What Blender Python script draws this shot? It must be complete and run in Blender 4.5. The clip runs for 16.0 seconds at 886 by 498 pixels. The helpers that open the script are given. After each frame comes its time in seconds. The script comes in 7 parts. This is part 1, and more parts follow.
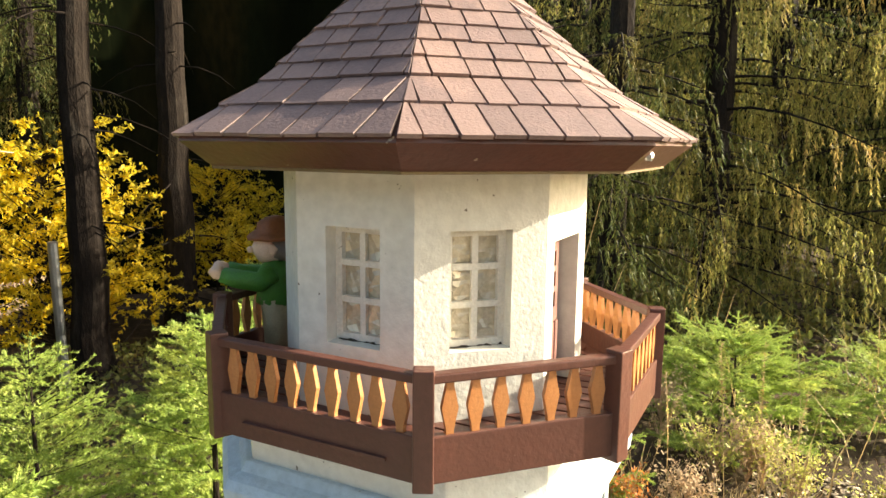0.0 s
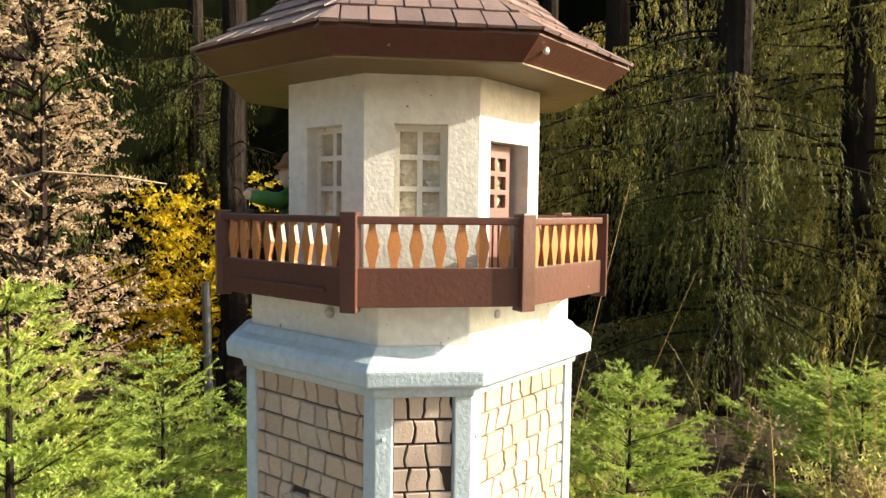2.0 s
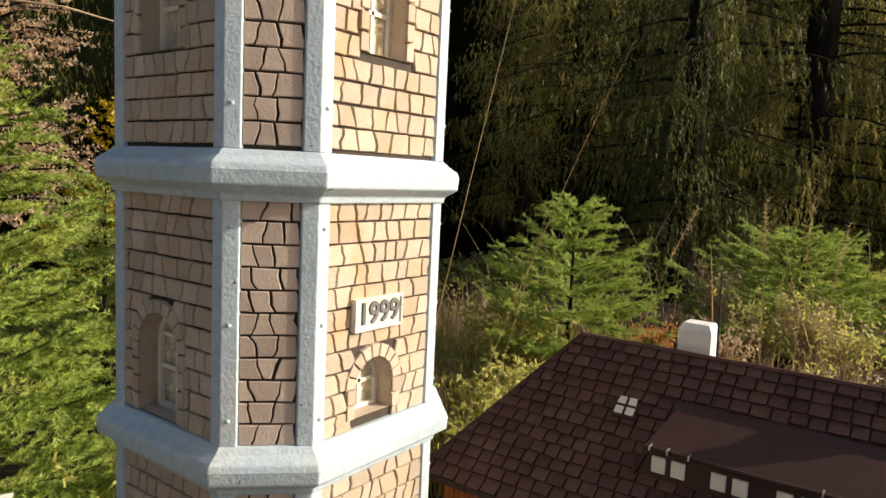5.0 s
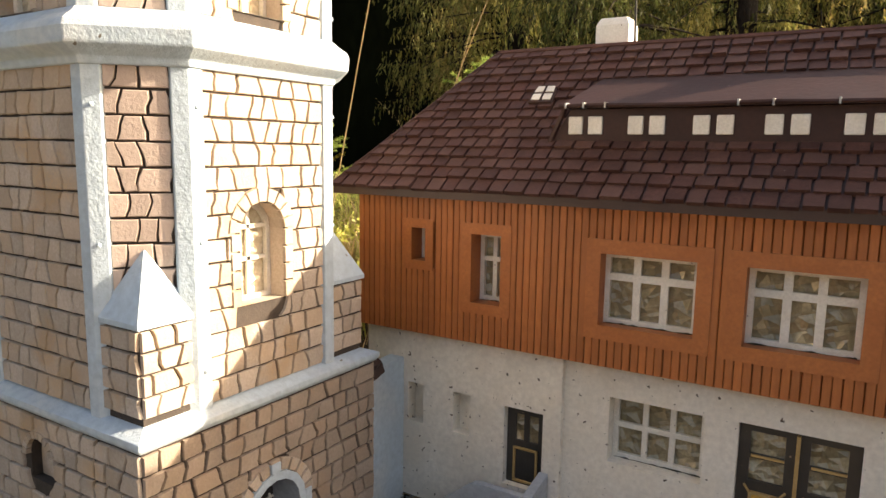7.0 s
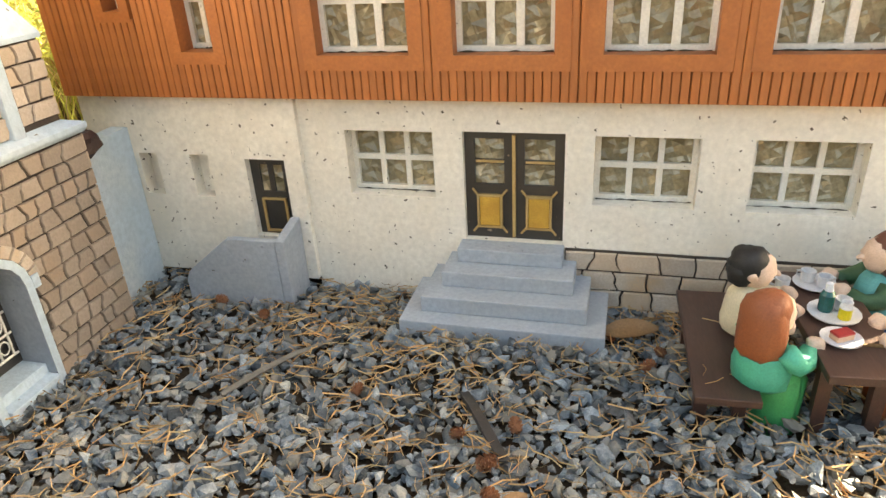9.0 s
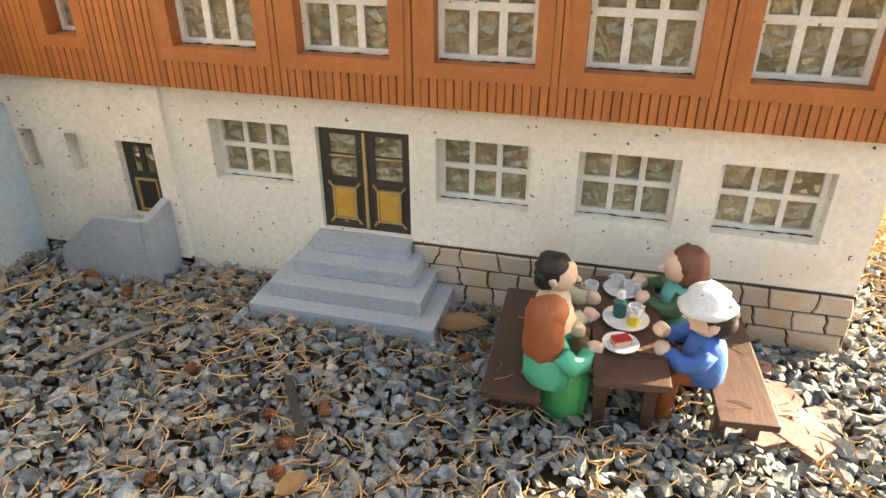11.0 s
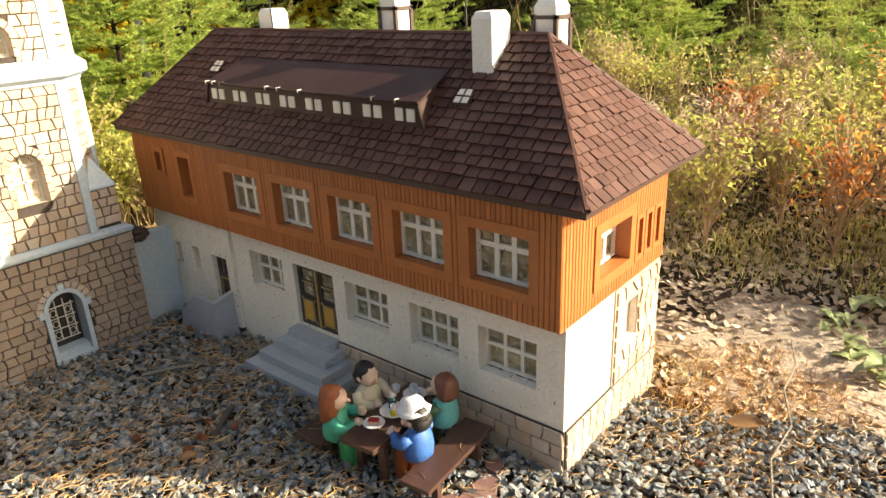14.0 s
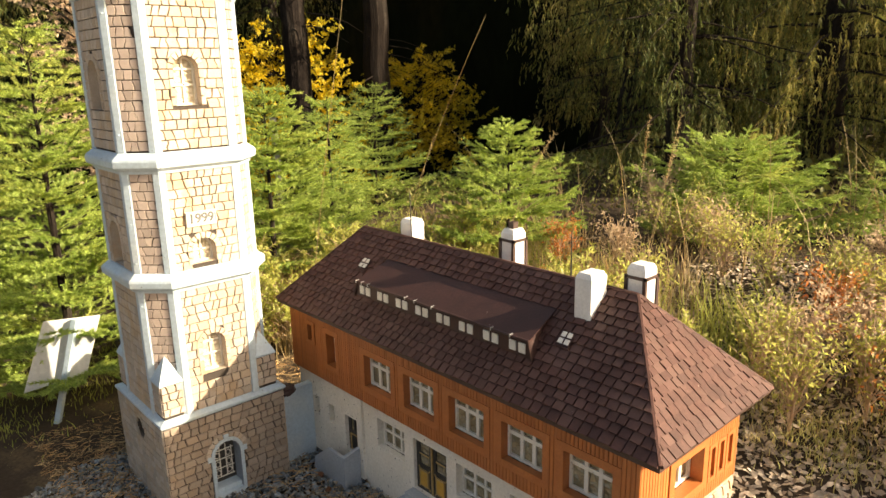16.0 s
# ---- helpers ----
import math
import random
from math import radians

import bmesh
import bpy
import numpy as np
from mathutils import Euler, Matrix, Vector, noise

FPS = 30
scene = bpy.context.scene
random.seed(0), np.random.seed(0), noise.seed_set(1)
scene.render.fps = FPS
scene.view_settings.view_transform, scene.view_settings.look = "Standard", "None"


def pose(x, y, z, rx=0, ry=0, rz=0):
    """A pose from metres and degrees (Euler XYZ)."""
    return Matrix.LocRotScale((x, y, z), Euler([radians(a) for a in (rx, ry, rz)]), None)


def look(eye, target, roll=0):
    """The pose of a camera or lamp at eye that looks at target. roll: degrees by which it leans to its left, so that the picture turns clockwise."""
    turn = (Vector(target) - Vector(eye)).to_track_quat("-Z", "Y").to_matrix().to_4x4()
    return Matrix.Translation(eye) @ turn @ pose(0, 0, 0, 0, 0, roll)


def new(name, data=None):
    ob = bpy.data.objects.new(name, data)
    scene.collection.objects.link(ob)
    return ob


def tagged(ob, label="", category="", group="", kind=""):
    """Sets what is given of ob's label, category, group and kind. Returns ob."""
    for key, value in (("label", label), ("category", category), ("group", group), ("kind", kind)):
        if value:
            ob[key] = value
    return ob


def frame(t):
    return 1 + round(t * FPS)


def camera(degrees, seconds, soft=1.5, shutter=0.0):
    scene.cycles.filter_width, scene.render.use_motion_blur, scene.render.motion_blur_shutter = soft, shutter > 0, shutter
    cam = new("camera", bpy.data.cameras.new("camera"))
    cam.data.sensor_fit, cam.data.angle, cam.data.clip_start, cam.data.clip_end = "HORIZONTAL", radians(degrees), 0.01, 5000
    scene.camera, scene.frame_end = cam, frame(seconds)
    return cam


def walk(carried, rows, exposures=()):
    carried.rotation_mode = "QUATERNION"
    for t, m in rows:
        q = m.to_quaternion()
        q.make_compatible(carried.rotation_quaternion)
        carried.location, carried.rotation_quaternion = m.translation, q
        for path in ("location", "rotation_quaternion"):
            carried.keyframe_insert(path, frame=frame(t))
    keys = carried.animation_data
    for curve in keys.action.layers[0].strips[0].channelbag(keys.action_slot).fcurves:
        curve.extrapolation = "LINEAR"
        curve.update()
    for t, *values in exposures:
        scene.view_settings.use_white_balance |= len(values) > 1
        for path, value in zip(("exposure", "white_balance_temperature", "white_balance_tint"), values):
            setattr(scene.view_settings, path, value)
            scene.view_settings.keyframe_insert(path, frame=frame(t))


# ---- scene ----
cam = camera(65.6, 16.0)

PATH = [
    (0, (-0.321, -1.002, 1.828), (-1.219, 0.759, 1.528), 0.6),
    (0.5, (-0.24, -1.021, 1.84), (-1.204, 0.694, 1.477), -0.1),
    (1, (-0.144, -1.019, 1.81), (-1.209, 0.651, 1.532), -0.3),
    (1.5, (-0.113, -1.026, 1.73), (-1.237, 0.622, 1.589), 1.3),
    (2, (-0.069, -1.025, 1.659), (-1.313, 0.536, 1.54), 0.7),
    (2.5, (-0.051, -1.027, 1.588), (-1.35, 0.487, 1.449), 0.2),
    (3, (-0.002, -1.013, 1.493), (-1.336, 0.466, 1.305), 0.7),
    (3.2, (0.002, -1.031, 1.41), (-1.294, 0.489, 1.311), 0.4),
    (5.3, (0.071, -0.952, 0.967), (-1.103, 0.654, 0.753), 2.7),
    (5.5, (0.068, -0.945, 0.905), (-1.098, 0.667, 0.7), 2.6),
    (6, (0.078, -0.926, 0.784), (-1.052, 0.711, 0.577), 1.8),
    (6.5, (0.111, -0.919, 0.681), (-0.996, 0.721, 0.392), 1.3),
    (7, (0.117, -0.918, 0.594), (-0.928, 0.763, 0.308), 0.9),
    (7.5, (0.145, -0.917, 0.559), (-0.805, 0.761, 0.029), -0.9),
    (8, (0.163, -0.911, 0.537), (-0.645, 0.774, -0.176), -2.5),
    (8.5, (0.178, -0.884, 0.539), (-0.458, 0.826, -0.28), -3.8),
    (9, (0.206, -0.873, 0.529), (-0.275, 0.849, -0.368), -3.3),
    (9.2, (0.226, -0.864, 0.523), (-0.204, 0.864, -0.387), -2.9),
    (11.3, (0.478, -0.844, 0.582), (0.015, 0.839, -0.394), 0.6),
    (11.5, (0.537, -0.838, 0.59), (0.049, 0.845, -0.373), 0.82),
    (12, (0.684, -0.847, 0.63), (0.128, 0.818, -0.33), -0.05),
    (12.5, (0.809, -0.868, 0.646), (0.162, 0.774, -0.295), -0.02),
    (13, (0.986, -0.881, 0.703), (0.158, 0.707, -0.187), -1.79),
    (13.5, (1.132, -0.916, 0.768), (0.147, 0.633, -0.027), -2.58),
    (14, (1.238, -0.929, 0.865), (0.046, 0.501, 0.134), -2.5),
    (14.5, (1.294, -0.976, 0.948), (-0.01, 0.377, 0.267), -1.2),
    (15, (1.334, -1.01, 1.039), (-0.038, 0.308, 0.422), -0.9),
    (15.5, (1.363, -1.03, 1.137), (-0.064, 0.249, 0.563), -1.3),
    (16, (1.363, -1.1, 1.254), (-0.077, 0.196, 0.755), -1.2),
]
EXPOSURES = [(0, 1.85, 8200, 3), (1.5, 1.6, 8100, 3), (3, 0.85, 7900, 8), (5.5, 0.45, 7800, 11), (6.5, 1.2, 8400, 14), (7.5, 2.25, 9100, 12), (8, 2.55, 9400, 9), (9, 3.05, 9700, 6),
             (11.5, 2.6, 9500, 8), (12.5, 2.1, 9100, 8), (13.5, 1.65, 8700, 7), (14.5, 1.45, 8700, 8), (16, 1.4, 9000, 9)]
walk(cam, [(t, look(eye, aim, lean)) for t, eye, aim, lean in PATH], EXPOSURES)

# ---- light: a low autumn sun from behind the house, clear sky ----
SUN_AZ = radians(36.0)      # from +x towards +y
SUN_EL = radians(25.0)
world = bpy.data.worlds.new("sky")
scene.world = world
world.use_nodes = True
wn = world.node_tree.nodes
sky = wn.new("ShaderNodeTexSky")
sky.sky_type = "NISHITA"
sky.sun_disc = False
sky.sun_elevation = SUN_EL
sky.sun_rotation = radians(90) - SUN_AZ
sky.dust_density = 3.0
sky.air_density = 0.8
sky.ozone_density = 0.5
wn["Background"].inputs["Strength"].default_value = 0.12
world.node_tree.links.new(sky.outputs[0], wn["Background"].inputs[0])
sun = new("sun", bpy.data.lights.new("sun", "SUN"))
sun.data.energy = 4.6
sun.data.angle = radians(0.5)
sun.data.color = (1.0, 0.96, 0.915)
sun.matrix_world = look((0, 0, 5), (-math.cos(SUN_EL) * math.cos(SUN_AZ), -math.cos(SUN_EL) * math.sin(SUN_AZ), 5 - math.sin(SUN_EL)))


# ---- shared builders: casements, shingle courses, stone courses ----
def lattice(name, x0, x1, z0, z1, y, cols, bars_z, parent, film, bar=0.0078, edge=0.0072, to3=None):
    """A small casement: frame with glazing bars, a pane of film in every light."""
    to3 = to3 or (lambda u, v, d: (u, d, v))

    def slab(sh, a, b, c, d, y0, y1):
        p = [to3(u, v, w) for w in (y0, y1) for v in (c, d) for u in (a, b)]
        sh.add(p, [(0, 1, 3, 2), (4, 6, 7, 5), (0, 4, 5, 1), (2, 3, 7, 6), (0, 2, 6, 4), (1, 5, 7, 3)])
    win = Shape()
    for a, b, c, d in ((x0, x0 + edge, z0, z1), (x1 - edge, x1, z0, z1), (x0 + edge, x1 - edge, z0, z0 + edge), (x0 + edge, x1 - edge, z1 - edge, z1)):
        slab(win, a, b, c, d, y, y + 0.007)
    us = [x0 + edge + (x1 - x0 - 2 * edge) * i / cols for i in range(cols + 1)]
    vs = [z0 + edge] + [z0 + (z1 - z0) * k for k in bars_z] + [z1 - edge]
    holder = part(name, win, WHITE, parent, "white painted small-paned casement")
    for u in us[1:-1]:
        sh = Shape()
        slab(sh, u - bar / 2, u + bar / 2, z0 + edge, z1 - edge, y + 0.001, y + 0.0062)
        part("glazing_bar", sh, WHITE, holder)
    for v in vs[1:-1]:
        sh = Shape()
        slab(sh, x0 + edge, x1 - edge, v - bar / 2, v + bar / 2, y + 0.0005, y + 0.0058)
        part("glazing_bar", sh, WHITE, holder)
    for i in range(cols):
        for j in range(len(vs) - 1):
            sh = Shape()
            slab(sh, us[i], us[i + 1], vs[j], vs[j + 1], y + 0.0065, y + 0.009)
            part("pane", sh, film, holder)
    rd = random.Random(int(x0 * 5000) + int(z0 * 900))
    grime = [to3(x0 + 0.003 + (x1 - x0 - 0.006) * i / 15, z0 + 0.0005, y - 0.0012 + rd.uniform(-0.0015, 0.001)) for i in range(16)]
    part("sill_grime", Shape().tube(grime, [rd.choice((0.0002, 0.0003, 0.0005, 0.0011, 0.0019)) for _ in grime], 5), GRIME, holder, "dark moss and dirt along the lower edge")
    return holder


def slope_frame(p0, p1, q0, q1):
    """Eave from p0 to p1, ridge from q0 to q1: the place for (s up the slope 0..1, u metres along the eave)."""
    p0, p1, q0, q1 = map(Vector, (p0, p1, q0, q1))
    along = (p1 - p0).normalized()
    nrm = along.cross((q0 - p0).normalized()).normalized()
    length = (p1 - p0).length

    def limits(s_):
        a = p0.lerp(q0, s_)
        b = p1.lerp(q1, s_)
        return (a - p0).dot(along), (b - p0).dot(along)

    up = ((q0 - p0) - along * (q0 - p0).dot(along))

    def place(s_, u, h=0.0):
        return p0 + along * u + up * s_ + nrm * h
    return place, limits, length, up.length


def shingles(frame4, rows, width, thick, seed, over=-0.004, gap=0.0021):
    """Courses of tapered shingles as eight-cornered wedges, clipped to the slope's hips."""
    place, limits, length, rise = slope_frame(*frame4)
    rs = random.Random(seed)
    out = []
    for r in range(rows):
        s0, s1 = r / rows + (over / rise if r == 0 else 0), min((r + 1.12) / rows, 0.995)
        l0, h0 = limits(max(s0, 0))
        l1, h1 = limits(s1)
        u = l0 - width * (0.5 if r % 2 else 0.0) - rs.uniform(0, 0.3) * width
        while u < h0:
            w = width * rs.uniform(0.85, 1.15)
            a, b = u, u + w - gap
            u += w
            a0, b0, a1, b1 = max(a, l0), min(b, h0), max(a, l1), min(b, h1)
            if b0 - a0 < 0.003:
                continue
            if b1 < a1:
                a1 = b1 = max(l1, min(h1, (a0 + b0) / 2))
            t = thick * rs.uniform(0.75, 1.2)
            j = rs.uniform(-0.0012, 0.0012) / rise
            vv = [place(s0 + j, a0, 0.0003), place(s0 + j, b0, 0.0003), place(s1, b1, 0.0003), place(s1, a1, 0.0003),
                  place(s0 + j, a0, t), place(s0 + j, b0, t), place(s1, b1, t * 0.25), place(s1, a1, t * 0.25)]
            out.append((r, vv))
    return out


WEDGE = [(3, 2, 1, 0), (4, 5, 6, 7), (0, 1, 5, 4), (1, 2, 6, 5), (2, 3, 7, 6), (3, 0, 4, 7)]
def block(sh, quad, to3, proud, back=0.0):
    """One stone with slightly rounded face: corners in the wall's plane, pushed out by proud."""
    cx_, cy_ = sum(q[0] for q in quad) / len(quad), sum(q[1] for q in quad) / len(quad)
    ins = [(cx_ + (x - cx_) * 0.92, cy_ + (y - cy_) * 0.92) for x, y in quad]
    return sh.rings([[to3(x, y, back) for x, y in quad], [to3(x, y, proud * 0.6) for x, y in quad], [to3(x, y, proud) for x, y in ins]])


def bowed(q, u0, u1, seed):
    """Gives the upright joints of a stone their hand-drawn wave."""
    def wave(x, z):
        if x < u0 + 0.0015 or x > u1 - 0.0015:
            return 0.0
        return 0.0052 * noise.noise(Vector((x * 26, z * 62, seed * 0.37)))
    side = lambda p, r, t: (p[0] + (r[0] - p[0]) * t + wave(p[0] + (r[0] - p[0]) * t, p[1] + (r[1] - p[1]) * t), p[1] + (r[1] - p[1]) * t)
    return [q[0], q[1], side(q[1], q[2], 0.33), side(q[1], q[2], 0.67), q[2], q[3], side(q[3], q[0], 0.33), side(q[3], q[0], 0.67)]


def courses(u0, u1, v0, v1, rows, width, seed, joint=0.0022, wob=0.0016, skip=None):
    """Irregular coursed stones on a rectangle, as quads with slanting joints."""
    rs = random.Random(seed)
    out = []
    h = (v1 - v0) / rows
    for r in range(rows):
        u = u0 - rs.uniform(0.15, 0.75) * width
        slant = 0.0
        while u < u1 - 0.002:
            w = width * rs.uniform(0.7, 1.3)
            if u + w < u0 + width * 0.4:
                w = u0 + width * 0.6 - u
            if u1 - u - w < width * 0.4:
                w = u1 - u + 0.001
            nxt = rs.uniform(-0.16, 0.16) * h
            a0, a1, b0, b1 = u - slant, u + slant, u + w - nxt, u + w + nxt
            u, slant = u + w, nxt
            c, d = v0 + r * h + joint / 2, v0 + (r + 1) * h - joint / 2
            q = [(a0 + joint / 2, c), (b0 - joint / 2, c), (b1 - joint / 2, d), (a1 + joint / 2, d)]
            q = [(min(max(x + rs.uniform(-wob, wob) * 0.5, u0), u1), y + rs.uniform(-wob, wob) * 0.35) for x, y in q]
            if q[1][0] - q[0][0] < 0.004 or q[2][0] - q[3][0] < 0.004:
                continue
            if skip:
                q = skip(q)
                if not q:
                    continue
            out.append(bowed(q, u0, u1, seed))
    return out




def round_opening(op, gap):
    """Cuts stones back to the jambs and the arch of an opening."""
    uc, w, a, b = op
    r = w / 2
    zs = b - min(r, (b - a) * 0.6)
    ry = b - zs

    def half_at(v):
        if v < a - 0.001 or v > b + gap:
            return -1.0
        if v <= zs:
            return r + gap
        return (r + gap) * math.sqrt(max(0.0, 1 - ((v - zs) / (ry + gap)) ** 2))

    def cut(q):
        c = sum(x for x, _ in q) / 4
        mid = sum(z for _, z in q) / 4
        if abs(c - uc) < half_at(mid) - 0.004:
            return None
        res = []
        for x, z in q:
            h = max(half_at(z), half_at(mid) * 0.9 if half_at(mid) > 0 else -1)
            if h > 0 and abs(x - uc) < h:
                x = uc + (h if c > uc else -h)
            res.append((x, z))
        wid = min(abs(res[1][0] - res[0][0]), abs(res[2][0] - res[3][0]))
        return res if wid > 0.0025 else None
    return cut


# ---- materials ----
def make_mat(name, c1, c2=None, scale=30.0, rough=0.7, bump=0.15, bscale=250.0, rnd="", amt=0.25, metal=0.0,
             specks=None, leaf=0.0, coat=0.0, c3=None, rough2=None, stretch=(1, 1, 1), bdist=0.002):
    """Two colours mixed by coarse and fine noise, a third in patches, chance by piece, specks of dirt and a fine relief."""
    m = bpy.data.materials.new(name)
    m.use_nodes = True
    nt = m.node_tree
    n, ln = nt.nodes, nt.links
    bs = n["Principled BSDF"]
    tc = n.new("ShaderNodeTexCoord")
    mp = n.new("ShaderNodeMapping")
    mp.inputs["Scale"].default_value = stretch
    ln.new(tc.outputs["Object"], mp.inputs[0])

    def noise_at(sc, detail=4.0, rg=0.55):
        t = n.new("ShaderNodeTexNoise")
        t.inputs["Scale"].default_value = sc
        t.inputs["Detail"].default_value = detail
        t.inputs["Roughness"].default_value = rg
        ln.new(mp.outputs[0], t.inputs["Vector"])
        return t.outputs["Fac"]

    def ramp(src, lo, hi):
        r = n.new("ShaderNodeMapRange")
        r.inputs["From Min"].default_value, r.inputs["From Max"].default_value = lo, hi
        ln.new(src, r.inputs["Value"])
        return r.outputs["Result"]

    def mix(fac, a, b):
        x = n.new("ShaderNodeMix")
        x.data_type = "RGBA"
        if isinstance(fac, float):
            x.inputs[0].default_value = fac
        else:
            ln.new(fac, x.inputs[0])
        for k, v in ((6, a), (7, b)):
            if isinstance(v, tuple):
                x.inputs[k].default_value = (*v, 1)
            else:
                ln.new(v, x.inputs[k])
        return x.outputs[2]

    c2 = c2 or tuple(v * 0.75 for v in c1)
    col = mix(ramp(noise_at(scale), 0.35, 0.65), c1, c2)
    if c3:
        col = mix(ramp(noise_at(scale * 0.37, 3.0), 0.55, 0.68), col, c3)
    col = mix(ramp(noise_at(scale * 9, 2.0), 0.3, 0.9), col, tuple(v * 0.8 for v in c2))
    if rnd:
        if rnd == "object":
            src = n.new("ShaderNodeObjectInfo").outputs["Random"]
        else:
            src = n.new("ShaderNodeNewGeometry").outputs["Random Per Island"]
        hv = n.new("ShaderNodeHueSaturation")
        hv.inputs["Hue"].default_value = 0.5
        ln.new(ramp(src, 0.0, 1.0), hv.inputs["Value"])
        hv.inputs["Value"].default_value = 1
        r = n.new("ShaderNodeMapRange")
        r.inputs["To Min"].default_value, r.inputs["To Max"].default_value = 1 - amt, 1 + amt
        ln.new(src, r.inputs["Value"])
        ln.new(r.outputs["Result"], hv.inputs["Value"])
        ln.new(col, hv.inputs["Color"])
        col = hv.outputs["Color"]
        w = n.new("ShaderNodeTexWhiteNoise")
        w.noise_dimensions = "1D"
        ln.new(src, w.inputs["W"])
        col = mix(ramp(w.outputs["Value"], 0.45, 1.6), col, c3 or tuple(v * 0.7 for v in c2))
    if specks:
        sc, lo, sc_col = specks
        col = mix(ramp(noise_at(sc, 2.0, 0.6), lo, lo + 0.02), col, sc_col)
    ln.new(col, bs.inputs["Base Color"])
    bs.inputs["Metallic"].default_value = metal
    if rough2 is not None:
        mr = n.new("ShaderNodeMapRange")
        mr.inputs["To Min"].default_value, mr.inputs["To Max"].default_value = rough, rough2
        ln.new(noise_at(scale * 2.3), mr.inputs["Value"])
        ln.new(mr.outputs["Result"], bs.inputs["Roughness"])
    else:
        bs.inputs["Roughness"].default_value = rough
    if coat:
        bs.inputs["Coat Weight"].default_value = coat
        bs.inputs["Coat Roughness"].default_value = 0.25
    if bump:
        b = n.new("ShaderNodeBump")
        b.inputs["Strength"].default_value = bump
        b.inputs["Distance"].default_value = bdist
        ln.new(noise_at(bscale, 3.0, 0.6), b.inputs["Height"])
        ln.new(b.outputs[0], bs.inputs["Normal"])
    if leaf:
        tr = n.new("ShaderNodeBsdfTranslucent")
        ln.new(col, tr.inputs["Color"])
        ms = n.new("ShaderNodeMixShader")
        ms.inputs[0].default_value = leaf
        out = n["Material Output"]
        ln.new(bs.outputs[0], ms.inputs[1])
        ln.new(tr.outputs[0], ms.inputs[2])
        ln.new(ms.outputs[0], out.inputs["Surface"])
    return m


PLASTER = make_mat("white_plaster", (0.84, 0.795, 0.71), (0.78, 0.725, 0.63), 14, 0.75, 0.25, 160, specks=(95, 0.675, (0.10, 0.08, 0.06)), c3=(0.70, 0.64, 0.54))
TOWER_PLASTER = make_mat("stippled_white_paint", (0.76, 0.75, 0.70), (0.70, 0.69, 0.63), 9, 0.6, 0.3, 190, specks=(90, 0.74, (0.16, 0.14, 0.11)), bdist=0.003)
TRIM_PAINT = make_mat("pale_blue_grey_paint", (0.50, 0.615, 0.69), (0.44, 0.545, 0.62), 12, 0.5, 0.35, 230, specks=(75, 0.74, (0.18, 0.16, 0.13)), c3=(0.56, 0.60, 0.60), bdist=0.003)
SANDSTONE = make_mat("sandstone_block", (0.51, 0.43, 0.355), (0.45, 0.37, 0.295), 35, 0.8, 0.35, 320, rnd="object", amt=0.16, c3=(0.47, 0.325, 0.20))
SANDSTONE_I = make_mat("sandstone_blocks", (0.51, 0.43, 0.355), (0.45, 0.37, 0.295), 35, 0.8, 0.35, 320, rnd="island", amt=0.16, c3=(0.47, 0.325, 0.20))
GREYSTONE = make_mat("weathered_block", (0.50, 0.40, 0.34), (0.56, 0.45, 0.38), 30, 0.85, 0.35, 300, rnd="object", amt=0.18, c3=(0.42, 0.33, 0.28))
GREYSTONE_I = make_mat("weathered_blocks", (0.50, 0.40, 0.34), (0.56, 0.45, 0.38), 30, 0.85, 0.35, 300, rnd="island", amt=0.18, c3=(0.42, 0.33, 0.28))
# tower base, east face: the shade there is put into darker block colours
BASE_SHADE = make_mat("shaded_base_block", (0.37, 0.295, 0.235), (0.32, 0.255, 0.20), 30, 0.85, 0.35, 300, rnd="object", amt=0.14, c3=(0.36, 0.25, 0.17))
BASE_SHADE_I = make_mat("shaded_base_blocks", (0.37, 0.295, 0.235), (0.32, 0.255, 0.20), 30, 0.85, 0.35, 300, rnd="island", amt=0.14, c3=(0.36, 0.25, 0.17))
MORTAR = make_mat("dark_joint", (0.035, 0.028, 0.022), (0.06, 0.045, 0.035), 60, 0.9, 0.3, 300)
ORANGE = make_mat("orange_brown_stained_board", (0.50, 0.17, 0.050), (0.42, 0.13, 0.038), 25, 0.5, 0.25, 180, rnd="object", amt=0.10, specks=(95, 0.76, (0.10, 0.06, 0.04)), stretch=(1, 1, 0.25))
ORANGE_D = make_mat("orange_brown_trim", (0.46, 0.152, 0.045), (0.39, 0.122, 0.036), 25, 0.5, 0.25, 180, specks=(95, 0.75, (0.10, 0.06, 0.04)))
GROOVE = make_mat("dark_brown_groove", (0.22, 0.065, 0.018), (0.17, 0.05, 0.014), 40, 0.8, 0.2, 200)
ROOF = make_mat("painted_brown_shingle", (0.105, 0.047, 0.038), (0.070, 0.032, 0.026), 22, 0.6, 0.25, 260, rnd="object", amt=0.16, rough2=0.6, c3=(0.14, 0.075, 0.06), specks=(110, 0.77, (0.25, 0.22, 0.18)))
ROOF_I = make_mat("painted_brown_shingles", (0.105, 0.047, 0.038), (0.070, 0.032, 0.026), 22, 0.6, 0.25, 260, rnd="island", amt=0.16, rough2=0.6, c3=(0.14, 0.075, 0.06), specks=(110, 0.77, (0.25, 0.22, 0.18)))
ROOF_DARK = make_mat("roof_edge_dark", (0.045, 0.025, 0.02), (0.06, 0.03, 0.025), 30, 0.5, 0.2, 200)
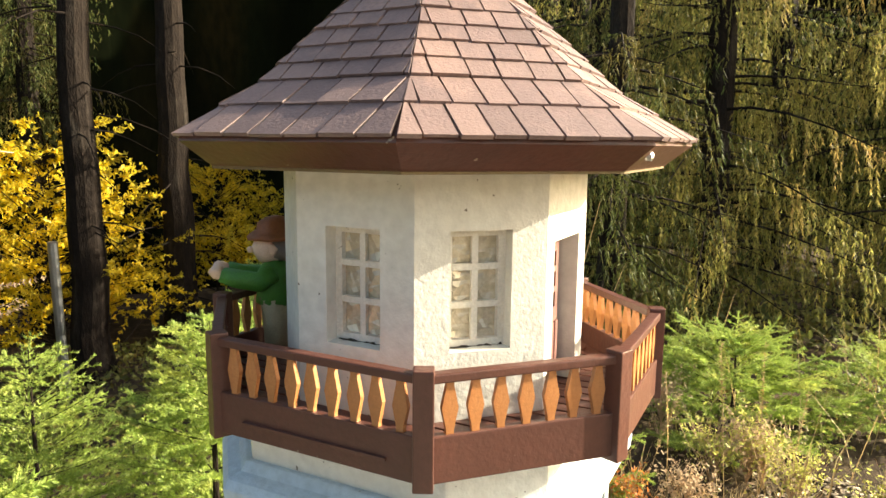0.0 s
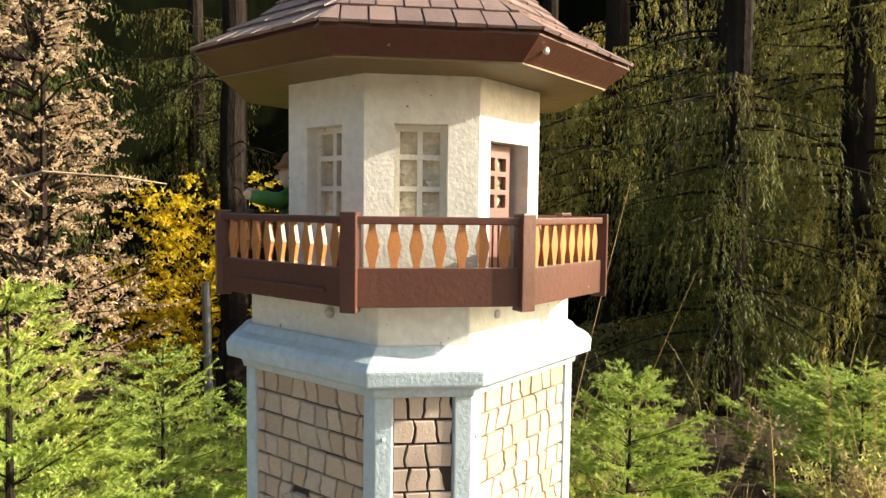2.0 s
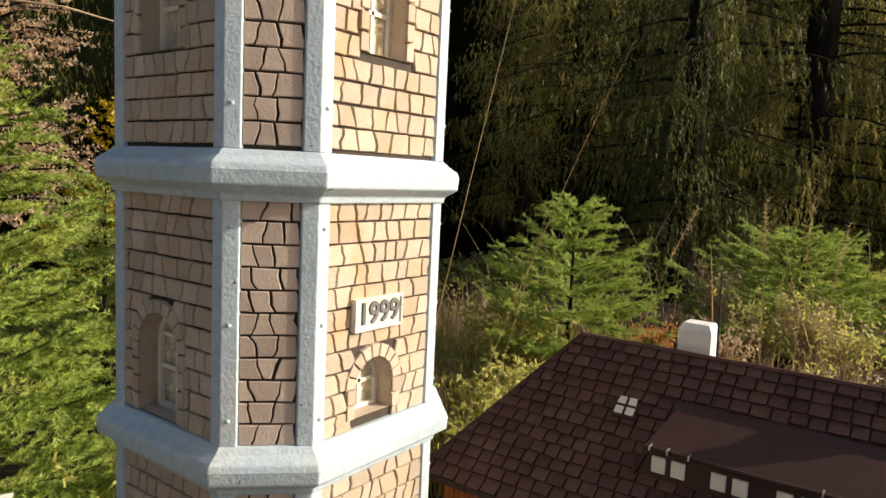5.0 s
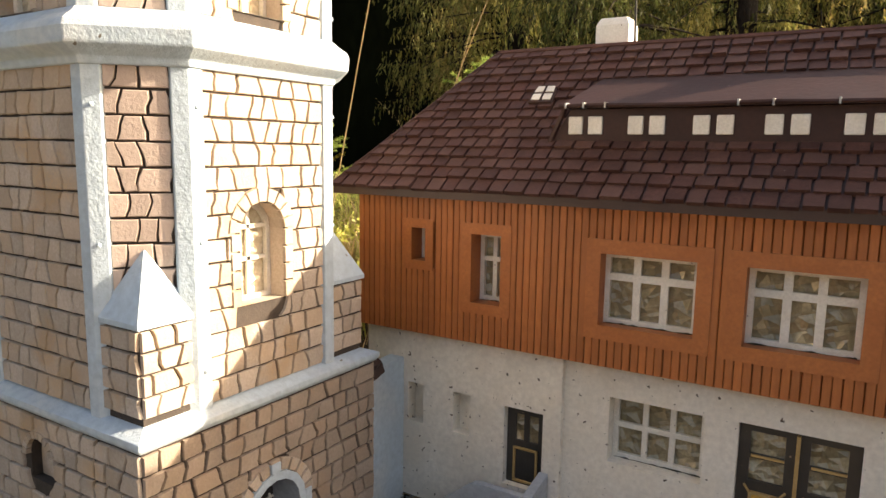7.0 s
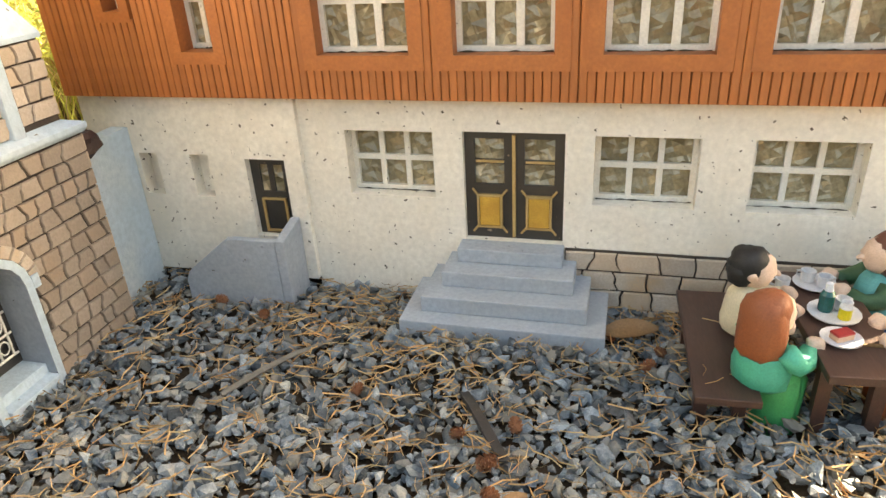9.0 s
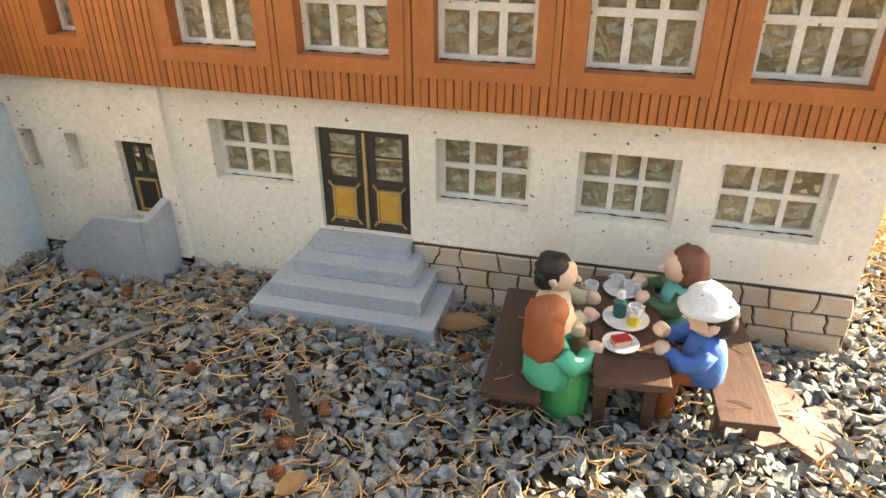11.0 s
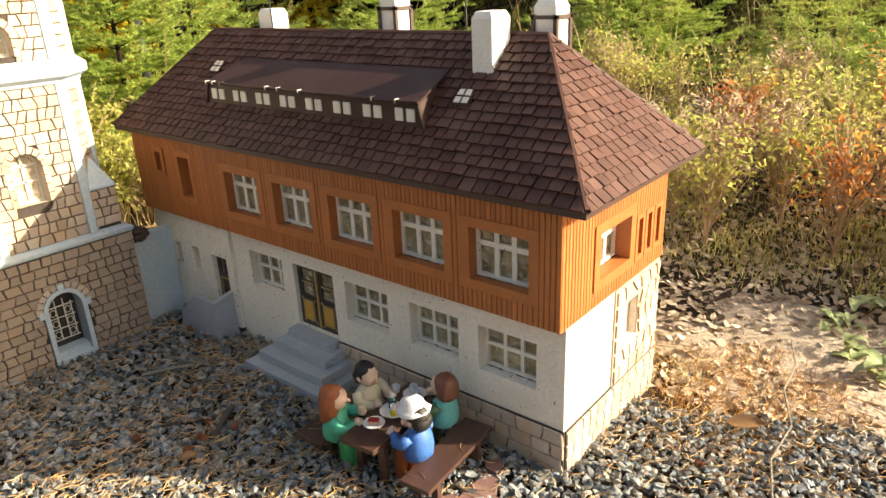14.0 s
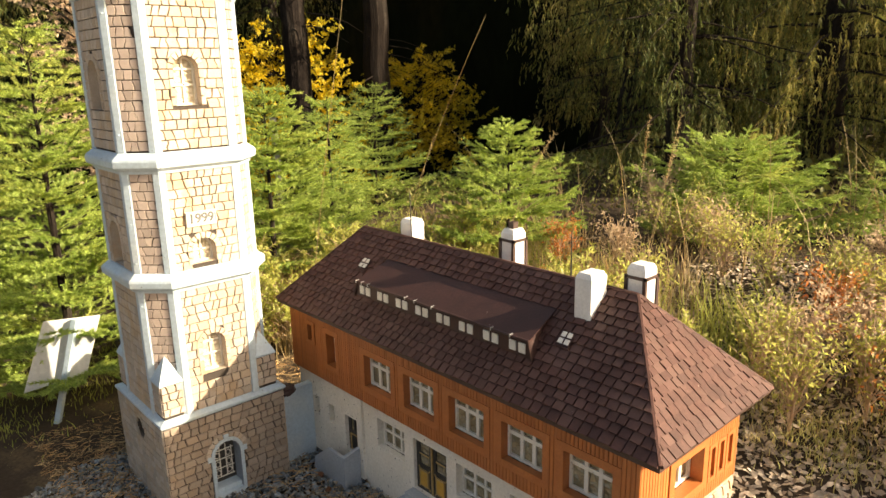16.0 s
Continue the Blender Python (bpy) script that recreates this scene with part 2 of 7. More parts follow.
DORMER_ROOF = make_mat("dormer_sheet", (0.060, 0.027, 0.023), (0.040, 0.020, 0.017), 16, 0.45, 0.2, 120, rough2=0.5, specks=(100, 0.76, (0.3, 0.27, 0.22)))
TOWER_ROOF = make_mat("weathered_plum_brown_shingle", (0.205, 0.138, 0.13), (0.165, 0.11, 0.105), 26, 0.6, 0.4, 330, rnd="object", amt=0.12, c3=(0.29, 0.19, 0.165), specks=(70, 0.78, (0.5, 0.46, 0.4)))
TOWER_ROOF_I = make_mat("weathered_plum_brown_shingles", (0.205, 0.138, 0.13), (0.165, 0.11, 0.105), 26, 0.6, 0.4, 330, rnd="island", amt=0.12, c3=(0.29, 0.19, 0.165), specks=(70, 0.78, (0.5, 0.46, 0.4)))
for mt in (ROOF, ROOF_I, DORMER_ROOF):
    mt.node_tree.nodes["Principled BSDF"].inputs["Specular IOR Level"].default_value = 0.25
BROWN_PAINT = make_mat("dark_brown_gloss_paint", (0.115, 0.042, 0.03), (0.09, 0.034, 0.025), 18, 0.32, 0.3, 150, specks=(85, 0.75, (0.30, 0.25, 0.2)), rough2=0.5)
BALUSTER = make_mat("orange_varnished_baluster", (0.50, 0.22, 0.085), (0.42, 0.17, 0.06), 40, 0.4, 0.2, 240, rnd="object", amt=0.12)
WHITE = make_mat("white_window_paint", (0.80, 0.77, 0.70), (0.72, 0.68, 0.60), 40, 0.5, 0.3, 200, specks=(100, 0.72, (0.12, 0.09, 0.07)))
CHIM = make_mat("white_chimney_paint", (0.80, 0.79, 0.77), (0.74, 0.73, 0.70), 30, 0.6, 0.3, 200, specks=(90, 0.76, (0.3, 0.27, 0.24)))
CONCRETE = make_mat("painted_blue_grey_concrete", (0.385, 0.43, 0.475), (0.34, 0.38, 0.425), 18, 0.6, 0.4, 180, specks=(80, 0.73, (0.10, 0.085, 0.07)), c3=(0.37, 0.40, 0.42))
GRIME = make_mat("dark_moss_grime", (0.07, 0.055, 0.035), (0.04, 0.033, 0.022), 200, 0.95, 0.5, 500)
BLACK = make_mat("black_door_paint", (0.03, 0.027, 0.025), (0.045, 0.04, 0.035), 30, 0.4, 0.2, 150, specks=(80, 0.72, (0.25, 0.2, 0.14)))
OCHRE = make_mat("ochre_yellow_paint", (0.62, 0.36, 0.06), (0.52, 0.28, 0.045), 60, 0.55, 0.3, 200)
OCHRE_LINE = make_mat("tan_painted_moulding", (0.50, 0.34, 0.15), (0.42, 0.27, 0.1), 60, 0.5, 0.2, 200)
# near-black floors: the shade of the unlit inside is put into the colour
DARK = make_mat("interior_shade", (0.03, 0.025, 0.02), (0.02, 0.018, 0.015), 20, 0.9, 0.0)
STEEL = make_mat("galvanised_steel", (0.55, 0.55, 0.54), (0.45, 0.45, 0.45), 15, 0.4, 0.15, 120, metal=0.8)
ROD = make_mat("blackened_rod", (0.05, 0.05, 0.05), None, 20, 0.5, 0.1, 120, metal=0.6)
SIGN = make_mat("white_sign_sheet", (0.72, 0.72, 0.70), (0.62, 0.63, 0.62), 6, 0.45, 0.1, 60)
GREYTXT = make_mat("grey_relief_paint", (0.15, 0.155, 0.16), (0.11, 0.115, 0.12), 60, 0.6, 0.2, 200)
BROWN_DOOR = make_mat("mauve_brown_door_paint", (0.23, 0.11, 0.095), (0.18, 0.085, 0.07), 30, 0.5, 0.2, 200)
BENCH = make_mat("dark_stained_bench_wood", (0.08, 0.037, 0.027), (0.05, 0.025, 0.019), 40, 0.45, 0.3, 150, stretch=(1, 0.2, 1), c3=(0.13, 0.07, 0.05))
FLAG = make_mat("reddish_slab", (0.21, 0.115, 0.10), (0.16, 0.085, 0.075), 45, 0.7, 0.5, 200, c3=(0.30, 0.20, 0.17))


def film_mat(name, c1, c2, scale, strength):
    """Crumpled clear film behind the small panes: glossy, with flat facets and sharp creases."""
    m = make_mat(name, c1, c2, 22, 0.17, 0.0, c3=tuple(min(1, v * 1.35) for v in c1), metal=0.15)
    n, ln = m.node_tree.nodes, m.node_tree.links
    tc = n.new("ShaderNodeTexCoord")
    mp = n.new("ShaderNodeMapping")
    mp.inputs["Scale"].default_value = (1.0, 1.0, 1.15)
    mp.inputs["Rotation"].default_value = (0.3, 0.35, 0)
    ln.new(tc.outputs["Object"], mp.inputs[0])
    v = n.new("ShaderNodeTexVoronoi")
    v.distance = "MANHATTAN"
    v.inputs["Scale"].default_value = scale
    ln.new(mp.outputs[0], v.inputs["Vector"])
    v2 = n.new("ShaderNodeTexVoronoi")
    v2.distance = "CHEBYCHEV"
    v2.inputs["Scale"].default_value = scale * 0.43
    ln.new(mp.outputs[0], v2.inputs["Vector"])
    ad = n.new("ShaderNodeMath")
    ad.operation = "ADD"
    ln.new(v.outputs["Distance"], ad.inputs[0])
    ln.new(v2.outputs["Distance"], ad.inputs[1])
    b = n.new("ShaderNodeBump")
    b.inputs["Strength"].default_value = strength
    b.inputs["Distance"].default_value = 0.009
    ln.new(ad.outputs[0], b.inputs["Height"])
    ln.new(b.outputs[0], n["Principled BSDF"].inputs["Normal"])
    return m


FILM = film_mat("crumpled_film", (0.44, 0.37, 0.24), (0.27, 0.22, 0.135), 48, 0.8)
FILM_PALE = film_mat("pale_film", (0.72, 0.64, 0.49), (0.55, 0.48, 0.36), 60, 0.5)


# ---- mesh helpers ----
class Shape:
    """Vertices and faces gathered for one mesh."""

    def __init__(self):
        self.v, self.f = [], []

    def add(self, verts, faces):
        k = len(self.v)
        self.v += [tuple(p) for p in verts]
        self.f += [tuple(i + k for i in f) for f in faces]
        return self

    def box(self, x0, x1, y0, y1, z0, z1, m=None):
        p = [Vector((x, y, z)) for z in (z0, z1) for y in (y0, y1) for x in (x0, x1)]
        if m:
            p = [m @ q for q in p]
        return self.add(p, [(0, 2, 3, 1), (4, 5, 7, 6), (0, 1, 5, 4), (2, 6, 7, 3), (0, 4, 6, 2), (1, 3, 7, 5)])

    def prism(self, base, top):
        """Two rings of as many points, joined and capped."""
        n = len(base)
        return self.add(list(base) + list(top), [tuple(range(n - 1, -1, -1)), tuple(range(n, 2 * n))] + [(i, (i + 1) % n, n + (i + 1) % n, n + i) for i in range(n)])

    def rings(self, rows, cap=True):
        n = len(rows[0])
        verts = [p for r in rows for p in r]
        faces = [(r * n + i, r * n + (i + 1) % n, (r + 1) * n + (i + 1) % n, (r + 1) * n + i) for r in range(len(rows) - 1) for i in range(n)]
        if cap:
            faces += [tuple(range(n - 1, -1, -1)), tuple(range((len(rows) - 1) * n, len(rows) * n))]
        return self.add(verts, faces)

    def lathe(self, profile, seg=16, m=None):
        m = m or Matrix()
        return self.rings([[m @ Vector((r * math.cos(6.28319 * i / seg), r * math.sin(6.28319 * i / seg), z)) for i in range(seg)] for r, z in profile])

    def tube(self, pts, radii, seg=6):
        pts = [Vector(p) for p in pts]
        rows = []
        for i, p in enumerate(pts):
            d = (pts[min(i + 1, len(pts) - 1)] - pts[max(i - 1, 0)]).normalized()
            a = d.cross(Vector((0, 0, 1)) if abs(d.z) < 0.9 else Vector((1, 0, 0))).normalized()
            b = d.cross(a)
            r = radii[i] if isinstance(radii, (list, tuple)) else radii
            rows.append([p + r * (math.cos(6.28319 * k / seg) * a + math.sin(6.28319 * k / seg) * b) for k in range(seg)])
        return self.rings(rows)

    def blob(self, m, bumps=0.0, seg=10, rng=8, seed=0):
        rnd_b = random.Random(seed)
        rows = []
        for j in range(1, rng):
            t = math.pi * j / rng
            rows.append([m @ (Vector((math.sin(t) * math.cos(6.28319 * i / seg), math.sin(t) * math.sin(6.28319 * i / seg), -math.cos(t))) * (1 + bumps * (rnd_b.random() - 0.5))) for i in range(seg)])
        return self.rings(rows)


def link(name, shape, material, parent=None, label="", bevel=0.0, smooth=False, weld=False):
    me = bpy.data.meshes.new(name)
    me.from_pydata([tuple(p) for p in shape.v], [], shape.f)
    if weld:
        bm = bmesh.new()
        bm.from_mesh(me)
        bmesh.ops.remove_doubles(bm, verts=bm.verts, dist=0.0004)
        bm.to_mesh(me)
        bm.free()
    if bevel:
        bm = bmesh.new()
        bm.from_mesh(me)
        bmesh.ops.recalc_face_normals(bm, faces=bm.faces)
        es = [e for e in bm.edges if len(e.link_faces) == 2 and e.calc_face_angle(0) > 0.6]
        bmesh.ops.bevel(bm, geom=es, offset=bevel, segments=2, profile=0.6, affect="EDGES", clamp_overlap=True)
        bm.to_mesh(me)
        bm.free()
    if smooth:
        me.shade_smooth()
    for mt in material if isinstance(material, (list, tuple)) else (material,):
        me.materials.append(mt)
    me.validate()
    ob = new(name, me)
    if parent:
        ob.parent = parent
        if parent.parent is None:
            ob.matrix_parent_inverse = parent.matrix_basis.inverted()
    if label:
        ob["label"] = label
    return ob


part = link


def piece(name, me, parent, m=None):
    """An object of its own on a mesh that alike pieces share."""
    ob = new(name, me)
    ob.parent = parent
    if parent.parent is None:
        ob.matrix_parent_inverse = parent.matrix_basis.inverted()
    if m:
        ob.matrix_basis = m
    return ob


def thing(name, loc, label, category, group="", kind=""):
    ob = new(name)
    ob.matrix_basis = Matrix.Translation(loc)
    ob.empty_display_size = 0.02
    return tagged(ob, label, category, group, kind)


def grid_wall(s, us, vs, hole, to3, d0, d1):
    """A wall on a grid of cells with true openings: to3(u, v, d) gives the place at depth d."""
    nu, nv = len(us) - 1, len(vs) - 1
    solid = [[not hole((us[i] + us[i + 1]) / 2, (vs[j] + vs[j + 1]) / 2) for j in range(nv)] for i in range(nu)]

    def ok(i, j):
        return 0 <= i < nu and 0 <= j < nv and solid[i][j]

    def quad(*pts):
        s.add([to3(*p) for p in pts], [(0, 1, 2, 3)])
    for i in range(nu):
        for j in range(nv):
            if not solid[i][j]:
                continue
            a, b, c, d = us[i], us[i + 1], vs[j], vs[j + 1]
            quad((a, c, d0), (b, c, d0), (b, d, d0), (a, d, d0))
            quad((a, c, d1), (a, d, d1), (b, d, d1), (b, c, d1))
            if not ok(i - 1, j):
                quad((a, c, d0), (a, d, d0), (a, d, d1), (a, c, d1))
            if not ok(i + 1, j):
                quad((b, c, d0), (b, c, d1), (b, d, d1), (b, d, d0))
            if not ok(i, j - 1):
                quad((a, c, d0), (a, c, d1), (b, c, d1), (b, c, d0))
            if not ok(i, j + 1):
                quad((a, d, d0), (b, d, d0), (b, d, d1), (a, d, d1))
    return s


def rect_holes(rects):
    return lambda u, v: any(a < u < b and c < v < d for a, b, c, d in rects)


def cuts(lo, hi, rects, k):
    return sorted({lo, hi, *(r[k] for r in rects if lo < r[k] < hi), *(r[k + 1] for r in rects if lo < r[k + 1] < hi)})


# ---- the model lookout tower ----
CX, CY = -0.678, -0.328
HALF, FLAT = 0.178, 0.109
tower = thing("model_tower", (CX, CY, 0), "model stone lookout tower with white corner strips and wooden gallery", "model tower")


def octo(d, z, half=HALF, flat=FLAT):
    h, f = half + d, flat + d * 0.4142
    return [Vector((CX + x, CY + y, z)) for x, y in ((h, -f), (h, f), (f, h), (-f, h), (-h, f), (-h, -f), (-f, -h), (f, -h))]


def ring8(r, z):
    """A regular octagon by its corner radius."""
    return [Vector((CX + r * math.cos(radians(22.5 + 45 * k)), CY + r * math.sin(radians(22.5 + 45 * k)), z)) for k in range(8)]


def face3(angle, dist):
    a = radians(angle)
    n, t = Vector((math.cos(a), math.sin(a), 0)), Vector((-math.sin(a), math.cos(a), 0))
    base = Vector((CX, CY, 0)) + n * dist
    return lambda u, v, d: base + t * u + n * d + Vector((0, 0, v))


DIAG, DIAG_U = (HALF + FLAT) * 0.70711, (HALF - FLAT) * 0.70711


def arch(uc, w, z0, z1, n=9):
    """Outline of an arched opening from the lower left over the crown to the lower right."""
    r = w / 2
    zs = z1 - min(r, (z1 - z0) * 0.6)
    ry = z1 - zs
    return [(uc - r, z0)] + [(uc - r * math.cos(math.pi * k / (n - 1)), zs + ry * math.sin(math.pi * k / (n - 1))) for k in range(n)] + [(uc + r, z0)]


def arched_panel(sh, u0, u1, z0, z1, op, to3, thick):
    """A wall panel with an arched opening through it."""
    uc, w, a, b = op
    pts = arch(uc, w, a, b)
    zs = pts[1][1]
    for d, flip in ((0.0, False), (-thick, True)):
        polys = [[(u0, z0), (u1, z0), (u1, a), (u0, a)], [(u0, a), (uc - w / 2, a), (uc - w / 2, zs), (u0, zs)], [(uc + w / 2, a), (u1, a), (u1, zs), (uc + w / 2, zs)],
                 [(u0, zs), *pts[1:6], (uc, z1), (u0, z1)], [(uc, z1), *pts[5:-1], (u1, zs), (u1, z1)]]
        for p in polys:
            q = [to3(u, v, d) for u, v in p]
            sh.add(q[::-1] if flip else q, [tuple(range(len(q)))])
    n = len(pts)
    sh.add([to3(u, v, 0) for u, v in pts] + [to3(u, v, -thick) for u, v in pts], [(i, (i + 1) % n, n + (i + 1) % n, n + i) for i in range(n)])


SECTIONS = [  # z from, z to, opening on the east face, opening on the south face
    (0.300, 0.680, (-0.012, 0.070, 0.408, 0.530), None),
    (0.725, 1.012, (-0.009, 0.068, 0.742, 0.815), (-0.016, 0.084, 0.732, 0.862)),
    (1.062, 1.462, (-0.006, 0.068, 1.180, 1.310), (-0.014, 0.082, 1.172, 1.304))]
stone_jobs = []      # (parent, quads, to3, near)


def arched_window(op, to3, parent, cols, bars_z, film):
    """Stone reveal, white frame that follows the arch, bars and panes."""
    uc, w, a, b = op
    win = Shape()
    out, inn = arch(uc, w * 0.99, a, b - 0.0005), arch(uc, w * 0.80, a + w * 0.09, b - w * 0.10)
    n = len(out)
    for d0, d1 in ((-0.026, -0.020),):
        for i in range(n):
            j = (i + 1) % n
            sh_pts = [to3(*out[i], d1), to3(*out[j], d1), to3(*inn[j], d1), to3(*inn[i], d1)]
            win.add(sh_pts, [(0, 1, 2, 3)])
            win.add([to3(*inn[i], d1), to3(*inn[j], d1), to3(*inn[j], d0), to3(*inn[i], d0)], [(0, 1, 2, 3)])
    holder = part("window", win, WHITE, parent, "white arched window frame")

    def bar(u0, u1, v0, v1):
        p = [to3(u, v, d) for d in (-0.0255, -0.0215) for v in (v0, v1) for u in (u0, u1)]
        part("glazing_bar", Shape().add(p, [(0, 1, 3, 2), (4, 6, 7, 5), (0, 4, 5, 1), (2, 3, 7, 6), (0, 2, 6, 4), (1, 5, 7, 3)]), WHITE, holder)
    bar(uc - 0.0025, uc + 0.0025, a + w * 0.09, b - w * 0.10)
    for k in bars_z:
        z = a + (b - a) * k
        bar(uc - w * 0.40, uc + w * 0.40, z - 0.0025, z + 0.0025)
    p = [to3(u, v, -0.0262) for u, v in out] + [to3(u, v, -0.0285) for u, v in out]
    part("pane", Shape().add(p, [tuple(range(n)), tuple(range(2 * n - 1, n - 1, -1))] + [(i, n + i, n + (i + 1) % n, (i + 1) % n) for i in range(n)]), film, holder)
    return holder


E3, S3 = face3(0, HALF), face3(-90, HALF)
for k, (z0, z1, op_e, op_s) in enumerate(SECTIONS):
    core = Shape()
    for i in range(8):
        if i in (0, 6):
            op = op_e if i == 0 else op_s
            f3 = E3 if i == 0 else S3
            if op:
                arched_panel(core, -FLAT, FLAT, z0, z1, op, f3, 0.03)
                continue
        f3, hw = (face3(45 * i, HALF), FLAT) if i % 2 == 0 else (face3(45 * i, DIAG), DIAG_U)
        core.add([f3(-hw, z0, 0), f3(hw, z0, 0), f3(hw, z1, 0), f3(-hw, z1, 0)], [(0, 1, 2, 3)])
    section = part("tower_section", core, MORTAR, tower, "storey faced with pale sandstone blocks", weld=True)
    rows = round((z1 - z0) / 0.0272)
    for i in range(8):
        f3, hw = (face3(45 * i, HALF), FLAT - 0.015) if i % 2 == 0 else (face3(45 * i, DIAG), DIAG_U - 0.017)
        op = {0: op_e, 6: op_s}.get(i)
        rim = 0.017
        sk = round_opening(op, 0.006) if op else None
        quads = courses(-hw, hw, z0 + 0.004, z1 - 0.002, rows, 0.0265 if i % 2 == 0 else 0.024, 100 * k + i, 0.0023, 0.0018, sk)
        stone_jobs.append((section, quads, f3, i in (7,) or (i == 0 and k == 1), GREYSTONE if i in (7, 3) else SANDSTONE, 0.004))
        if op:
            uc, w, a, b = op
            r0 = w / 2
            zs = arch(uc, w, a, b)[1][1]
            ry = b - zs
            nv = 9
            vq = []
            for q in range(nv):
                t0, t1 = math.pi * (q + 0.06) / nv, math.pi * (q + 0.94) / nv
                vq.append([(uc - r0 * math.cos(t0), zs + ry * math.sin(t0)), (uc - r0 * math.cos(t1), zs + ry * math.sin(t1)),
                           (uc - (r0 + rim) * math.cos(t1), zs + (ry + rim) * math.sin(t1)), (uc - (r0 + rim) * math.cos(t0), zs + (ry + rim) * math.sin(t0))])
            jn = max(1, round((zs - a) / 0.024))
            for q in range(jn):
                za, zb_ = a + (zs - a) * (q + 0.05) / jn, a + (zs - a) * (q + 0.95) / jn
                vq += [[(uc - r0 - rim * 0.8, za), (uc - r0, za), (uc - r0, zb_), (uc - r0 - rim * 0.8, zb_)], [(uc + r0, za), (uc + r0 + rim * 0.8, za), (uc + r0 + rim * 0.8, zb_), (uc + r0, zb_)]]
            stone_jobs.append((section, vq, f3, True, SANDSTONE, 0.006))
            lin, pts = Shape(), arch(uc, w - 0.0018, a + 0.0009, b - 0.0009)
            n = len(pts)
            lin.add([f3(u, v, 0.003) for u, v in pts] + [f3(u, v, -0.026) for u, v in pts], [(i2, (i2 + 1) % n, n + (i2 + 1) % n, n + i2) for i2 in range(n)])
            part("reveal", lin, SANDSTONE_I, section)
            arched_window(op, f3, tower, 2, (0.42, 0.74) if b - a > 0.1 else (0.5,), FILM_PALE)

# white corner strips, one at each corner of every storey
for k, (z0, z1, _, _) in enumerate(SECTIONS):
    for c in range(8):
        ring, o = octo(0, 0), octo(0.0065, 0)
        p, pn, pp = ring[c], ring[(c + 1) % 8], ring[(c - 1) % 8]
        q, qn, qp = o[c], o[(c + 1) % 8], o[(c - 1) % 8]
        wn_, wp = (0.017, 0.018) if c % 2 == 0 else (0.018, 0.017)
        cor = [p, p + (pn - p).normalized() * wn_, q + (qn - q).normalized() * wn_, q, q + (qp - q).normalized() * wp, p + (pp - p).normalized() * wp]
        st = part("corner_strip", Shape().prism([v + Vector((0, 0, z0)) for v in cor], [v + Vector((0, 0, z1)) for v in cor]), TRIM_PAINT, tower, "pale painted corner strip", 0.0012)
        if c in (7, 0, 1):
            for zz in (0.12, 0.5, 0.88):
                hd = q + (qn - q).normalized() * 0.009 + (q - p).normalized() * 0.0002
                m_ = Matrix.Translation(hd + Vector((0, 0, z0 + (z1 - z0) * zz))) @ Matrix.Scale(0.0028, 4)
                part("nail_head", Shape().blob(m_, 0, 6, 4), TRIM_PAINT, st)

# moulded ledges between the storeys
def ledge(zc, profile, half=HALF, flat=FLAT, mat=None):
    return part("ledge", Shape().rings([octo(d * 1.22 + 0.002 if d > 0 else d, zc + z, half, flat) for d, z in profile]), mat or TRIM_PAINT, tower, "pale blue-grey moulded ledge", 0.0022)


PROF = [(-0.02, -0.030), (0.006, -0.030), (0.0075, -0.022), (0.013, -0.018), (0.0205, -0.012), (0.0215, 0.004), (0.0195, 0.011), (0.010, 0.019), (0.004, 0.026), (-0.02, 0.026)]
for zc in (0.704, 1.036):
    ledge(zc, PROF)
ledge(1.485, [(-0.02, -0.026), (0.006, -0.026), (0.0085, -0.016), (0.0215, -0.010), (0.0225, 0.006), (0.018, 0.014), (0.008, 0.019), (0.003, 0.028), (-0.02, 0.028)])
part("collar", Shape().rings([octo(0.0, 1.505), octo(0.0, 1.560)]), TOWER_PLASTER, tower, "white stippled collar under the gallery", 0.002)
for ang, z in ((-78, 1.541), (-18, 1.541)):
    part("bolt", Shape().blob(Matrix.Translation((CX + 0.2 * math.cos(radians(ang)) * 0.93, CY + 0.2 * math.sin(radians(ang)) * 0.93, z)) @ Matrix.Scale(0.006, 4), 0.2, 7, 5), STEEL, tower)

# ---- square base with its weathered ledge, corner piers and iron-grilled door ----
BH = 0.190
B_E = (-0.012, 0.082, -0.03, 0.182)
B_S = (0.0, 0.05, 0.20, 0.255)
BE3, BS3 = face3(0, BH), face3(-90, BH)
core = Shape()
arched_panel(core, -BH, BH, -0.04, 0.284, (B_E[0], B_E[1] + 0.008, B_E[2], B_E[3] + 0.004), BE3, 0.05)
arched_panel(core, -BH, BH, -0.04, 0.284, B_S, BS3, 0.02)
for ang in (90, 180):
    f3 = face3(ang, BH)
    core.add([f3(-BH, -0.04, 0), f3(BH, -0.04, 0), f3(BH, 0.284, 0), f3(-BH, 0.284, 0)], [(0, 1, 2, 3)])
base = part("tower_base", core, MORTAR, tower, "square base of rough stone blocks", weld=True)
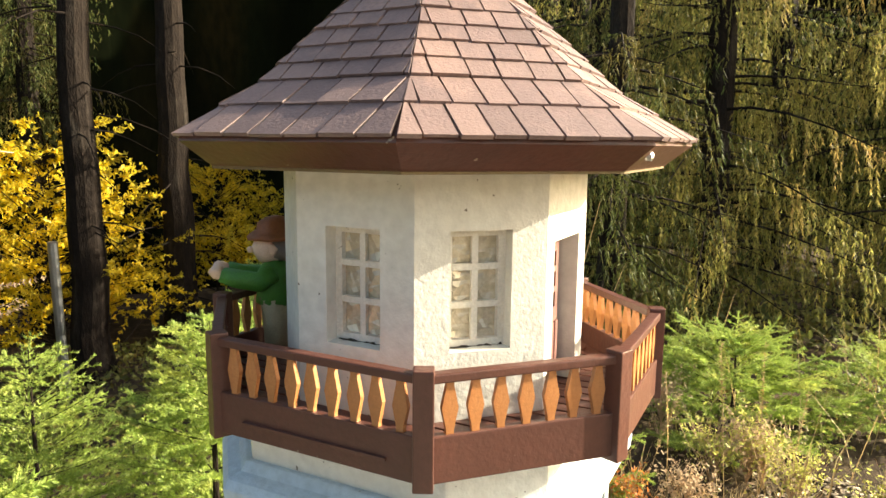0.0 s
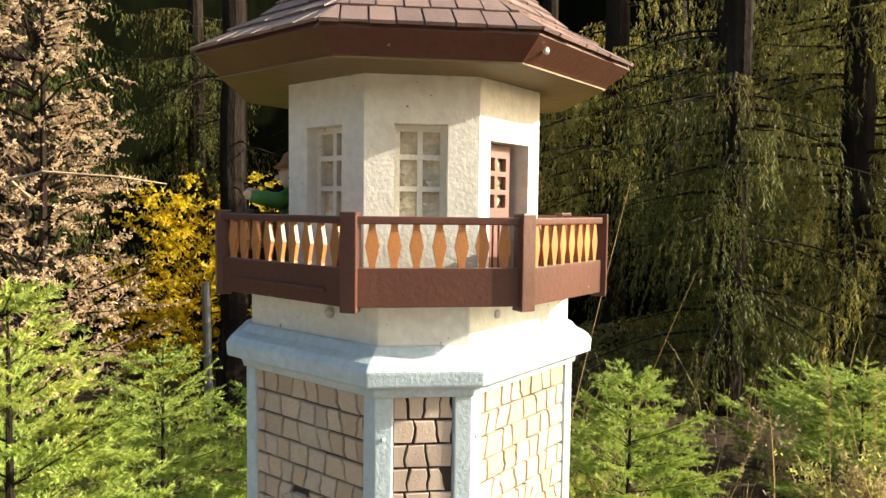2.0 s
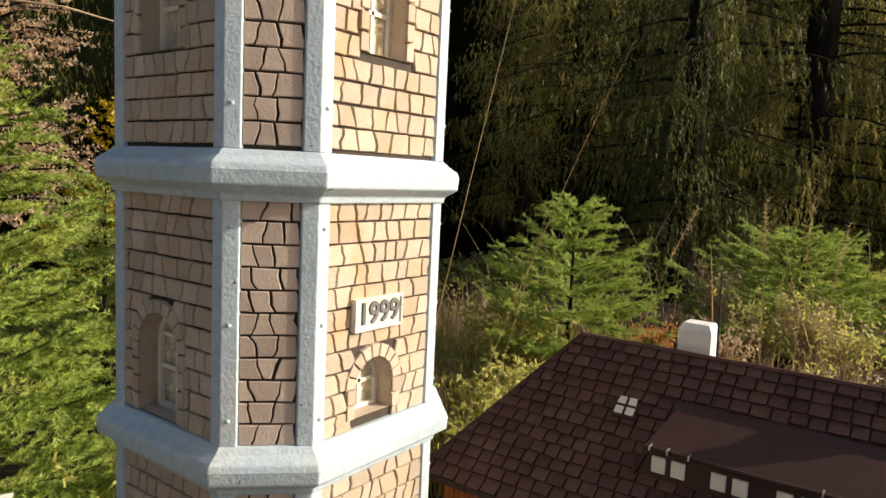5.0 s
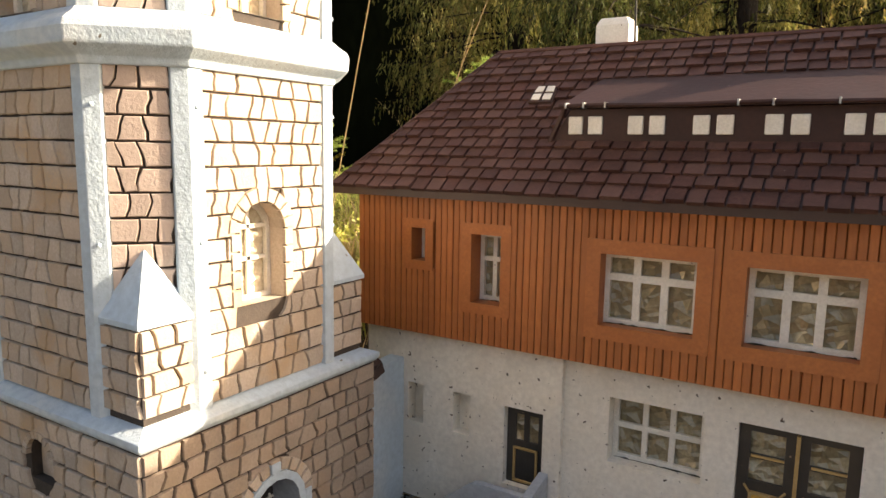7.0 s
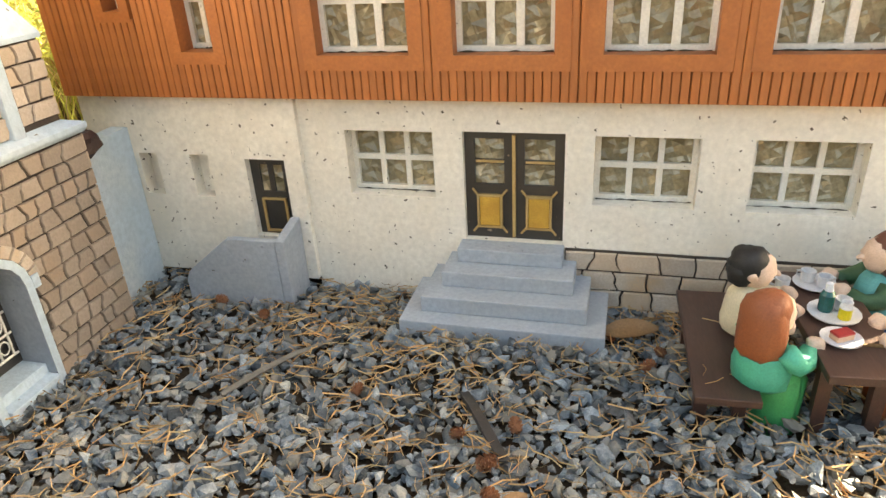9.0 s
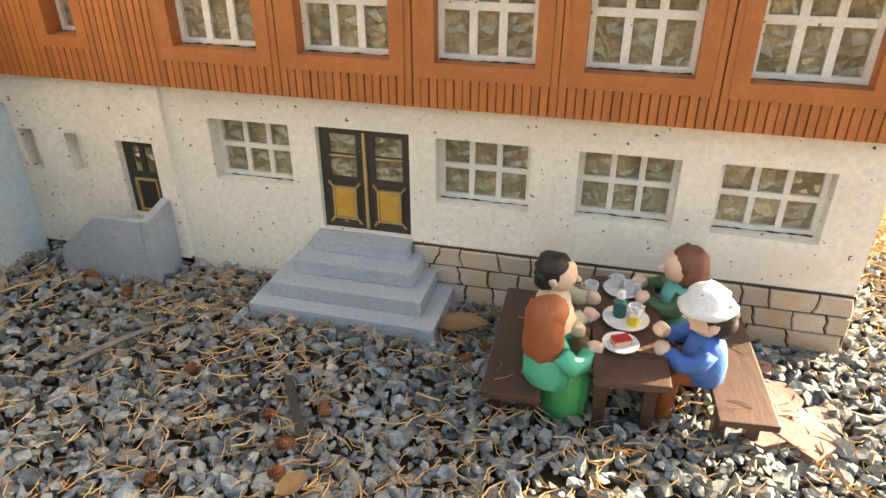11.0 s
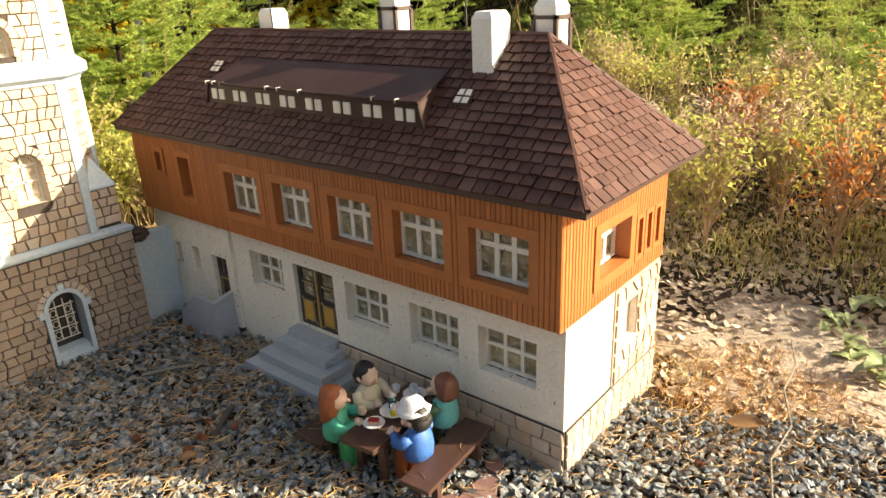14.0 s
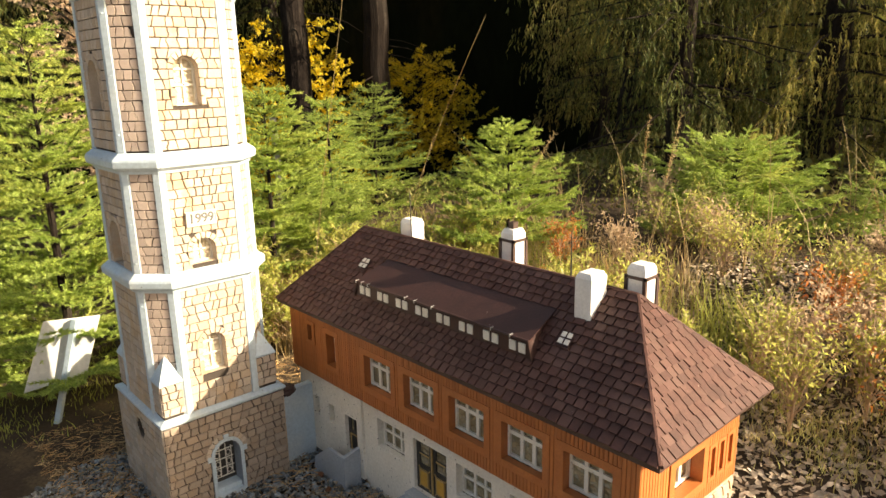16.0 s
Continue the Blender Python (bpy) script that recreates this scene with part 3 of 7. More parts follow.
for ang, op in ((0, B_E), (-90, B_S), (90, None), (180, None)):
    f3 = face3(ang, BH)
    rim = 0.03 if ang == 0 else 0.012
    sk = round_opening(op, 0.014 if ang == 0 else 0.004) if op else None
    quads = courses(-BH, BH, -0.03, 0.282, 13, 0.0285, 700 + ang, 0.0026, 0.0026, sk)
    # only the east face gets the blocks with shade in their colour
    stone_jobs.append((base, quads, f3, ang == 0, SANDSTONE if ang != 0 else BASE_SHADE, 0.004))
    if op:
        uc, w, a, b = op
        r0, r1 = w / 2 + (0.011 if ang == 0 else 0), w / 2 + rim - 0.003
        zs = b - w / 2
        vq = []
        for q in range(11):
            t0, t1 = math.pi * (q + 0.07) / 11, math.pi * (q + 0.93) / 11
            vq.append([(uc - r0 * math.cos(t0), zs + r0 * math.sin(t0)), (uc - r0 * math.cos(t1), zs + r0 * math.sin(t1)), (uc - r1 * math.cos(t1), zs + r1 * math.sin(t1)), (uc - r1 * math.cos(t0), zs + r1 * math.sin(t0))])
        stone_jobs.append((base, vq, f3, ang == 0, SANDSTONE, 0.006))
uc, w, a, b = B_S
part("niche_back", Shape().add([BS3(u, v, -0.012) for u, v in arch(uc, w, a, b)], [tuple(range(11))]), SANDSTONE_I, base)
# door surround
uc, w, a, b = B_E
out, inn = arch(uc, w + 0.022, a, b + 0.011), arch(uc, w, a, b)
n = len(out)
sur, rev = Shape(), Shape()
for i in range(n - 1):
    j = i + 1
    sur.add([BE3(*out[i], 0.007), BE3(*out[j], 0.007), BE3(*inn[j], 0.007), BE3(*inn[i], 0.007)], [(0, 1, 2, 3)])
    rev.add([BE3(*inn[i], 0.0068), BE3(*inn[j], 0.0068), BE3(*inn[j], -0.05), BE3(*inn[i], -0.05)], [(0, 1, 2, 3)])
    sur.add([BE3(*out[i], 0.007), BE3(*out[i], -0.002), BE3(*out[j], -0.002), BE3(*out[j], 0.007)], [(0, 1, 2, 3)])
part("door_surround", sur, TRIM_PAINT, tower, "pale blue-grey arched door surround")
part("door_reveal", rev, CONCRETE, tower, "grey painted door reveal")
zs = b - w / 2
for u0, u1, v0, v1 in ((uc - 0.008, uc + 0.008, b + 0.0105, b + 0.023), (uc - w / 2 - 0.022, uc - w / 2 - 0.0105, zs - 0.010, zs + 0.008), (uc + w / 2 + 0.0105, uc + w / 2 + 0.022, zs - 0.010, zs + 0.008)):
    p = [BE3(u, v, d) for d in (-0.001, 0.0075) for v in (v0, v1) for u in (u0, u1)]
    part("surround_block", Shape().add(p, [(0, 1, 3, 2), (4, 6, 7, 5), (0, 4, 5, 1), (2, 3, 7, 6), (0, 2, 6, 4), (1, 5, 7, 3)]), TRIM_PAINT, tower, bevel=0.001)
gate = part("grille_door", Shape().add([BE3(u, v, -0.043) for u, v in inn], [tuple(range(n))]), BLACK, tower, "dark arched door with a white iron grille")
for u in (-0.028, -0.010, 0.010, 0.028):
    part("bar", Shape().tube([BE3(uc + u, 0.045, -0.036), BE3(uc + u, 0.160 - abs(u) * 0.7, -0.036)], 0.0018, 5), WHITE, gate)
for z in (0.045, 0.075, 0.105, 0.135):
    part("bar", Shape().tube([BE3(uc - 0.034, z, -0.036), BE3(uc + 0.034, z, -0.036)], 0.0018, 5), WHITE, gate)
for k in range(6):
    c = [BE3(uc - 0.018 + 0.036 * (k % 2) + 0.007 * math.cos(t), 0.060 + 0.030 * (k // 2) + 0.009 * math.sin(t), -0.036) for t in [6.283 * i / 10 for i in range(11)]]
    part("scroll", Shape().tube(c, 0.0012, 4), WHITE, gate)
for k in range(2):
    p = [BE3(u, v, d) for d in (-0.05, 0.012 - 0.018 * k) for v in (-0.03, 0.012 + 0.014 * k) for u in (uc - w / 2 + 0.001, uc + w / 2 - 0.001)]
    part("door_step", Shape().add(p, [(0, 1, 3, 2), (4, 6, 7, 5), (0, 4, 5, 1), (2, 3, 7, 6), (0, 2, 6, 4), (1, 5, 7, 3)]), TRIM_PAINT, tower, bevel=0.0012)
sq = lambda h, z: [Vector((CX + x * h, CY + y * h, z)) for x, y in ((1, -1), (1, 1), (-1, 1), (-1, -1))]
part("base_ledge", Shape().rings([sq(0.150, 0.2843), sq(BH + 0.004, 0.2843), sq(BH + 0.008, 0.290), sq(BH + 0.008, 0.297), sq(0.165, 0.309), sq(0.150, 0.309)]), TRIM_PAINT, tower, "pale blue-grey sloping ledge", 0.0015)
for sx in (1, -1):
    for sy in (1, -1):
        px, py = CX + sx * 0.146, CY + sy * 0.146
        ph = 0.034
        m3 = lambda h, z: [Vector((px + x * h, py + y * h, z)) for x, y in ((1, -1), (1, 1), (-1, 1), (-1, -1))]
        pier = part("corner_pier", Shape().rings([m3(ph - 0.003, 0.300), m3(ph - 0.003, 0.410)]), MORTAR, tower, "small stone corner pier with a white pyramid cap")
        part("pier_cap", Shape().rings([m3(ph + 0.002, 0.408), m3(ph + 0.002, 0.414), m3(0.001, 0.484)]), TRIM_PAINT, pier, "white pyramid cap", 0.0012)
        for ang in (0, -90, 90, 180):
            a_ = radians(ang)
            nn, tt = Vector((math.cos(a_), math.sin(a_), 0)), Vector((-math.sin(a_), math.cos(a_), 0))
            f3 = (lambda c0, nn, tt: lambda u, v, d: c0 + tt * u + nn * d + Vector((0, 0, v)))(Vector((px, py, 0)) + nn * (ph - 0.003), nn, tt)
            stone_jobs.append((pier, courses(-ph + 0.003, ph - 0.003, 0.312, 0.407, 4, 0.026, 900 + ang + 10 * sx + sy, 0.0028, 0.0015), f3, False, SANDSTONE, 0.004))

# ---- year plate ----
plate_t = part("year_plate", Shape().add([E3(u, v, d) for d in (0.002, 0.009) for v in (0.852, 0.892) for u in (-0.053, 0.033)], [(0, 1, 3, 2), (4, 6, 7, 5), (0, 4, 5, 1), (2, 3, 7, 6), (0, 2, 6, 4), (1, 5, 7, 3)]), WHITE, tower, "white plate with the year 1999 in relief", 0.001)
cu = bpy.data.curves.new("year", "FONT")
cu.body, cu.size, cu.extrude, cu.align_x, cu.align_y = "1999", 0.037, 0.0018, "CENTER", "CENTER"
cu.offset = 0.0007
tmp = bpy.data.objects.new("year_tmp", cu)
scene.collection.objects.link(tmp)
dg = bpy.context.evaluated_depsgraph_get()
me = bpy.data.meshes.new_from_object(tmp.evaluated_get(dg))
bpy.data.objects.remove(tmp)
me.materials.clear()
me.materials.append(GREYTXT)
yr = new("year_digits", me)
yr.parent = plate_t
yr.matrix_basis = Matrix.Translation(E3(-0.010, 0.872, 0.0095)) @ Matrix(((0, 0, 1, 0), (1, 0, 0, 0), (0, 1, 0, 0), (0, 0, 0, 1)))
fr = Shape()
for u0, u1, v0, v1 in ((-0.053, 0.033, 0.889, 0.892), (-0.053, 0.033, 0.852, 0.855), (-0.053, -0.0505, 0.855, 0.889), (0.0305, 0.033, 0.855, 0.889)):
    p = [E3(u, v, d) for d in (0.009, 0.0115) for v in (v0, v1) for u in (u0, u1)]
    fr.add(p, [(0, 1, 3, 2), (4, 6, 7, 5), (0, 4, 5, 1), (2, 3, 7, 6), (0, 2, 6, 4), (1, 5, 7, 3)])
part("plate_frame", fr, WHITE, plate_t)

# ---- wooden gallery ----
GANG = [(20.8, 0.2480), (63.5, 0.2435), (116.5, 0.2435), (159.2, 0.2480), (200.8, 0.2480), (242.6, 0.2435), (296.5, 0.2435), (339.2, 0.2480)]


def gal8(d, z):
    """The gallery's eight corners: its front and back sides are a little longer than the rest."""
    return [Vector((CX + (r + d) * math.cos(radians(a)), CY + (r + d) * math.sin(radians(a)), z)) for a, r in GANG]


part("gallery_floor", Shape().rings([gal8(-0.006, 1.560), gal8(-0.006, 1.572)]), BROWN_PAINT, tower, "dark brown gallery floor")
for i in range(24):
    y_ = CY - 0.226 + 0.0188 * i
    half_ = min(0.226, 0.300 - abs(y_ + 0.009 - CY)) - 0.006
    part("plank", Shape().box(CX - half_, CX + half_, y_ + 0.001, y_ + 0.0165, 1.5722, 1.5752), BROWN_PAINT, tower, bevel=0.0006)
part("gallery_soffit", Shape().rings([gal8(-0.012, 1.5565), gal8(-0.012, 1.5598)]), TOWER_PLASTER, tower)
gz0, gz1 = 1.556, 1.651
balusters = []
for k in range(8):
    p, q = gal8(0, 0)[k], gal8(0, 0)[(k + 1) % 8]
    mid, t = (p + q) / 2, (q - p).normalized()
    nn = Vector((t.y, -t.x, 0))
    mm = Matrix((( t.x, -nn.x, 0, mid.x), (t.y, -nn.y, 0, mid.y), (0, 0, 1, 0), (0, 0, 0, 1)))
    L = (q - p).length
    rail = part("railing", Shape().box(-L / 2 + 0.004, L / 2 - 0.004, -0.005, 0.004, gz0 + 0.002, gz0 + 0.042, mm), BROWN_PAINT, tower, "dark brown gallery board with a handrail", 0.0012)
    part("handrail", Shape().box(-L / 2 + 0.004, L / 2 - 0.004, -0.006, 0.005, gz1 - 0.009, gz1 - 0.001, mm), BROWN_PAINT, rail, bevel=0.0015)
    part("post", Shape().box(-0.0085, 0.0085, -0.0085, 0.0085, gz0 - 0.003, gz1 + 0.003, Matrix.Translation((p.x, p.y, 0)) @ Matrix.Rotation(radians(GANG[k][0]), 4, "Z")), BROWN_PAINT, rail, bevel=0.0012)
    nb = 7 if k == 6 else 9 if k in (1, 5) else 8
    balusters.append((rail, mm, L, nb))
h0, h1 = gz0 + 0.0415, gz1 - 0.0088
prof = [(0.0035, 0), (0.0032, 0.08), (0.0072, 0.50), (0.0032, 0.92), (0.0035, 1)]
ring_f = [(x, h0 + (h1 - h0) * t) for x, t in prof] + [(-x, h0 + (h1 - h0) * t) for x, t in prof[::-1]]
sh = Shape().prism([(x, 0.0022, z) for x, z in ring_f], [(x, -0.0026, z) for x, z in ring_f])
bal_me = bpy.data.meshes.new("baluster")
bal_me.from_pydata([tuple(v) for v in sh.v], [], sh.f)
bal_me.materials.append(BALUSTER)

# ---- octagonal room ----
RR = 0.1685
RI = RR * math.cos(radians(22.5))
RS = RR * math.sin(radians(22.5))
RZ0, RZ1 = 1.572, 1.806
for k in range(8):
    ang = 45 * k
    f3 = face3(ang, RI)
    if ang == 0:
        hs = [(-0.043, 0.040, RZ0, 1.737)]
    elif ang in (270, 315, 90, 45):
        hs = [(-0.031, 0.029, 1.640, 1.752)]
    else:
        hs = []
    wl = grid_wall(Shape(), cuts(-RS, RS, hs, 0), cuts(RZ0, RZ1, hs, 2), rect_holes(hs), f3, 0.0, -0.028)
    rw = part("room_wall", wl, TOWER_PLASTER, tower, "white stippled wall of the lookout room")
    for h in hs:
        in3 = (lambda f3: lambda u, v, d: f3(u, v, -d))(f3)
        if ang == 0:
            dh = [(-0.034, -0.010, 1.66 + 0.022 * i, 1.676 + 0.022 * i) for i in range(3)] + [(-0.004, 0.014, 1.66 + 0.022 * i, 1.676 + 0.022 * i) for i in range(3)]
            dr = part("room_door", grid_wall(Shape(), cuts(-0.043, 0.022, dh, 0), cuts(RZ0 + 0.002, 1.735, dh, 2), rect_holes(dh), in3, 0.016, 0.022), BROWN_DOOR, tower, "mauve-brown glazed door standing in the room wall")
            for i in range(5):
                u = -0.039 + i * 0.0125
                p = [f3(uu, v, d) for d in (-0.016, -0.0135) for v in (RZ0 + 0.01, 1.645) for uu in (u, u + 0.008)]
                part("door_slat", Shape().add(p, [(0, 1, 3, 2), (4, 6, 7, 5), (0, 4, 5, 1), (2, 3, 7, 6), (0, 2, 6, 4), (1, 5, 7, 3)]), BROWN_DOOR, dr)
            p = [f3(uu, v, d) for d in (-0.0235, -0.0225) for v in (RZ0 + 0.09, 1.730) for uu in (-0.04, 0.02)]
            part("pane", Shape().add(p, [(0, 1, 3, 2), (4, 6, 7, 5), (0, 4, 5, 1), (2, 3, 7, 6), (0, 2, 6, 4), (1, 5, 7, 3)]), FILM, dr)
        else:
            lattice("window", h[0], h[1], h[2], h[3], 0.016, 2, (0.36, 0.68), tower, FILM_PALE, bar=0.006, edge=0.007, to3=in3)
part("room_ceiling", Shape().rings([ring8(0.160, 1.800), ring8(0.160, 1.8055)]), TOWER_PLASTER, tower)
part("room_floor", Shape().rings([ring8(0.13, 1.5722), ring8(0.13, 1.574)]), DARK, tower)

# ---- pointed roof with a kick at the eaves ----
RP = [(0.279, 1.834), (0.200, 1.882), (0.106, 1.965), (0.0, 2.062)]
SOFFIT = make_mat("olive_brown_soffit", (0.20, 0.13, 0.05), (0.15, 0.10, 0.04), 14, 0.6, 0.2, 120)
roof_t = part("tower_roof", Shape().rings([ring8(0.15, 1.808), ring8(0.250, 1.808), ring8(0.252, 1.810), ring8(0.277, 1.829), ring8(0.276, 1.834), ring8(0.198, 1.881), ring8(0.104, 1.964), ring8(0.002, 2.061)]), BROWN_PAINT, tower, "eight-sided pointed roof of plum-brown shingles")
part("soffit", Shape().rings([ring8(0.168, 1.8055), ring8(0.249, 1.8055), ring8(0.249, 1.8078), ring8(0.168, 1.8078)]), SOFFIT, roof_t)
part("screw", Shape().blob(Matrix.Translation(ring8(0.266, 1.820)[7].lerp(ring8(0.266, 1.820)[0], 0.12)) @ Matrix.Scale(0.0045, 4), 0.2, 7, 5), STEEL, roof_t)
tower_shingles = []
for k in range(8):
    for seg, rows in ((0, 2), (1, 5), (2, 5)):
        (r0, z0), (r1, z1) = RP[seg], RP[seg + 1]
        a0, b0, a1, b1 = ring8(r0, z0)[k], ring8(r0, z0)[(k + 1) % 8], ring8(max(r1, 0.003), z1)[k], ring8(max(r1, 0.003), z1)[(k + 1) % 8]
        for r, vv in shingles((a0, b0, a1, b1), rows, 0.030, 0.0035, 300 + 10 * k + seg, -0.003 if seg == 0 else 0.0):
            tower_shingles.append((k, vv))
# ledge of grey wall from the tower's base to the house
gw = thing("link_wall", (-0.53, -0.08, 0), "pale blue-grey low wall joining tower and lodge, dark capping", "wall")
part("wall_body", Shape().box(-0.548, -0.520, -0.137, -0.0105, -0.03, 0.252), TRIM_PAINT, gw, bevel=0.001)
part("capping", Shape().blob(Matrix.Translation((-0.527, -0.104, 0.2535)) @ Matrix.Diagonal((0.024, 0.032, 0.021, 1)), 0.35, 12, 9, 5), ROOF_DARK, gw, "dark rough lump of capping")


# ---- the model house ----
HX0, HX1, HYF, HYB = -0.603, 0.733, -0.026, 0.40      # upper storey
WX0, WX1, WYB = -0.595, 0.730, 0.392                   # plastered ground floor, front at y = 0
Z_UP, Z_EAVE = 0.303, 0.525
house = thing("model_house", (0.07, 0.19, 0), "model lodge with orange boarded storey, white plaster and brown hipped roof", "model house")

G_WIN = [(-0.172, -0.044), (0.174, 0.304), (0.366, 0.493), (0.541, 0.671)]
GZ = (0.156, 0.252)
U_WIN = [(-0.186 + 0.183 * i, -0.061 + 0.183 * i) for i in range(5)]
UZ = (0.360, 0.459)
DOOR = (-0.002, 0.136, 0.094, 0.254)
front = [(a, b, *GZ) for a, b in G_WIN] + [DOOR]
lower = part("ground_floor_wall", grid_wall(Shape(), cuts(-0.240, WX1, front, 0), cuts(-0.03, Z_UP, front, 2), rect_holes(front), lambda u, v, d: (u, d, v), 0.0, 0.042), PLASTER, house)
BLIND = [(-0.512, -0.481, 0.144, 0.211), (-0.424, -0.393, 0.144, 0.211)]
SIDE_DOOR = (-0.332, -0.268, 0.082, 0.207)
wing = grid_wall(Shape(), cuts(WX0, -0.240, BLIND + [SIDE_DOOR], 0), cuts(0.012, Z_UP, BLIND + [SIDE_DOOR], 2), rect_holes(BLIND + [SIDE_DOOR]), lambda u, v, d: (u, d, v), -0.010, 0.020)
part("wing_wall", wing, PLASTER, house)
for a, b, c, d in BLIND:
    part("niche_back", Shape().box(a - 0.004, b + 0.004, 0.013, 0.017, c - 0.004, d + 0.004), PLASTER, house)
s = Shape()
s.box(WX0, -0.001 + WX0 + 0.02, 0.021, WYB, -0.03, Z_UP)
s.box(WX0 + 0.02, WX1, WYB - 0.02, WYB, -0.03, Z_UP)
part("rear_wall", s, PLASTER, house)
# east side: plaster, then a stretch faced with rough stone round an arched niche
ARCH_E = (0.222, 0.290, 0.165, 0.255)
east = grid_wall(Shape(), cuts(0.042, WYB - 0.02, [ARCH_E], 0), cuts(-0.03, Z_UP, [ARCH_E], 2), rect_holes([ARCH_E]), lambda u, v, d: (d, u, v), WX1, WX1 - 0.022)
part("east_wall", east, PLASTER, house)
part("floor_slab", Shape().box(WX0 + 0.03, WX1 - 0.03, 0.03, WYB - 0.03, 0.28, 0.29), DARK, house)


for a, b in G_WIN:
    lattice("window", a, b, *GZ, 0.024, 3, (0.52,), house, FILM)

# double front door
a, b, c, d = DOOR
dm = (a + b) / 2
for k, (l, r) in enumerate(((a, dm), (dm, b))):
    sh = Shape()
    holes = [(l + 0.014, r - 0.014, c + 0.118, c + 0.148), (l + 0.014, r - 0.014, c + 0.082, c + 0.112)]
    grid_wall(sh, cuts(l, r, holes, 0), cuts(c, d, holes, 2), rect_holes(holes), lambda u, v, w: (u, w, v), 0.011, 0.019)
    leaf_d = part("door", sh, BLACK, house, "black painted door leaf with an ochre panel")
    for h in holes:
        part("pane", Shape().box(h[0], h[1], 0.015, 0.0175, h[2], h[3]), FILM, leaf_d)
    part("door_panel", Shape().box(l + 0.020, r - 0.020, 0.006, 0.0115, c + 0.020, c + 0.064), OCHRE, leaf_d, "ochre yellow raised panel", 0.0015)
    mo = Shape()
    for x in (l + 0.0165, r - 0.0195):
        mo.box(x, x + 0.003, 0.0055, 0.0112, c + 0.0165, c + 0.0675)
    for z in (c + 0.0165, c + 0.0645):
        mo.box(l + 0.0165, r - 0.0165, 0.0058, 0.0112, z, z + 0.003)
    for x, sx in ((l + 0.017, -1), (r - 0.017, 1)):
        for z, sz in ((c + 0.018, -1), (c + 0.066, 1)):
            mo.tube([(x, 0.009, z), (x + sx * 0.007, 0.009, z + sz * 0.009)], 0.0018, 5)
    part("moulding", mo, OCHRE_LINE, leaf_d)
    part("glazing_rail", Shape().box(l + 0.016, r - 0.014, 0.008, 0.0115, c + 0.1145, c + 0.1175), OCHRE_LINE, leaf_d)
part("door_meeting_strip", Shape().box(dm - 0.0022, dm + 0.0022, 0.006, 0.0112, c + 0.004, d - 0.006), OCHRE_LINE, house)
# side door
a, b, c, d = SIDE_DOOR
sh = Shape()
holes = [(a + 0.014, (a + b) / 2 - 0.004, c + 0.07, d - 0.012), ((a + b) / 2 + 0.004, b - 0.012, c + 0.07, d - 0.012)]
grid_wall(sh, cuts(a, b, holes, 0), cuts(c - 0.03, d, holes, 2), rect_holes(holes), lambda u, v, w: (u, w, v), 0.003, 0.011)
sd = part("side_door", sh, BLACK, house, "narrow black door with a tan moulded panel")
for h in holes:
    part("pane", Shape().box(h[0], h[1], 0.007, 0.0095, h[2], h[3]), FILM, sd)
mo = Shape()
for x in (a + 0.012, b - 0.015):
    mo.box(x, x + 0.003, -0.001, 0.0032, c + 0.004, c + 0.06)
for z in (c + 0.004, c + 0.057):
    mo.box(a + 0.012, b - 0.012, -0.0008, 0.0032, z, z + 0.003)
part("moulding", mo, OCHRE_LINE, sd)

# ---- upper storey: boards on a dark ground, cased windows ----
SLITS = [(-0.496, -0.470, 0.420, 0.472), (-0.387, -0.337, 0.365, 0.470)]
wide = lambda rs_: [(a - 0.003, b + 0.003, c - 0.003, d + 0.003) for a, b, c, d in rs_]
up_holes = [(a, b, *UZ) for a, b in U_WIN] + SLITS
core = grid_wall(Shape(), cuts(HX0 + 0.004, HX1 - 0.004, wide(up_holes), 0), cuts(Z_UP, Z_EAVE + 0.02, wide(up_holes), 2), rect_holes(wide(up_holes)), lambda u, v, d: (u, d, v), HYF + 0.006, 0.03)
upper = part("upper_wall", core, GROOVE, house)
E_WIN = (0.108, 0.232, 0.352, 0.440)
E_SLITS = [(0.268, 0.286, 0.345, 0.420), (0.310, 0.328, 0.345, 0.420), (0.352, 0.370, 0.345, 0.420)]
e_holes = [E_WIN] + E_SLITS
core_e = grid_wall(Shape(), cuts(0.03, HYB - 0.004, wide(e_holes), 0), cuts(Z_UP, Z_EAVE + 0.02, wide(e_holes), 2), rect_holes(wide(e_holes)), lambda u, v, d: (d, u, v), HX1 - 0.006, HX1 - 0.04)
upper_e = part("upper_wall", core_e, GROOVE, house)
s = Shape()
s.box(HX0 + 0.001, HX0 + 0.03, 0.0301, HYB, Z_UP, Z_EAVE + 0.02)
s.box(HX0 + 0.03, HX1 - 0.041, HYB - 0.03, HYB, Z_UP, Z_EAVE + 0.02)
part("rear_upper_wall", s, ORANGE_D, house)
part("storey_soffit", Shape().box(HX0 + 0.006, HX1 - 0.006, HYF + 0.008, HYB, Z_UP - 0.003, Z_UP + 0.001), ORANGE_D, house)

# casings round the windows
def casing(x0, x1, z0, z1, wd, to3, parent, y0, y1):
    sh = Shape()
    grid_wall(sh, [x0 - wd, x0, x1, x1 + wd], [z0 - wd, z0, z1, z1 + wd], lambda u, v: x0 < u < x1 and z0 < v < z1, to3, y0, y1)
    return part("window_casing", sh, ORANGE_D, parent, "orange-brown wooden casing")


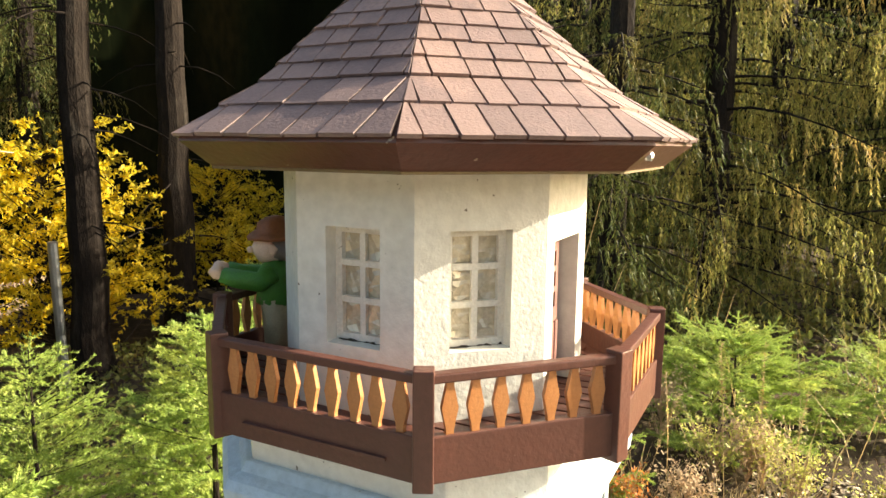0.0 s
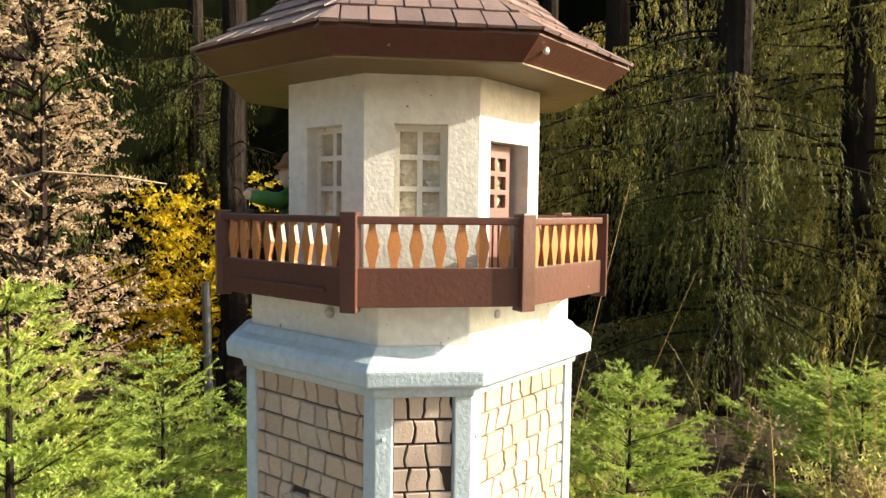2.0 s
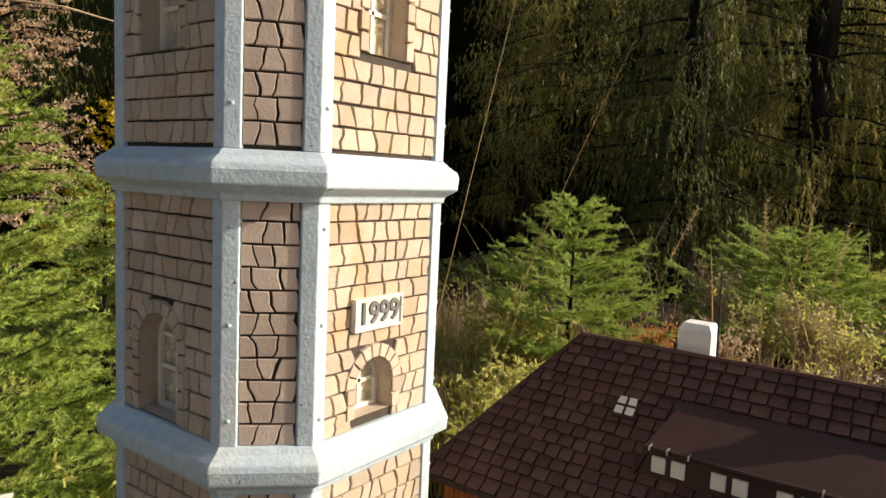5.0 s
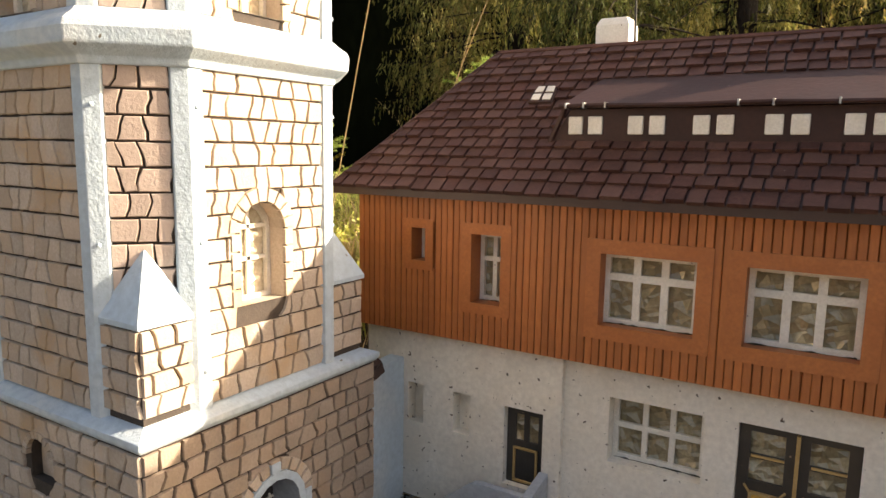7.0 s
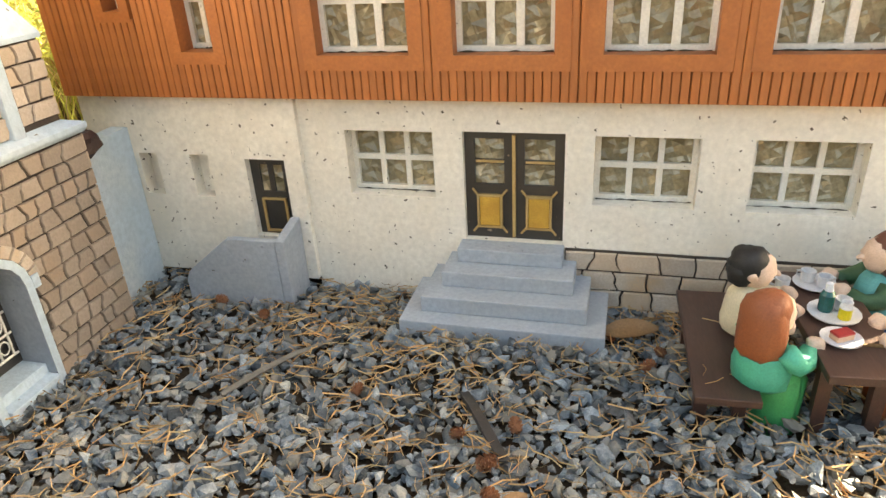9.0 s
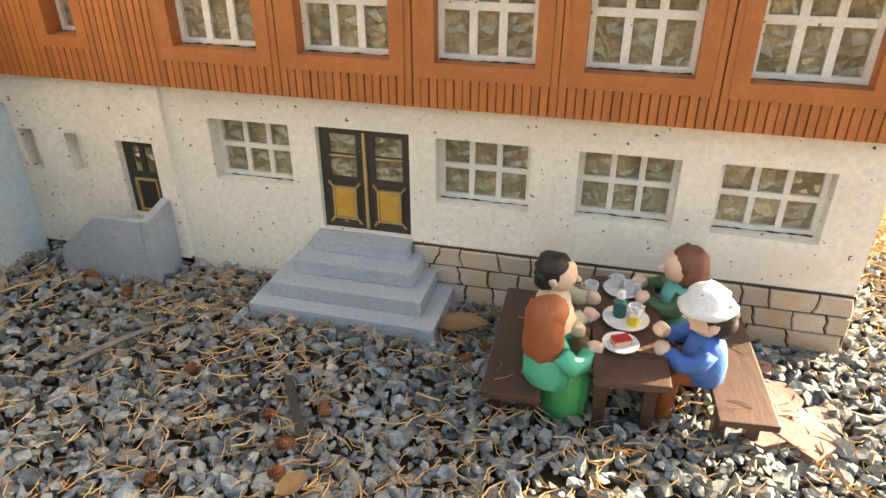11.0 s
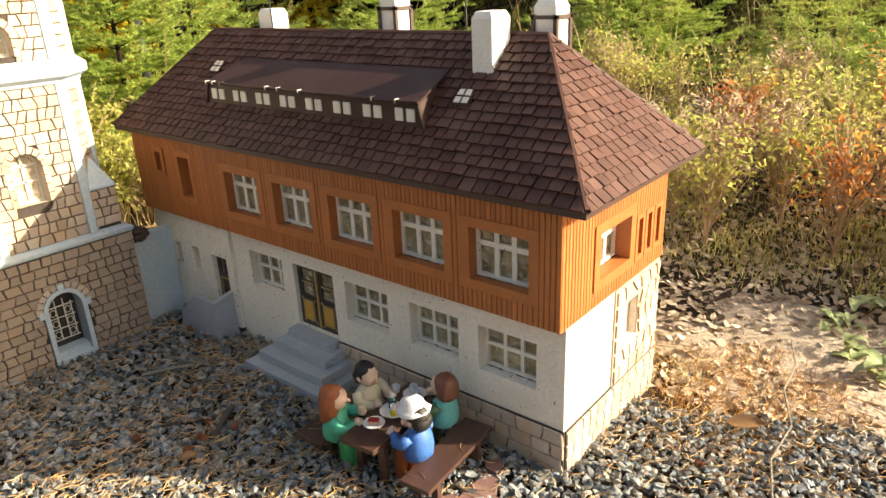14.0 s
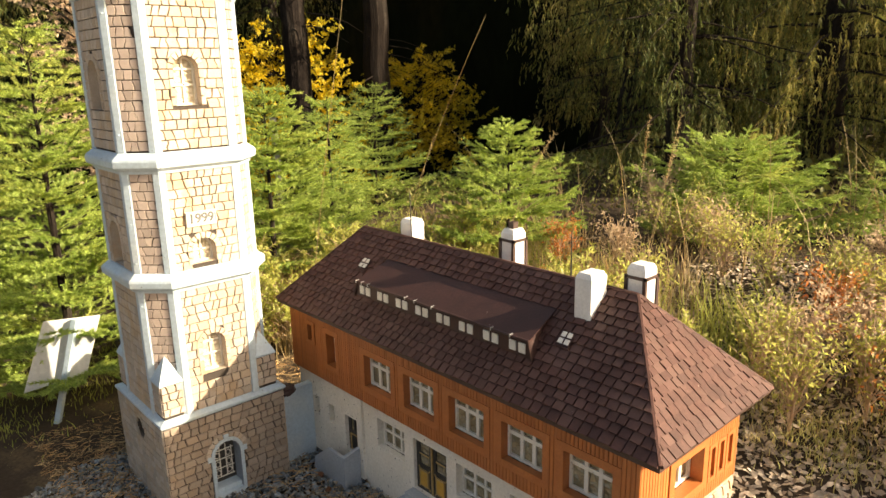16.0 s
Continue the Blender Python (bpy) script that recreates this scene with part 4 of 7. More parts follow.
front3 = lambda u, v, d: (u, d, v)
east3 = lambda u, v, d: (d, u, v)
for a, b in U_WIN:
    casing(a, b, *UZ, 0.0195, front3, house, HYF - 0.002, HYF + 0.032)
    lattice("window", a, b, *UZ, HYF + 0.021, 3, (0.66,), house, FILM, bar=0.010)
casing(*SLITS[0], 0.0145, front3, house, HYF - 0.0015, HYF + 0.032)
casing(*SLITS[1], 0.0165, front3, house, HYF - 0.0015, HYF + 0.032)
lattice("window", *SLITS[0], HYF + 0.029, 2, (0.6,), house, FILM, bar=0.005, edge=0.005)
lattice("window", *SLITS[1], HYF + 0.029, 2, (0.62,), house, FILM, bar=0.007, edge=0.007)
mirror_e = lambda u, v, d: (2 * HX1 - d, u, v)
casing(*E_WIN, 0.0205, mirror_e, house, HX1 - 0.002, HX1 + 0.032)
lattice("window", *E_WIN, HX1 + 0.029, 3, (0.66,), house, FILM, bar=0.010, to3=mirror_e)
for r in E_SLITS:
    casing(*r, 0.010, mirror_e, house, HX1 - 0.0015, HX1 + 0.02)
    part("niche_back", Shape().box(HX1 - 0.022, HX1 - 0.017, r[0] - 0.003, r[1] + 0.003, r[2] - 0.003, r[3] + 0.003), GROOVE, house)

# vertical boards, cut round the casings
def board_mesh(w, h):
    sh = Shape()
    e = 0.0008
    sh.rings([[(-w / 2, 0, 0), (w / 2, 0, 0), (w / 2, 0, h), (-w / 2, 0, h)],
              [(-w / 2, -0.0050, 0), (w / 2, -0.0050, 0), (w / 2, -0.0050, h), (-w / 2, -0.0050, h)],
              [(-w / 2 + e, -0.006, e * 0.3), (w / 2 - e, -0.006, e * 0.3), (w / 2 - e, -0.006, h - e), (-w / 2 + e, -0.006, h - e)]])
    me = bpy.data.meshes.new("board")
    me.from_pydata(sh.v, [], sh.f)
    me.materials.append(ORANGE)
    return me


boards = {}
rb = random.Random(5)


def board_run(u0, u1, blocks, parent, place):
    pitch = 0.0108
    n = round((u1 - u0) / pitch)
    for i in range(n):
        u = u0 + (i + 0.5) * (u1 - u0) / n
        spans, z = [], Z_UP - 0.001
        for a, b, c, d in sorted(blocks, key=lambda r: r[2]):
            if a - 0.003 < u < b + 0.003:
                spans.append((z, c))
                z = d
        spans.append((z, Z_EAVE + 0.004))
        for za, zb in spans:
            if zb - za < 0.006:
                continue
            key = round(zb - za, 4)
            if key not in boards:
                boards[key] = board_mesh((u1 - u0) / n - 0.0011, key)
            piece("board", boards[key], parent, place(u + rb.uniform(-0.0004, 0.0004), za))


blocks_f = [(a - 0.014, b + 0.014, UZ[0] - 0.014, UZ[1] + 0.014) for a, b in U_WIN] + [(-0.506, -0.460, 0.410, 0.482), (-0.399, -0.325, 0.353, 0.482)]
blocks_e = [(E_WIN[0] - 0.016, E_WIN[1] + 0.016, E_WIN[2] - 0.016, E_WIN[3] + 0.016)] + [(r[0] - 0.007, r[1] + 0.007, r[2] - 0.007, r[3] + 0.007) for r in E_SLITS]

# ---- hipped roof ----
EZ, RZ, RY = 0.535, 0.763, 0.196
EX0, EX1, EY0, EY1 = -0.637, 0.785, -0.050, 0.432
RX0, RX1 = -0.462, 0.570
sh = Shape()
e = [(EX0, EY0, EZ), (EX1, EY0, EZ), (EX1, EY1, EZ), (EX0, EY1, EZ), (RX0, RY, RZ), (RX1, RY, RZ)]
lo = [(x, y, z - 0.014) for x, y, z in e[:4]]
sh.add(e + lo, [(0, 1, 5, 4), (1, 2, 5), (2, 3, 4, 5), (3, 0, 4), (0, 6, 7, 1), (1, 7, 8, 2), (2, 8, 9, 3), (3, 9, 6, 0), (6, 9, 8, 7)])
roof = part("roof", sh, ROOF_DARK, house, "hipped roof of dark brown shingles", 0.0)


slopes = [((EX0, EY0, EZ), (EX1, EY0, EZ), (RX0, RY, RZ), (RX1, RY, RZ)),
          ((EX1, EY0, EZ), (EX1, EY1, EZ), (RX1, RY, RZ), (RX1, RY, RZ)),
          ((EX1, EY1, EZ), (EX0, EY1, EZ), (RX1, RY, RZ), (RX0, RY, RZ)),
          ((EX0, EY1, EZ), (EX0, EY0, EZ), (RX0, RY, RZ), (RX0, RY, RZ))]
house_shingles = [w for k, f4 in enumerate(slopes) for w in [(k, *x) for x in shingles(f4, 15, 0.0265, 0.0068, 11 + k, gap=0.0034)]]

# ridge and hip caps
for k, (p, q) in enumerate((((RX0, RY, RZ), (RX1, RY, RZ)), ((EX1, EY0, EZ), (RX1, RY, RZ)), ((EX1, EY1, EZ), (RX1, RY, RZ)), ((EX0, EY0, EZ), (RX0, RY, RZ)), ((EX0, EY1, EZ), (RX0, RY, RZ)))):
    p, q = Vector(p), Vector(q)
    part("ridge_cap", Shape().tube([p.lerp(q, t) + Vector((0, 0, 0.001)) for t in (0, 0.25, 0.5, 0.75, 1)], [0.005, 0.0052, 0.005, 0.0053, 0.005], 6), ROOF, roof)

# ---- long shed dormer ----
DX0, DX1, DY = -0.288, 0.412, 0.026
zb = EZ + (DY - EY0) * (RZ - EZ) / (RY - EY0) - 0.002
zt, yb = zb + 0.050, 0.128
zbk = EZ + (yb - EY0) * (RZ - EZ) / (RY - EY0) + 0.002
sh = Shape()
sh.add([(DX0, DY, zb), (DX1, DY, zb), (DX1 - 0.012, DY, zt), (DX0 + 0.03, DY, zt), (DX0 + 0.055, yb, zbk - 0.004), (DX1 - 0.03, yb, zbk - 0.004), (DX0, DY + 0.06, zb), (DX1, DY + 0.06, zb)],
       [(0, 1, 2, 3), (1, 7, 5, 2), (0, 3, 4, 6), (3, 2, 5, 4), (6, 4, 5, 7), (0, 6, 7, 1)])
dormer = part("dormer", sh, DORMER_ROOF, house, "long low dormer with a row of white panes")
s = Shape()
s.prism([(DX0 + 0.018, DY - 0.010, zt + 0.001), (DX1 - 0.004, DY - 0.010, zt + 0.001), (DX1 - 0.016, yb + 0.004, zbk + 0.001), (DX0 + 0.04, yb + 0.004, zbk + 0.001)],
        [(DX0 + 0.018, DY - 0.010, zt + 0.0055), (DX1 - 0.004, DY - 0.010, zt + 0.0055), (DX1 - 0.016, yb + 0.004, zbk + 0.005), (DX0 + 0.04, yb + 0.004, zbk + 0.005)])
part("dormer_roof", s, DORMER_ROOF, dormer)
part("drip_edge", Shape().tube([(DX0 + 0.016 + (DX1 - DX0 - 0.02) * k / 12, DY - 0.011 + 0.0006 * math.sin(k * 2.1), zt + 0.004 + 0.0008 * math.sin(k * 1.7)) for k in range(13)], 0.0032, 6), DORMER_ROOF, dormer)
for s_ in (0, 1):
    sh = Shape()
    p, q = ((DX0, DY - 0.002, zb + 0.004), (DX0 + 0.024, DY - 0.004, zt + 0.006)) if s_ == 0 else ((DX1 - 0.002, DY - 0.002, zb + 0.004), (DX1 - 0.012, DY - 0.004, zt + 0.004))
    part("barge_strip", sh.tube([p, q], 0.004, 5), DORMER_ROOF, dormer)
for x in (-0.262, -0.236, -0.205, -0.035, 0.005, 0.075, 0.29, 0.352):
    part("clip", Shape().box(x, x + 0.0022, DY - 0.0155, DY - 0.002, zt + 0.0005, zt + 0.0086), STEEL, dormer, "bright metal clip on the drip edge")
np_ = 8
for k in range(np_):
    for j in (0, 1):
        x = DX0 + 0.052 + (DX1 - DX0 - 0.10) * k / (np_ - 1) + (j - 0.5) * 0.029 - 0.010
        part("pane", Shape().box(x, x + 0.021, DY - 0.003, DY + 0.004, zb + 0.015, zb + 0.040), WHITE, dormer, "white pane", 0.002)

# skylights with four white panes in an arched dark frame
def skylight(cx_, s_up, wd):
    place, limits, length, rise = slope_frame(*slopes[0])
    u0 = cx_ - EX0
    hh = wd * 1.05 / rise
    sh = Shape()
    ring = [(-wd / 2, 0), (wd / 2, 0), (wd / 2, 0.7), (wd * 0.3, 0.95), (0, 1.03), (-wd * 0.3, 0.95), (-wd / 2, 0.7)]
    sh.prism([place(s_up + hh * v, u0 + u, 0.0) for u, v in ring], [place(s_up + hh * v, u0 + u, 0.009) for u, v in ring])
    sk = part("skylight", sh, DORMER_ROOF, house, "small arched roof light with four white panes", 0.0012)
    for i in (0, 1):
        for j in (0, 1):
            a, b = (-0.40, -0.06) if i == 0 else (0.06, 0.40)
            c, d = (0.12, 0.44) if j == 0 else (0.56, 0.88)
            t = 0.12 if j else 0.0
            q = [(a * wd, c), (b * wd, c), (b * wd * (1 - t * (i == 1)), d), (a * wd * (1 - t * (i == 0)), d)]
            part("pane", Shape().prism([place(s_up + hh * v, u0 + u, 0.007) for u, v in q], [place(s_up + hh * v, u0 + u, 0.0105) for u, v in q]), WHITE, sk, "white pane")


skylight(-0.333, (0.088 - EY0) / (RY - EY0), 0.040)
skylight(0.464, (0.068 - EY0) / (RY - EY0), 0.038)

# ---- chimneys and rods ----
def chimney(x0, x1, y0, y1, z0, z1, bars):
    sh = Shape()
    cx_, cy_ = (x0 + x1) / 2, (y0 + y1) / 2
    c = 0.006
    rows = [[(x0, y0, z0), (x1, y0, z0), (x1, y1, z0), (x0, y1, z0)], [(x0, y0, z1 - 0.012), (x1, y0, z1 - 0.012), (x1, y1, z1 - 0.012), (x0, y1, z1 - 0.012)],
            [(x0 + c, y0 + c, z1), (x1 - c, y0 + c, z1), (x1 - c, y1 - c, z1), (x0 + c, y1 - c, z1)]]
    ch = part("chimney", sh.rings(rows), CHIM, house, "white painted chimney block", 0.002)
    if bars:
        g = 0.004
        for x in (x0, x1):
            for y in (y0, y1):
                part("corner_strip", Shape().box(x - g, x + g, y - g, y + g, z0 + 0.01, z1 - 0.026), ROOF_DARK, ch)
        sh = Shape()
        grid_wall(sh, [x0 - g, x0 + g, x1 - g, x1 + g], [y0 - g, y0 + g, y1 - g, y1 + g], lambda u, v: x0 + g < u < x1 - g and y0 + g < v < y1 - g, lambda u, v, d: (u, v, d), z1 - 0.034, z1 - 0.027)
        part("band", sh, ROOF_DARK, ch)
    return ch


chimney(0.450, 0.496, 0.124, 0.184, 0.670, 0.808, False)
chimney(-0.296, -0.240, 0.215, 0.265, 0.72, 0.813, False)
c2 = chimney(0.116, 0.162, 0.235, 0.285, 0.70, 0.840, True)
part("flue", Shape().box(0.130, 0.148, 0.25, 0.27, 0.835, 0.858), ROOF_DARK, c2)
chimney(0.520, 0.568, 0.225, 0.275, 0.70, 0.822, True)
part("lightning_rod", Shape().tube([(0.380, RY + 0.006, RZ - 0.01), (0.379, RY + 0.006, 0.88)], [0.0022, 0.0012], 6), ROD, house)
part("lightning_rod", Shape().tube([(-0.225, RY + 0.006, RZ - 0.01), (-0.229, RY + 0.006, 0.905)], [0.0022, 0.0012], 6), ROD, house)

# ---- steps, screen wall, plinth ----
steps = thing("entrance_steps", (0.066, -0.06, 0), "four blue-grey painted concrete steps up to the double door", "steps")
for x0, x1, y0, z0, z1 in ((-0.072, 0.203, -0.124, -0.02, 0.026), (-0.047, 0.178, -0.098, 0.0262, 0.050), (-0.024, 0.157, -0.066, 0.0502, 0.073), (-0.008, 0.139, -0.034, 0.0732, 0.094)):
    part("step", Shape().box(x0, x1, y0, -0.0005, z0, z1), CONCRETE, steps, bevel=0.0018)
screen = thing("screen_wall", (-0.34, -0.06, 0), "low grey concrete screen wall with a sloped end beside the side door", "wall")
prof = [(-0.432, -0.03), (-0.271, -0.03), (-0.271, 0.104), (-0.341, 0.104), (-0.352, 0.102), (-0.425, 0.044), (-0.432, 0.030)]
part("screen_front", Shape().prism([(x, -0.072, z) for x, z in prof], [(x, -0.060, z) for x, z in prof]), CONCRETE, screen, bevel=0.0018)
prof = [(-0.0722, -0.03), (-0.0108, -0.03), (-0.0108, 0.118), (-0.0722, 0.105)]
part("screen_return", Shape().prism([(-0.2705, y, z) for y, z in prof], [(-0.256, y, z) for y, z in prof]), CONCRETE, screen, bevel=0.0018)


# ---- ground: one sheet of forest soil, gravel, litter ----
SOIL = make_mat("needle_strewn_soil", (0.085, 0.06, 0.04), (0.05, 0.036, 0.025), 9, 0.95, 0.6, 60, c3=(0.17, 0.12, 0.07), bdist=0.01)
STONE = make_mat("grey_gravel", (0.265, 0.295, 0.308), (0.060, 0.084, 0.105), 70, 0.6, 0.5, 260, rnd="island", amt=0.75, c3=(0.35, 0.315, 0.25), rough2=0.85)
NEEDLE = make_mat("dry_brown_needle", (0.56, 0.37, 0.17), (0.40, 0.20, 0.075), 50, 0.7, 0.0, rnd="island", amt=0.5, c3=(0.50, 0.40, 0.22))
CONE = make_mat("red_brown_cone", (0.34, 0.13, 0.055), (0.22, 0.08, 0.035), 90, 0.75, 0.4, 400, c3=(0.30, 0.16, 0.09))
LEAF_TAN = make_mat("tan_fallen_leaf", (0.34, 0.20, 0.095), (0.26, 0.145, 0.065), 40, 0.6, 0.3, 150, leaf=0.3)
STICK = make_mat("grey_brown_twig", (0.25, 0.225, 0.19), (0.17, 0.15, 0.125), 60, 0.85, 0.5, 200)


def ground_z(x, y):
    """Flat round the models, rising a little in soft waves farther off."""
    r = max(0.0, math.hypot(x - 0.2, y + 0.2) - 1.6)
    t = min(1.0, max(0.0, (y - 0.75 - 0.25 * min(x, 0)) / 2.2))
    fall = min(1.0, max(0.0, (-x - 2.6) / 5.0))
    return -0.012 - 1.5 * fall * fall * (3 - 2 * fall) + 0.24 * t * t * (3 - 2 * t) + min(r, 4.0) * 0.02 * noise.noise(Vector((x * 0.7, y * 0.7, 0.3)))


s = Shape()
lines = [-60, -30, -15, -8] + [-5 + 0.25 * i for i in range(41)] + [8, 15, 30, 60]
nl = len(lines)
s.add([(x, y, ground_z(x, y)) for y in lines for x in lines], [(j * nl + i, j * nl + i + 1, (j + 1) * nl + i + 1, (j + 1) * nl + i) for j in range(nl - 1) for i in range(nl - 1)])
tagged(link("ground", s, SOIL, smooth=True), "brown forest soil strewn with needles and dry grass", "ground", kind="structure")


def from_arrays(name, verts, faces, material, label="", category="", kind="stuff", smooth=False):
    """One mesh from arrays of vertices and of equal-sized faces."""
    me = bpy.data.meshes.new(name)
    verts, faces = np.asarray(verts, np.float32), np.asarray(faces, np.int32)
    me.vertices.add(len(verts))
    me.vertices.foreach_set("co", verts.ravel())
    k = faces.shape[1]
    me.loops.add(faces.size)
    me.loops.foreach_set("vertex_index", faces.ravel())
    me.polygons.add(len(faces))
    me.polygons.foreach_set("loop_start", np.arange(0, faces.size, k, dtype=np.int32))
    me.polygons.foreach_set("loop_total", np.full(len(faces), k, np.int32))
    me.update(calc_edges=True)
    me.materials.append(material)
    if smooth:
        me.shade_smooth()
    else:
        me.shade_flat()
    return tagged(new(name, me), label, category, kind=kind)


def scatter(base_v, base_f, pos, rot, scl):
    """Copies of a small shape: rotation matrices (n,3,3), scales (n,3), places (n,3)."""
    base_v, base_f = np.asarray(base_v, float), np.asarray(base_f, int)
    v = np.einsum("nij,nkj->nki", rot, base_v[None] * scl[:, None, :]) + pos[:, None, :]
    f = base_f[None] + (np.arange(len(pos)) * len(base_v))[:, None, None]
    return v.reshape(-1, 3), f.reshape(-1, base_f.shape[1])


def euler_rot(a, b, c):
    ca, sa, cb, sb, cc, sc = np.cos(a), np.sin(a), np.cos(b), np.sin(b), np.cos(c), np.sin(c)
    o = np.zeros_like(a)
    i = np.ones_like(a)
    rx = np.array([[i, o, o], [o, ca, -sa], [o, sa, ca]]).transpose(2, 0, 1)
    ry = np.array([[cb, o, sb], [o, i, o], [-sb, o, cb]]).transpose(2, 0, 1)
    rz = np.array([[cc, -sc, o], [sc, cc, o], [o, o, i]]).transpose(2, 0, 1)
    return rz @ ry @ rx


rg = np.random.default_rng(7)
bmi = bmesh.new()
bmesh.ops.create_icosphere(bmi, subdivisions=1, radius=1.0)
ICO_V = np.array([v.co[:] for v in bmi.verts])
ICO_F = np.array([[v.index for v in f.verts] for f in bmi.faces])
bmi.free()


def inside_models(x, y, pad=0.0):
    a = (x > WX0 - pad) & (x < WX1 + pad) & (y > -0.002 - pad) & (y < WYB + pad)
    b = (np.abs(x - CX) < BH + pad) & (np.abs(y - CY) < BH + pad)
    c = (x > -0.07 - pad) & (x < 0.20 + pad) & (y > -0.122 - pad) & (y < 0.01)
    d = (x > -0.43 - pad) & (x < -0.26 + pad) & (y > -0.072 - pad) & (y < 0.0) & ((y < -0.058 + pad) | (x > -0.272 - pad))
    return a | b | c | d


def in_gravel(x, y):
    e = 0.10 * np.sin(x * 5.1 + 1.0) + 0.06 * np.sin(y * 9.0 + x * 3.0)
    front_ = (x > -1.02 + e) & (x < 1.75 + e) & (y > -1.9) & (y < 0.10 + e * 0.3) & (x - 0.9 * y > -1.3)
    side = (x > 0.70) & (x < 1.42 + e - 0.4 * np.maximum(y, 0)) & (y > -0.2) & (y < 0.40 + e * 0.6)
    return front_ | side


def heaped(x, y):
    """How much higher the gravel lies round the steps and the benches."""
    return 0.012 * np.exp(-((x - 0.065) / 0.20) ** 2 - ((y + 0.15) / 0.055) ** 2) + 0.010 * np.exp(-((x - 0.38) / 0.14) ** 2 - ((y + 0.22) / 0.10) ** 2)


def rows_of(step, x0, x1, y0, y1, jit):
    gx, gy = np.meshgrid(np.arange(x0, x1, step), np.arange(y0, y1, step))
    x, y = gx.ravel() + rg.uniform(-jit, jit, gx.size) * step, gy.ravel() + rg.uniform(-jit, jit, gx.size) * step
    return x, y


verts, faces, off = [], [], 0
x, y = rows_of(0.0096, -1.4, 1.8, -0.95, 0.45, 0.75)
keep = in_gravel(x, y) & (y > -0.74 - 0.21 * (x < 0.0)) & ~inside_models(x, y, 0.001) & (rg.random(len(x)) < np.where(x < 0.15, 0.93, 0.98))
x, y = x[keep], y[keep]
n = len(x)
size = 0.0048 + 0.0078 * rg.random(n) ** 2.2
pick = rg.integers(0, 14, n)
for k in range(14):
    m_ = pick == k
    # angular crushed stone: push each corner in or out, flatten one axis
    bv = ICO_V * rg.uniform(0.42, 1.35, (len(ICO_V), 1))
    c = int(m_.sum())
    scl = size[m_][:, None] * np.stack([rg.uniform(0.9, 1.5, c), rg.uniform(0.75, 1.15, c), rg.uniform(0.45, 0.85, c)], 1)
    rot = euler_rot(rg.normal(0, 0.45, c), rg.normal(0, 0.45, c), rg.uniform(0, 6.283, c))
    pos = np.stack([x[m_], y[m_], -0.008 + rg.uniform(0.0, 0.013, c) + heaped(x[m_], y[m_])], 1)
    v, f = scatter(bv, ICO_F, pos, rot, scl)
    verts.append(v)
    faces.append(f + off)
    off += len(v)
from_arrays("gravel", np.concatenate(verts), np.concatenate(faces), STONE, "grey crushed stone gravel spread round the models", "gravel")

# fallen needles: thin bent three-sided slivers
def slivers(name, x, y, z, length, width, material, label, tilt=0.12, bend=0.16):
    c = len(x)
    t = np.linspace(-0.5, 0.5, 3)
    base = []
    for i, u in enumerate(t):
        w = 0.5 if i == 1 else 0.25
        h = -bend * (4 * u * u)
        base += [(u, h - w * width / 0.04 * 0.9, 0.0), (u, h + w * width / 0.04 * 0.9, 0.0), (u, h, width / 0.04 * 0.8)]
    quads = []
    for i in range(2):
        a, b = i * 3, i * 3 + 3
        quads += [(a, a + 1, b + 1, b), (a + 1, a + 2, b + 2, b + 1), (a + 2, a, b, b + 2)]
    rot = euler_rot(rg.normal(0, 0.3, c), rg.normal(0, tilt, c), rg.uniform(0, 6.283, c))
    scl = np.repeat(length[:, None], 3, 1) * np.stack([np.ones(c), rg.choice([-1, 1], c) * rg.uniform(0.3, 1.3, c), np.ones(c)], 1)
    v, f = scatter(base, quads, np.stack([x, y, z], 1), rot, scl)
    return from_arrays(name, v, f, material, label, "needles")


c = 38000
x, y = rg.uniform(-1.3, 1.75, c), rg.uniform(-0.74, 0.6, c)
dens = np.array([0.5 + 0.5 * noise.noise(Vector((a * 3.0, b * 3.0, 1.7))) for a, b in zip(x, y)])
keep = (rg.random(c) < np.maximum(dens, 0.3) * np.where(x < 0.35, 1.1, 0.9)) & ~inside_models(x, y, 0.004)
x, y = x[keep], y[keep]
slivers("fallen_needles", x, y, 0.0055 + rg.uniform(0, 0.005, len(x)) + heaped(x, y), rg.uniform(0.012, 0.036, len(x)), 0.0025, NEEDLE, "brown and orange dry conifer needles on the gravel")


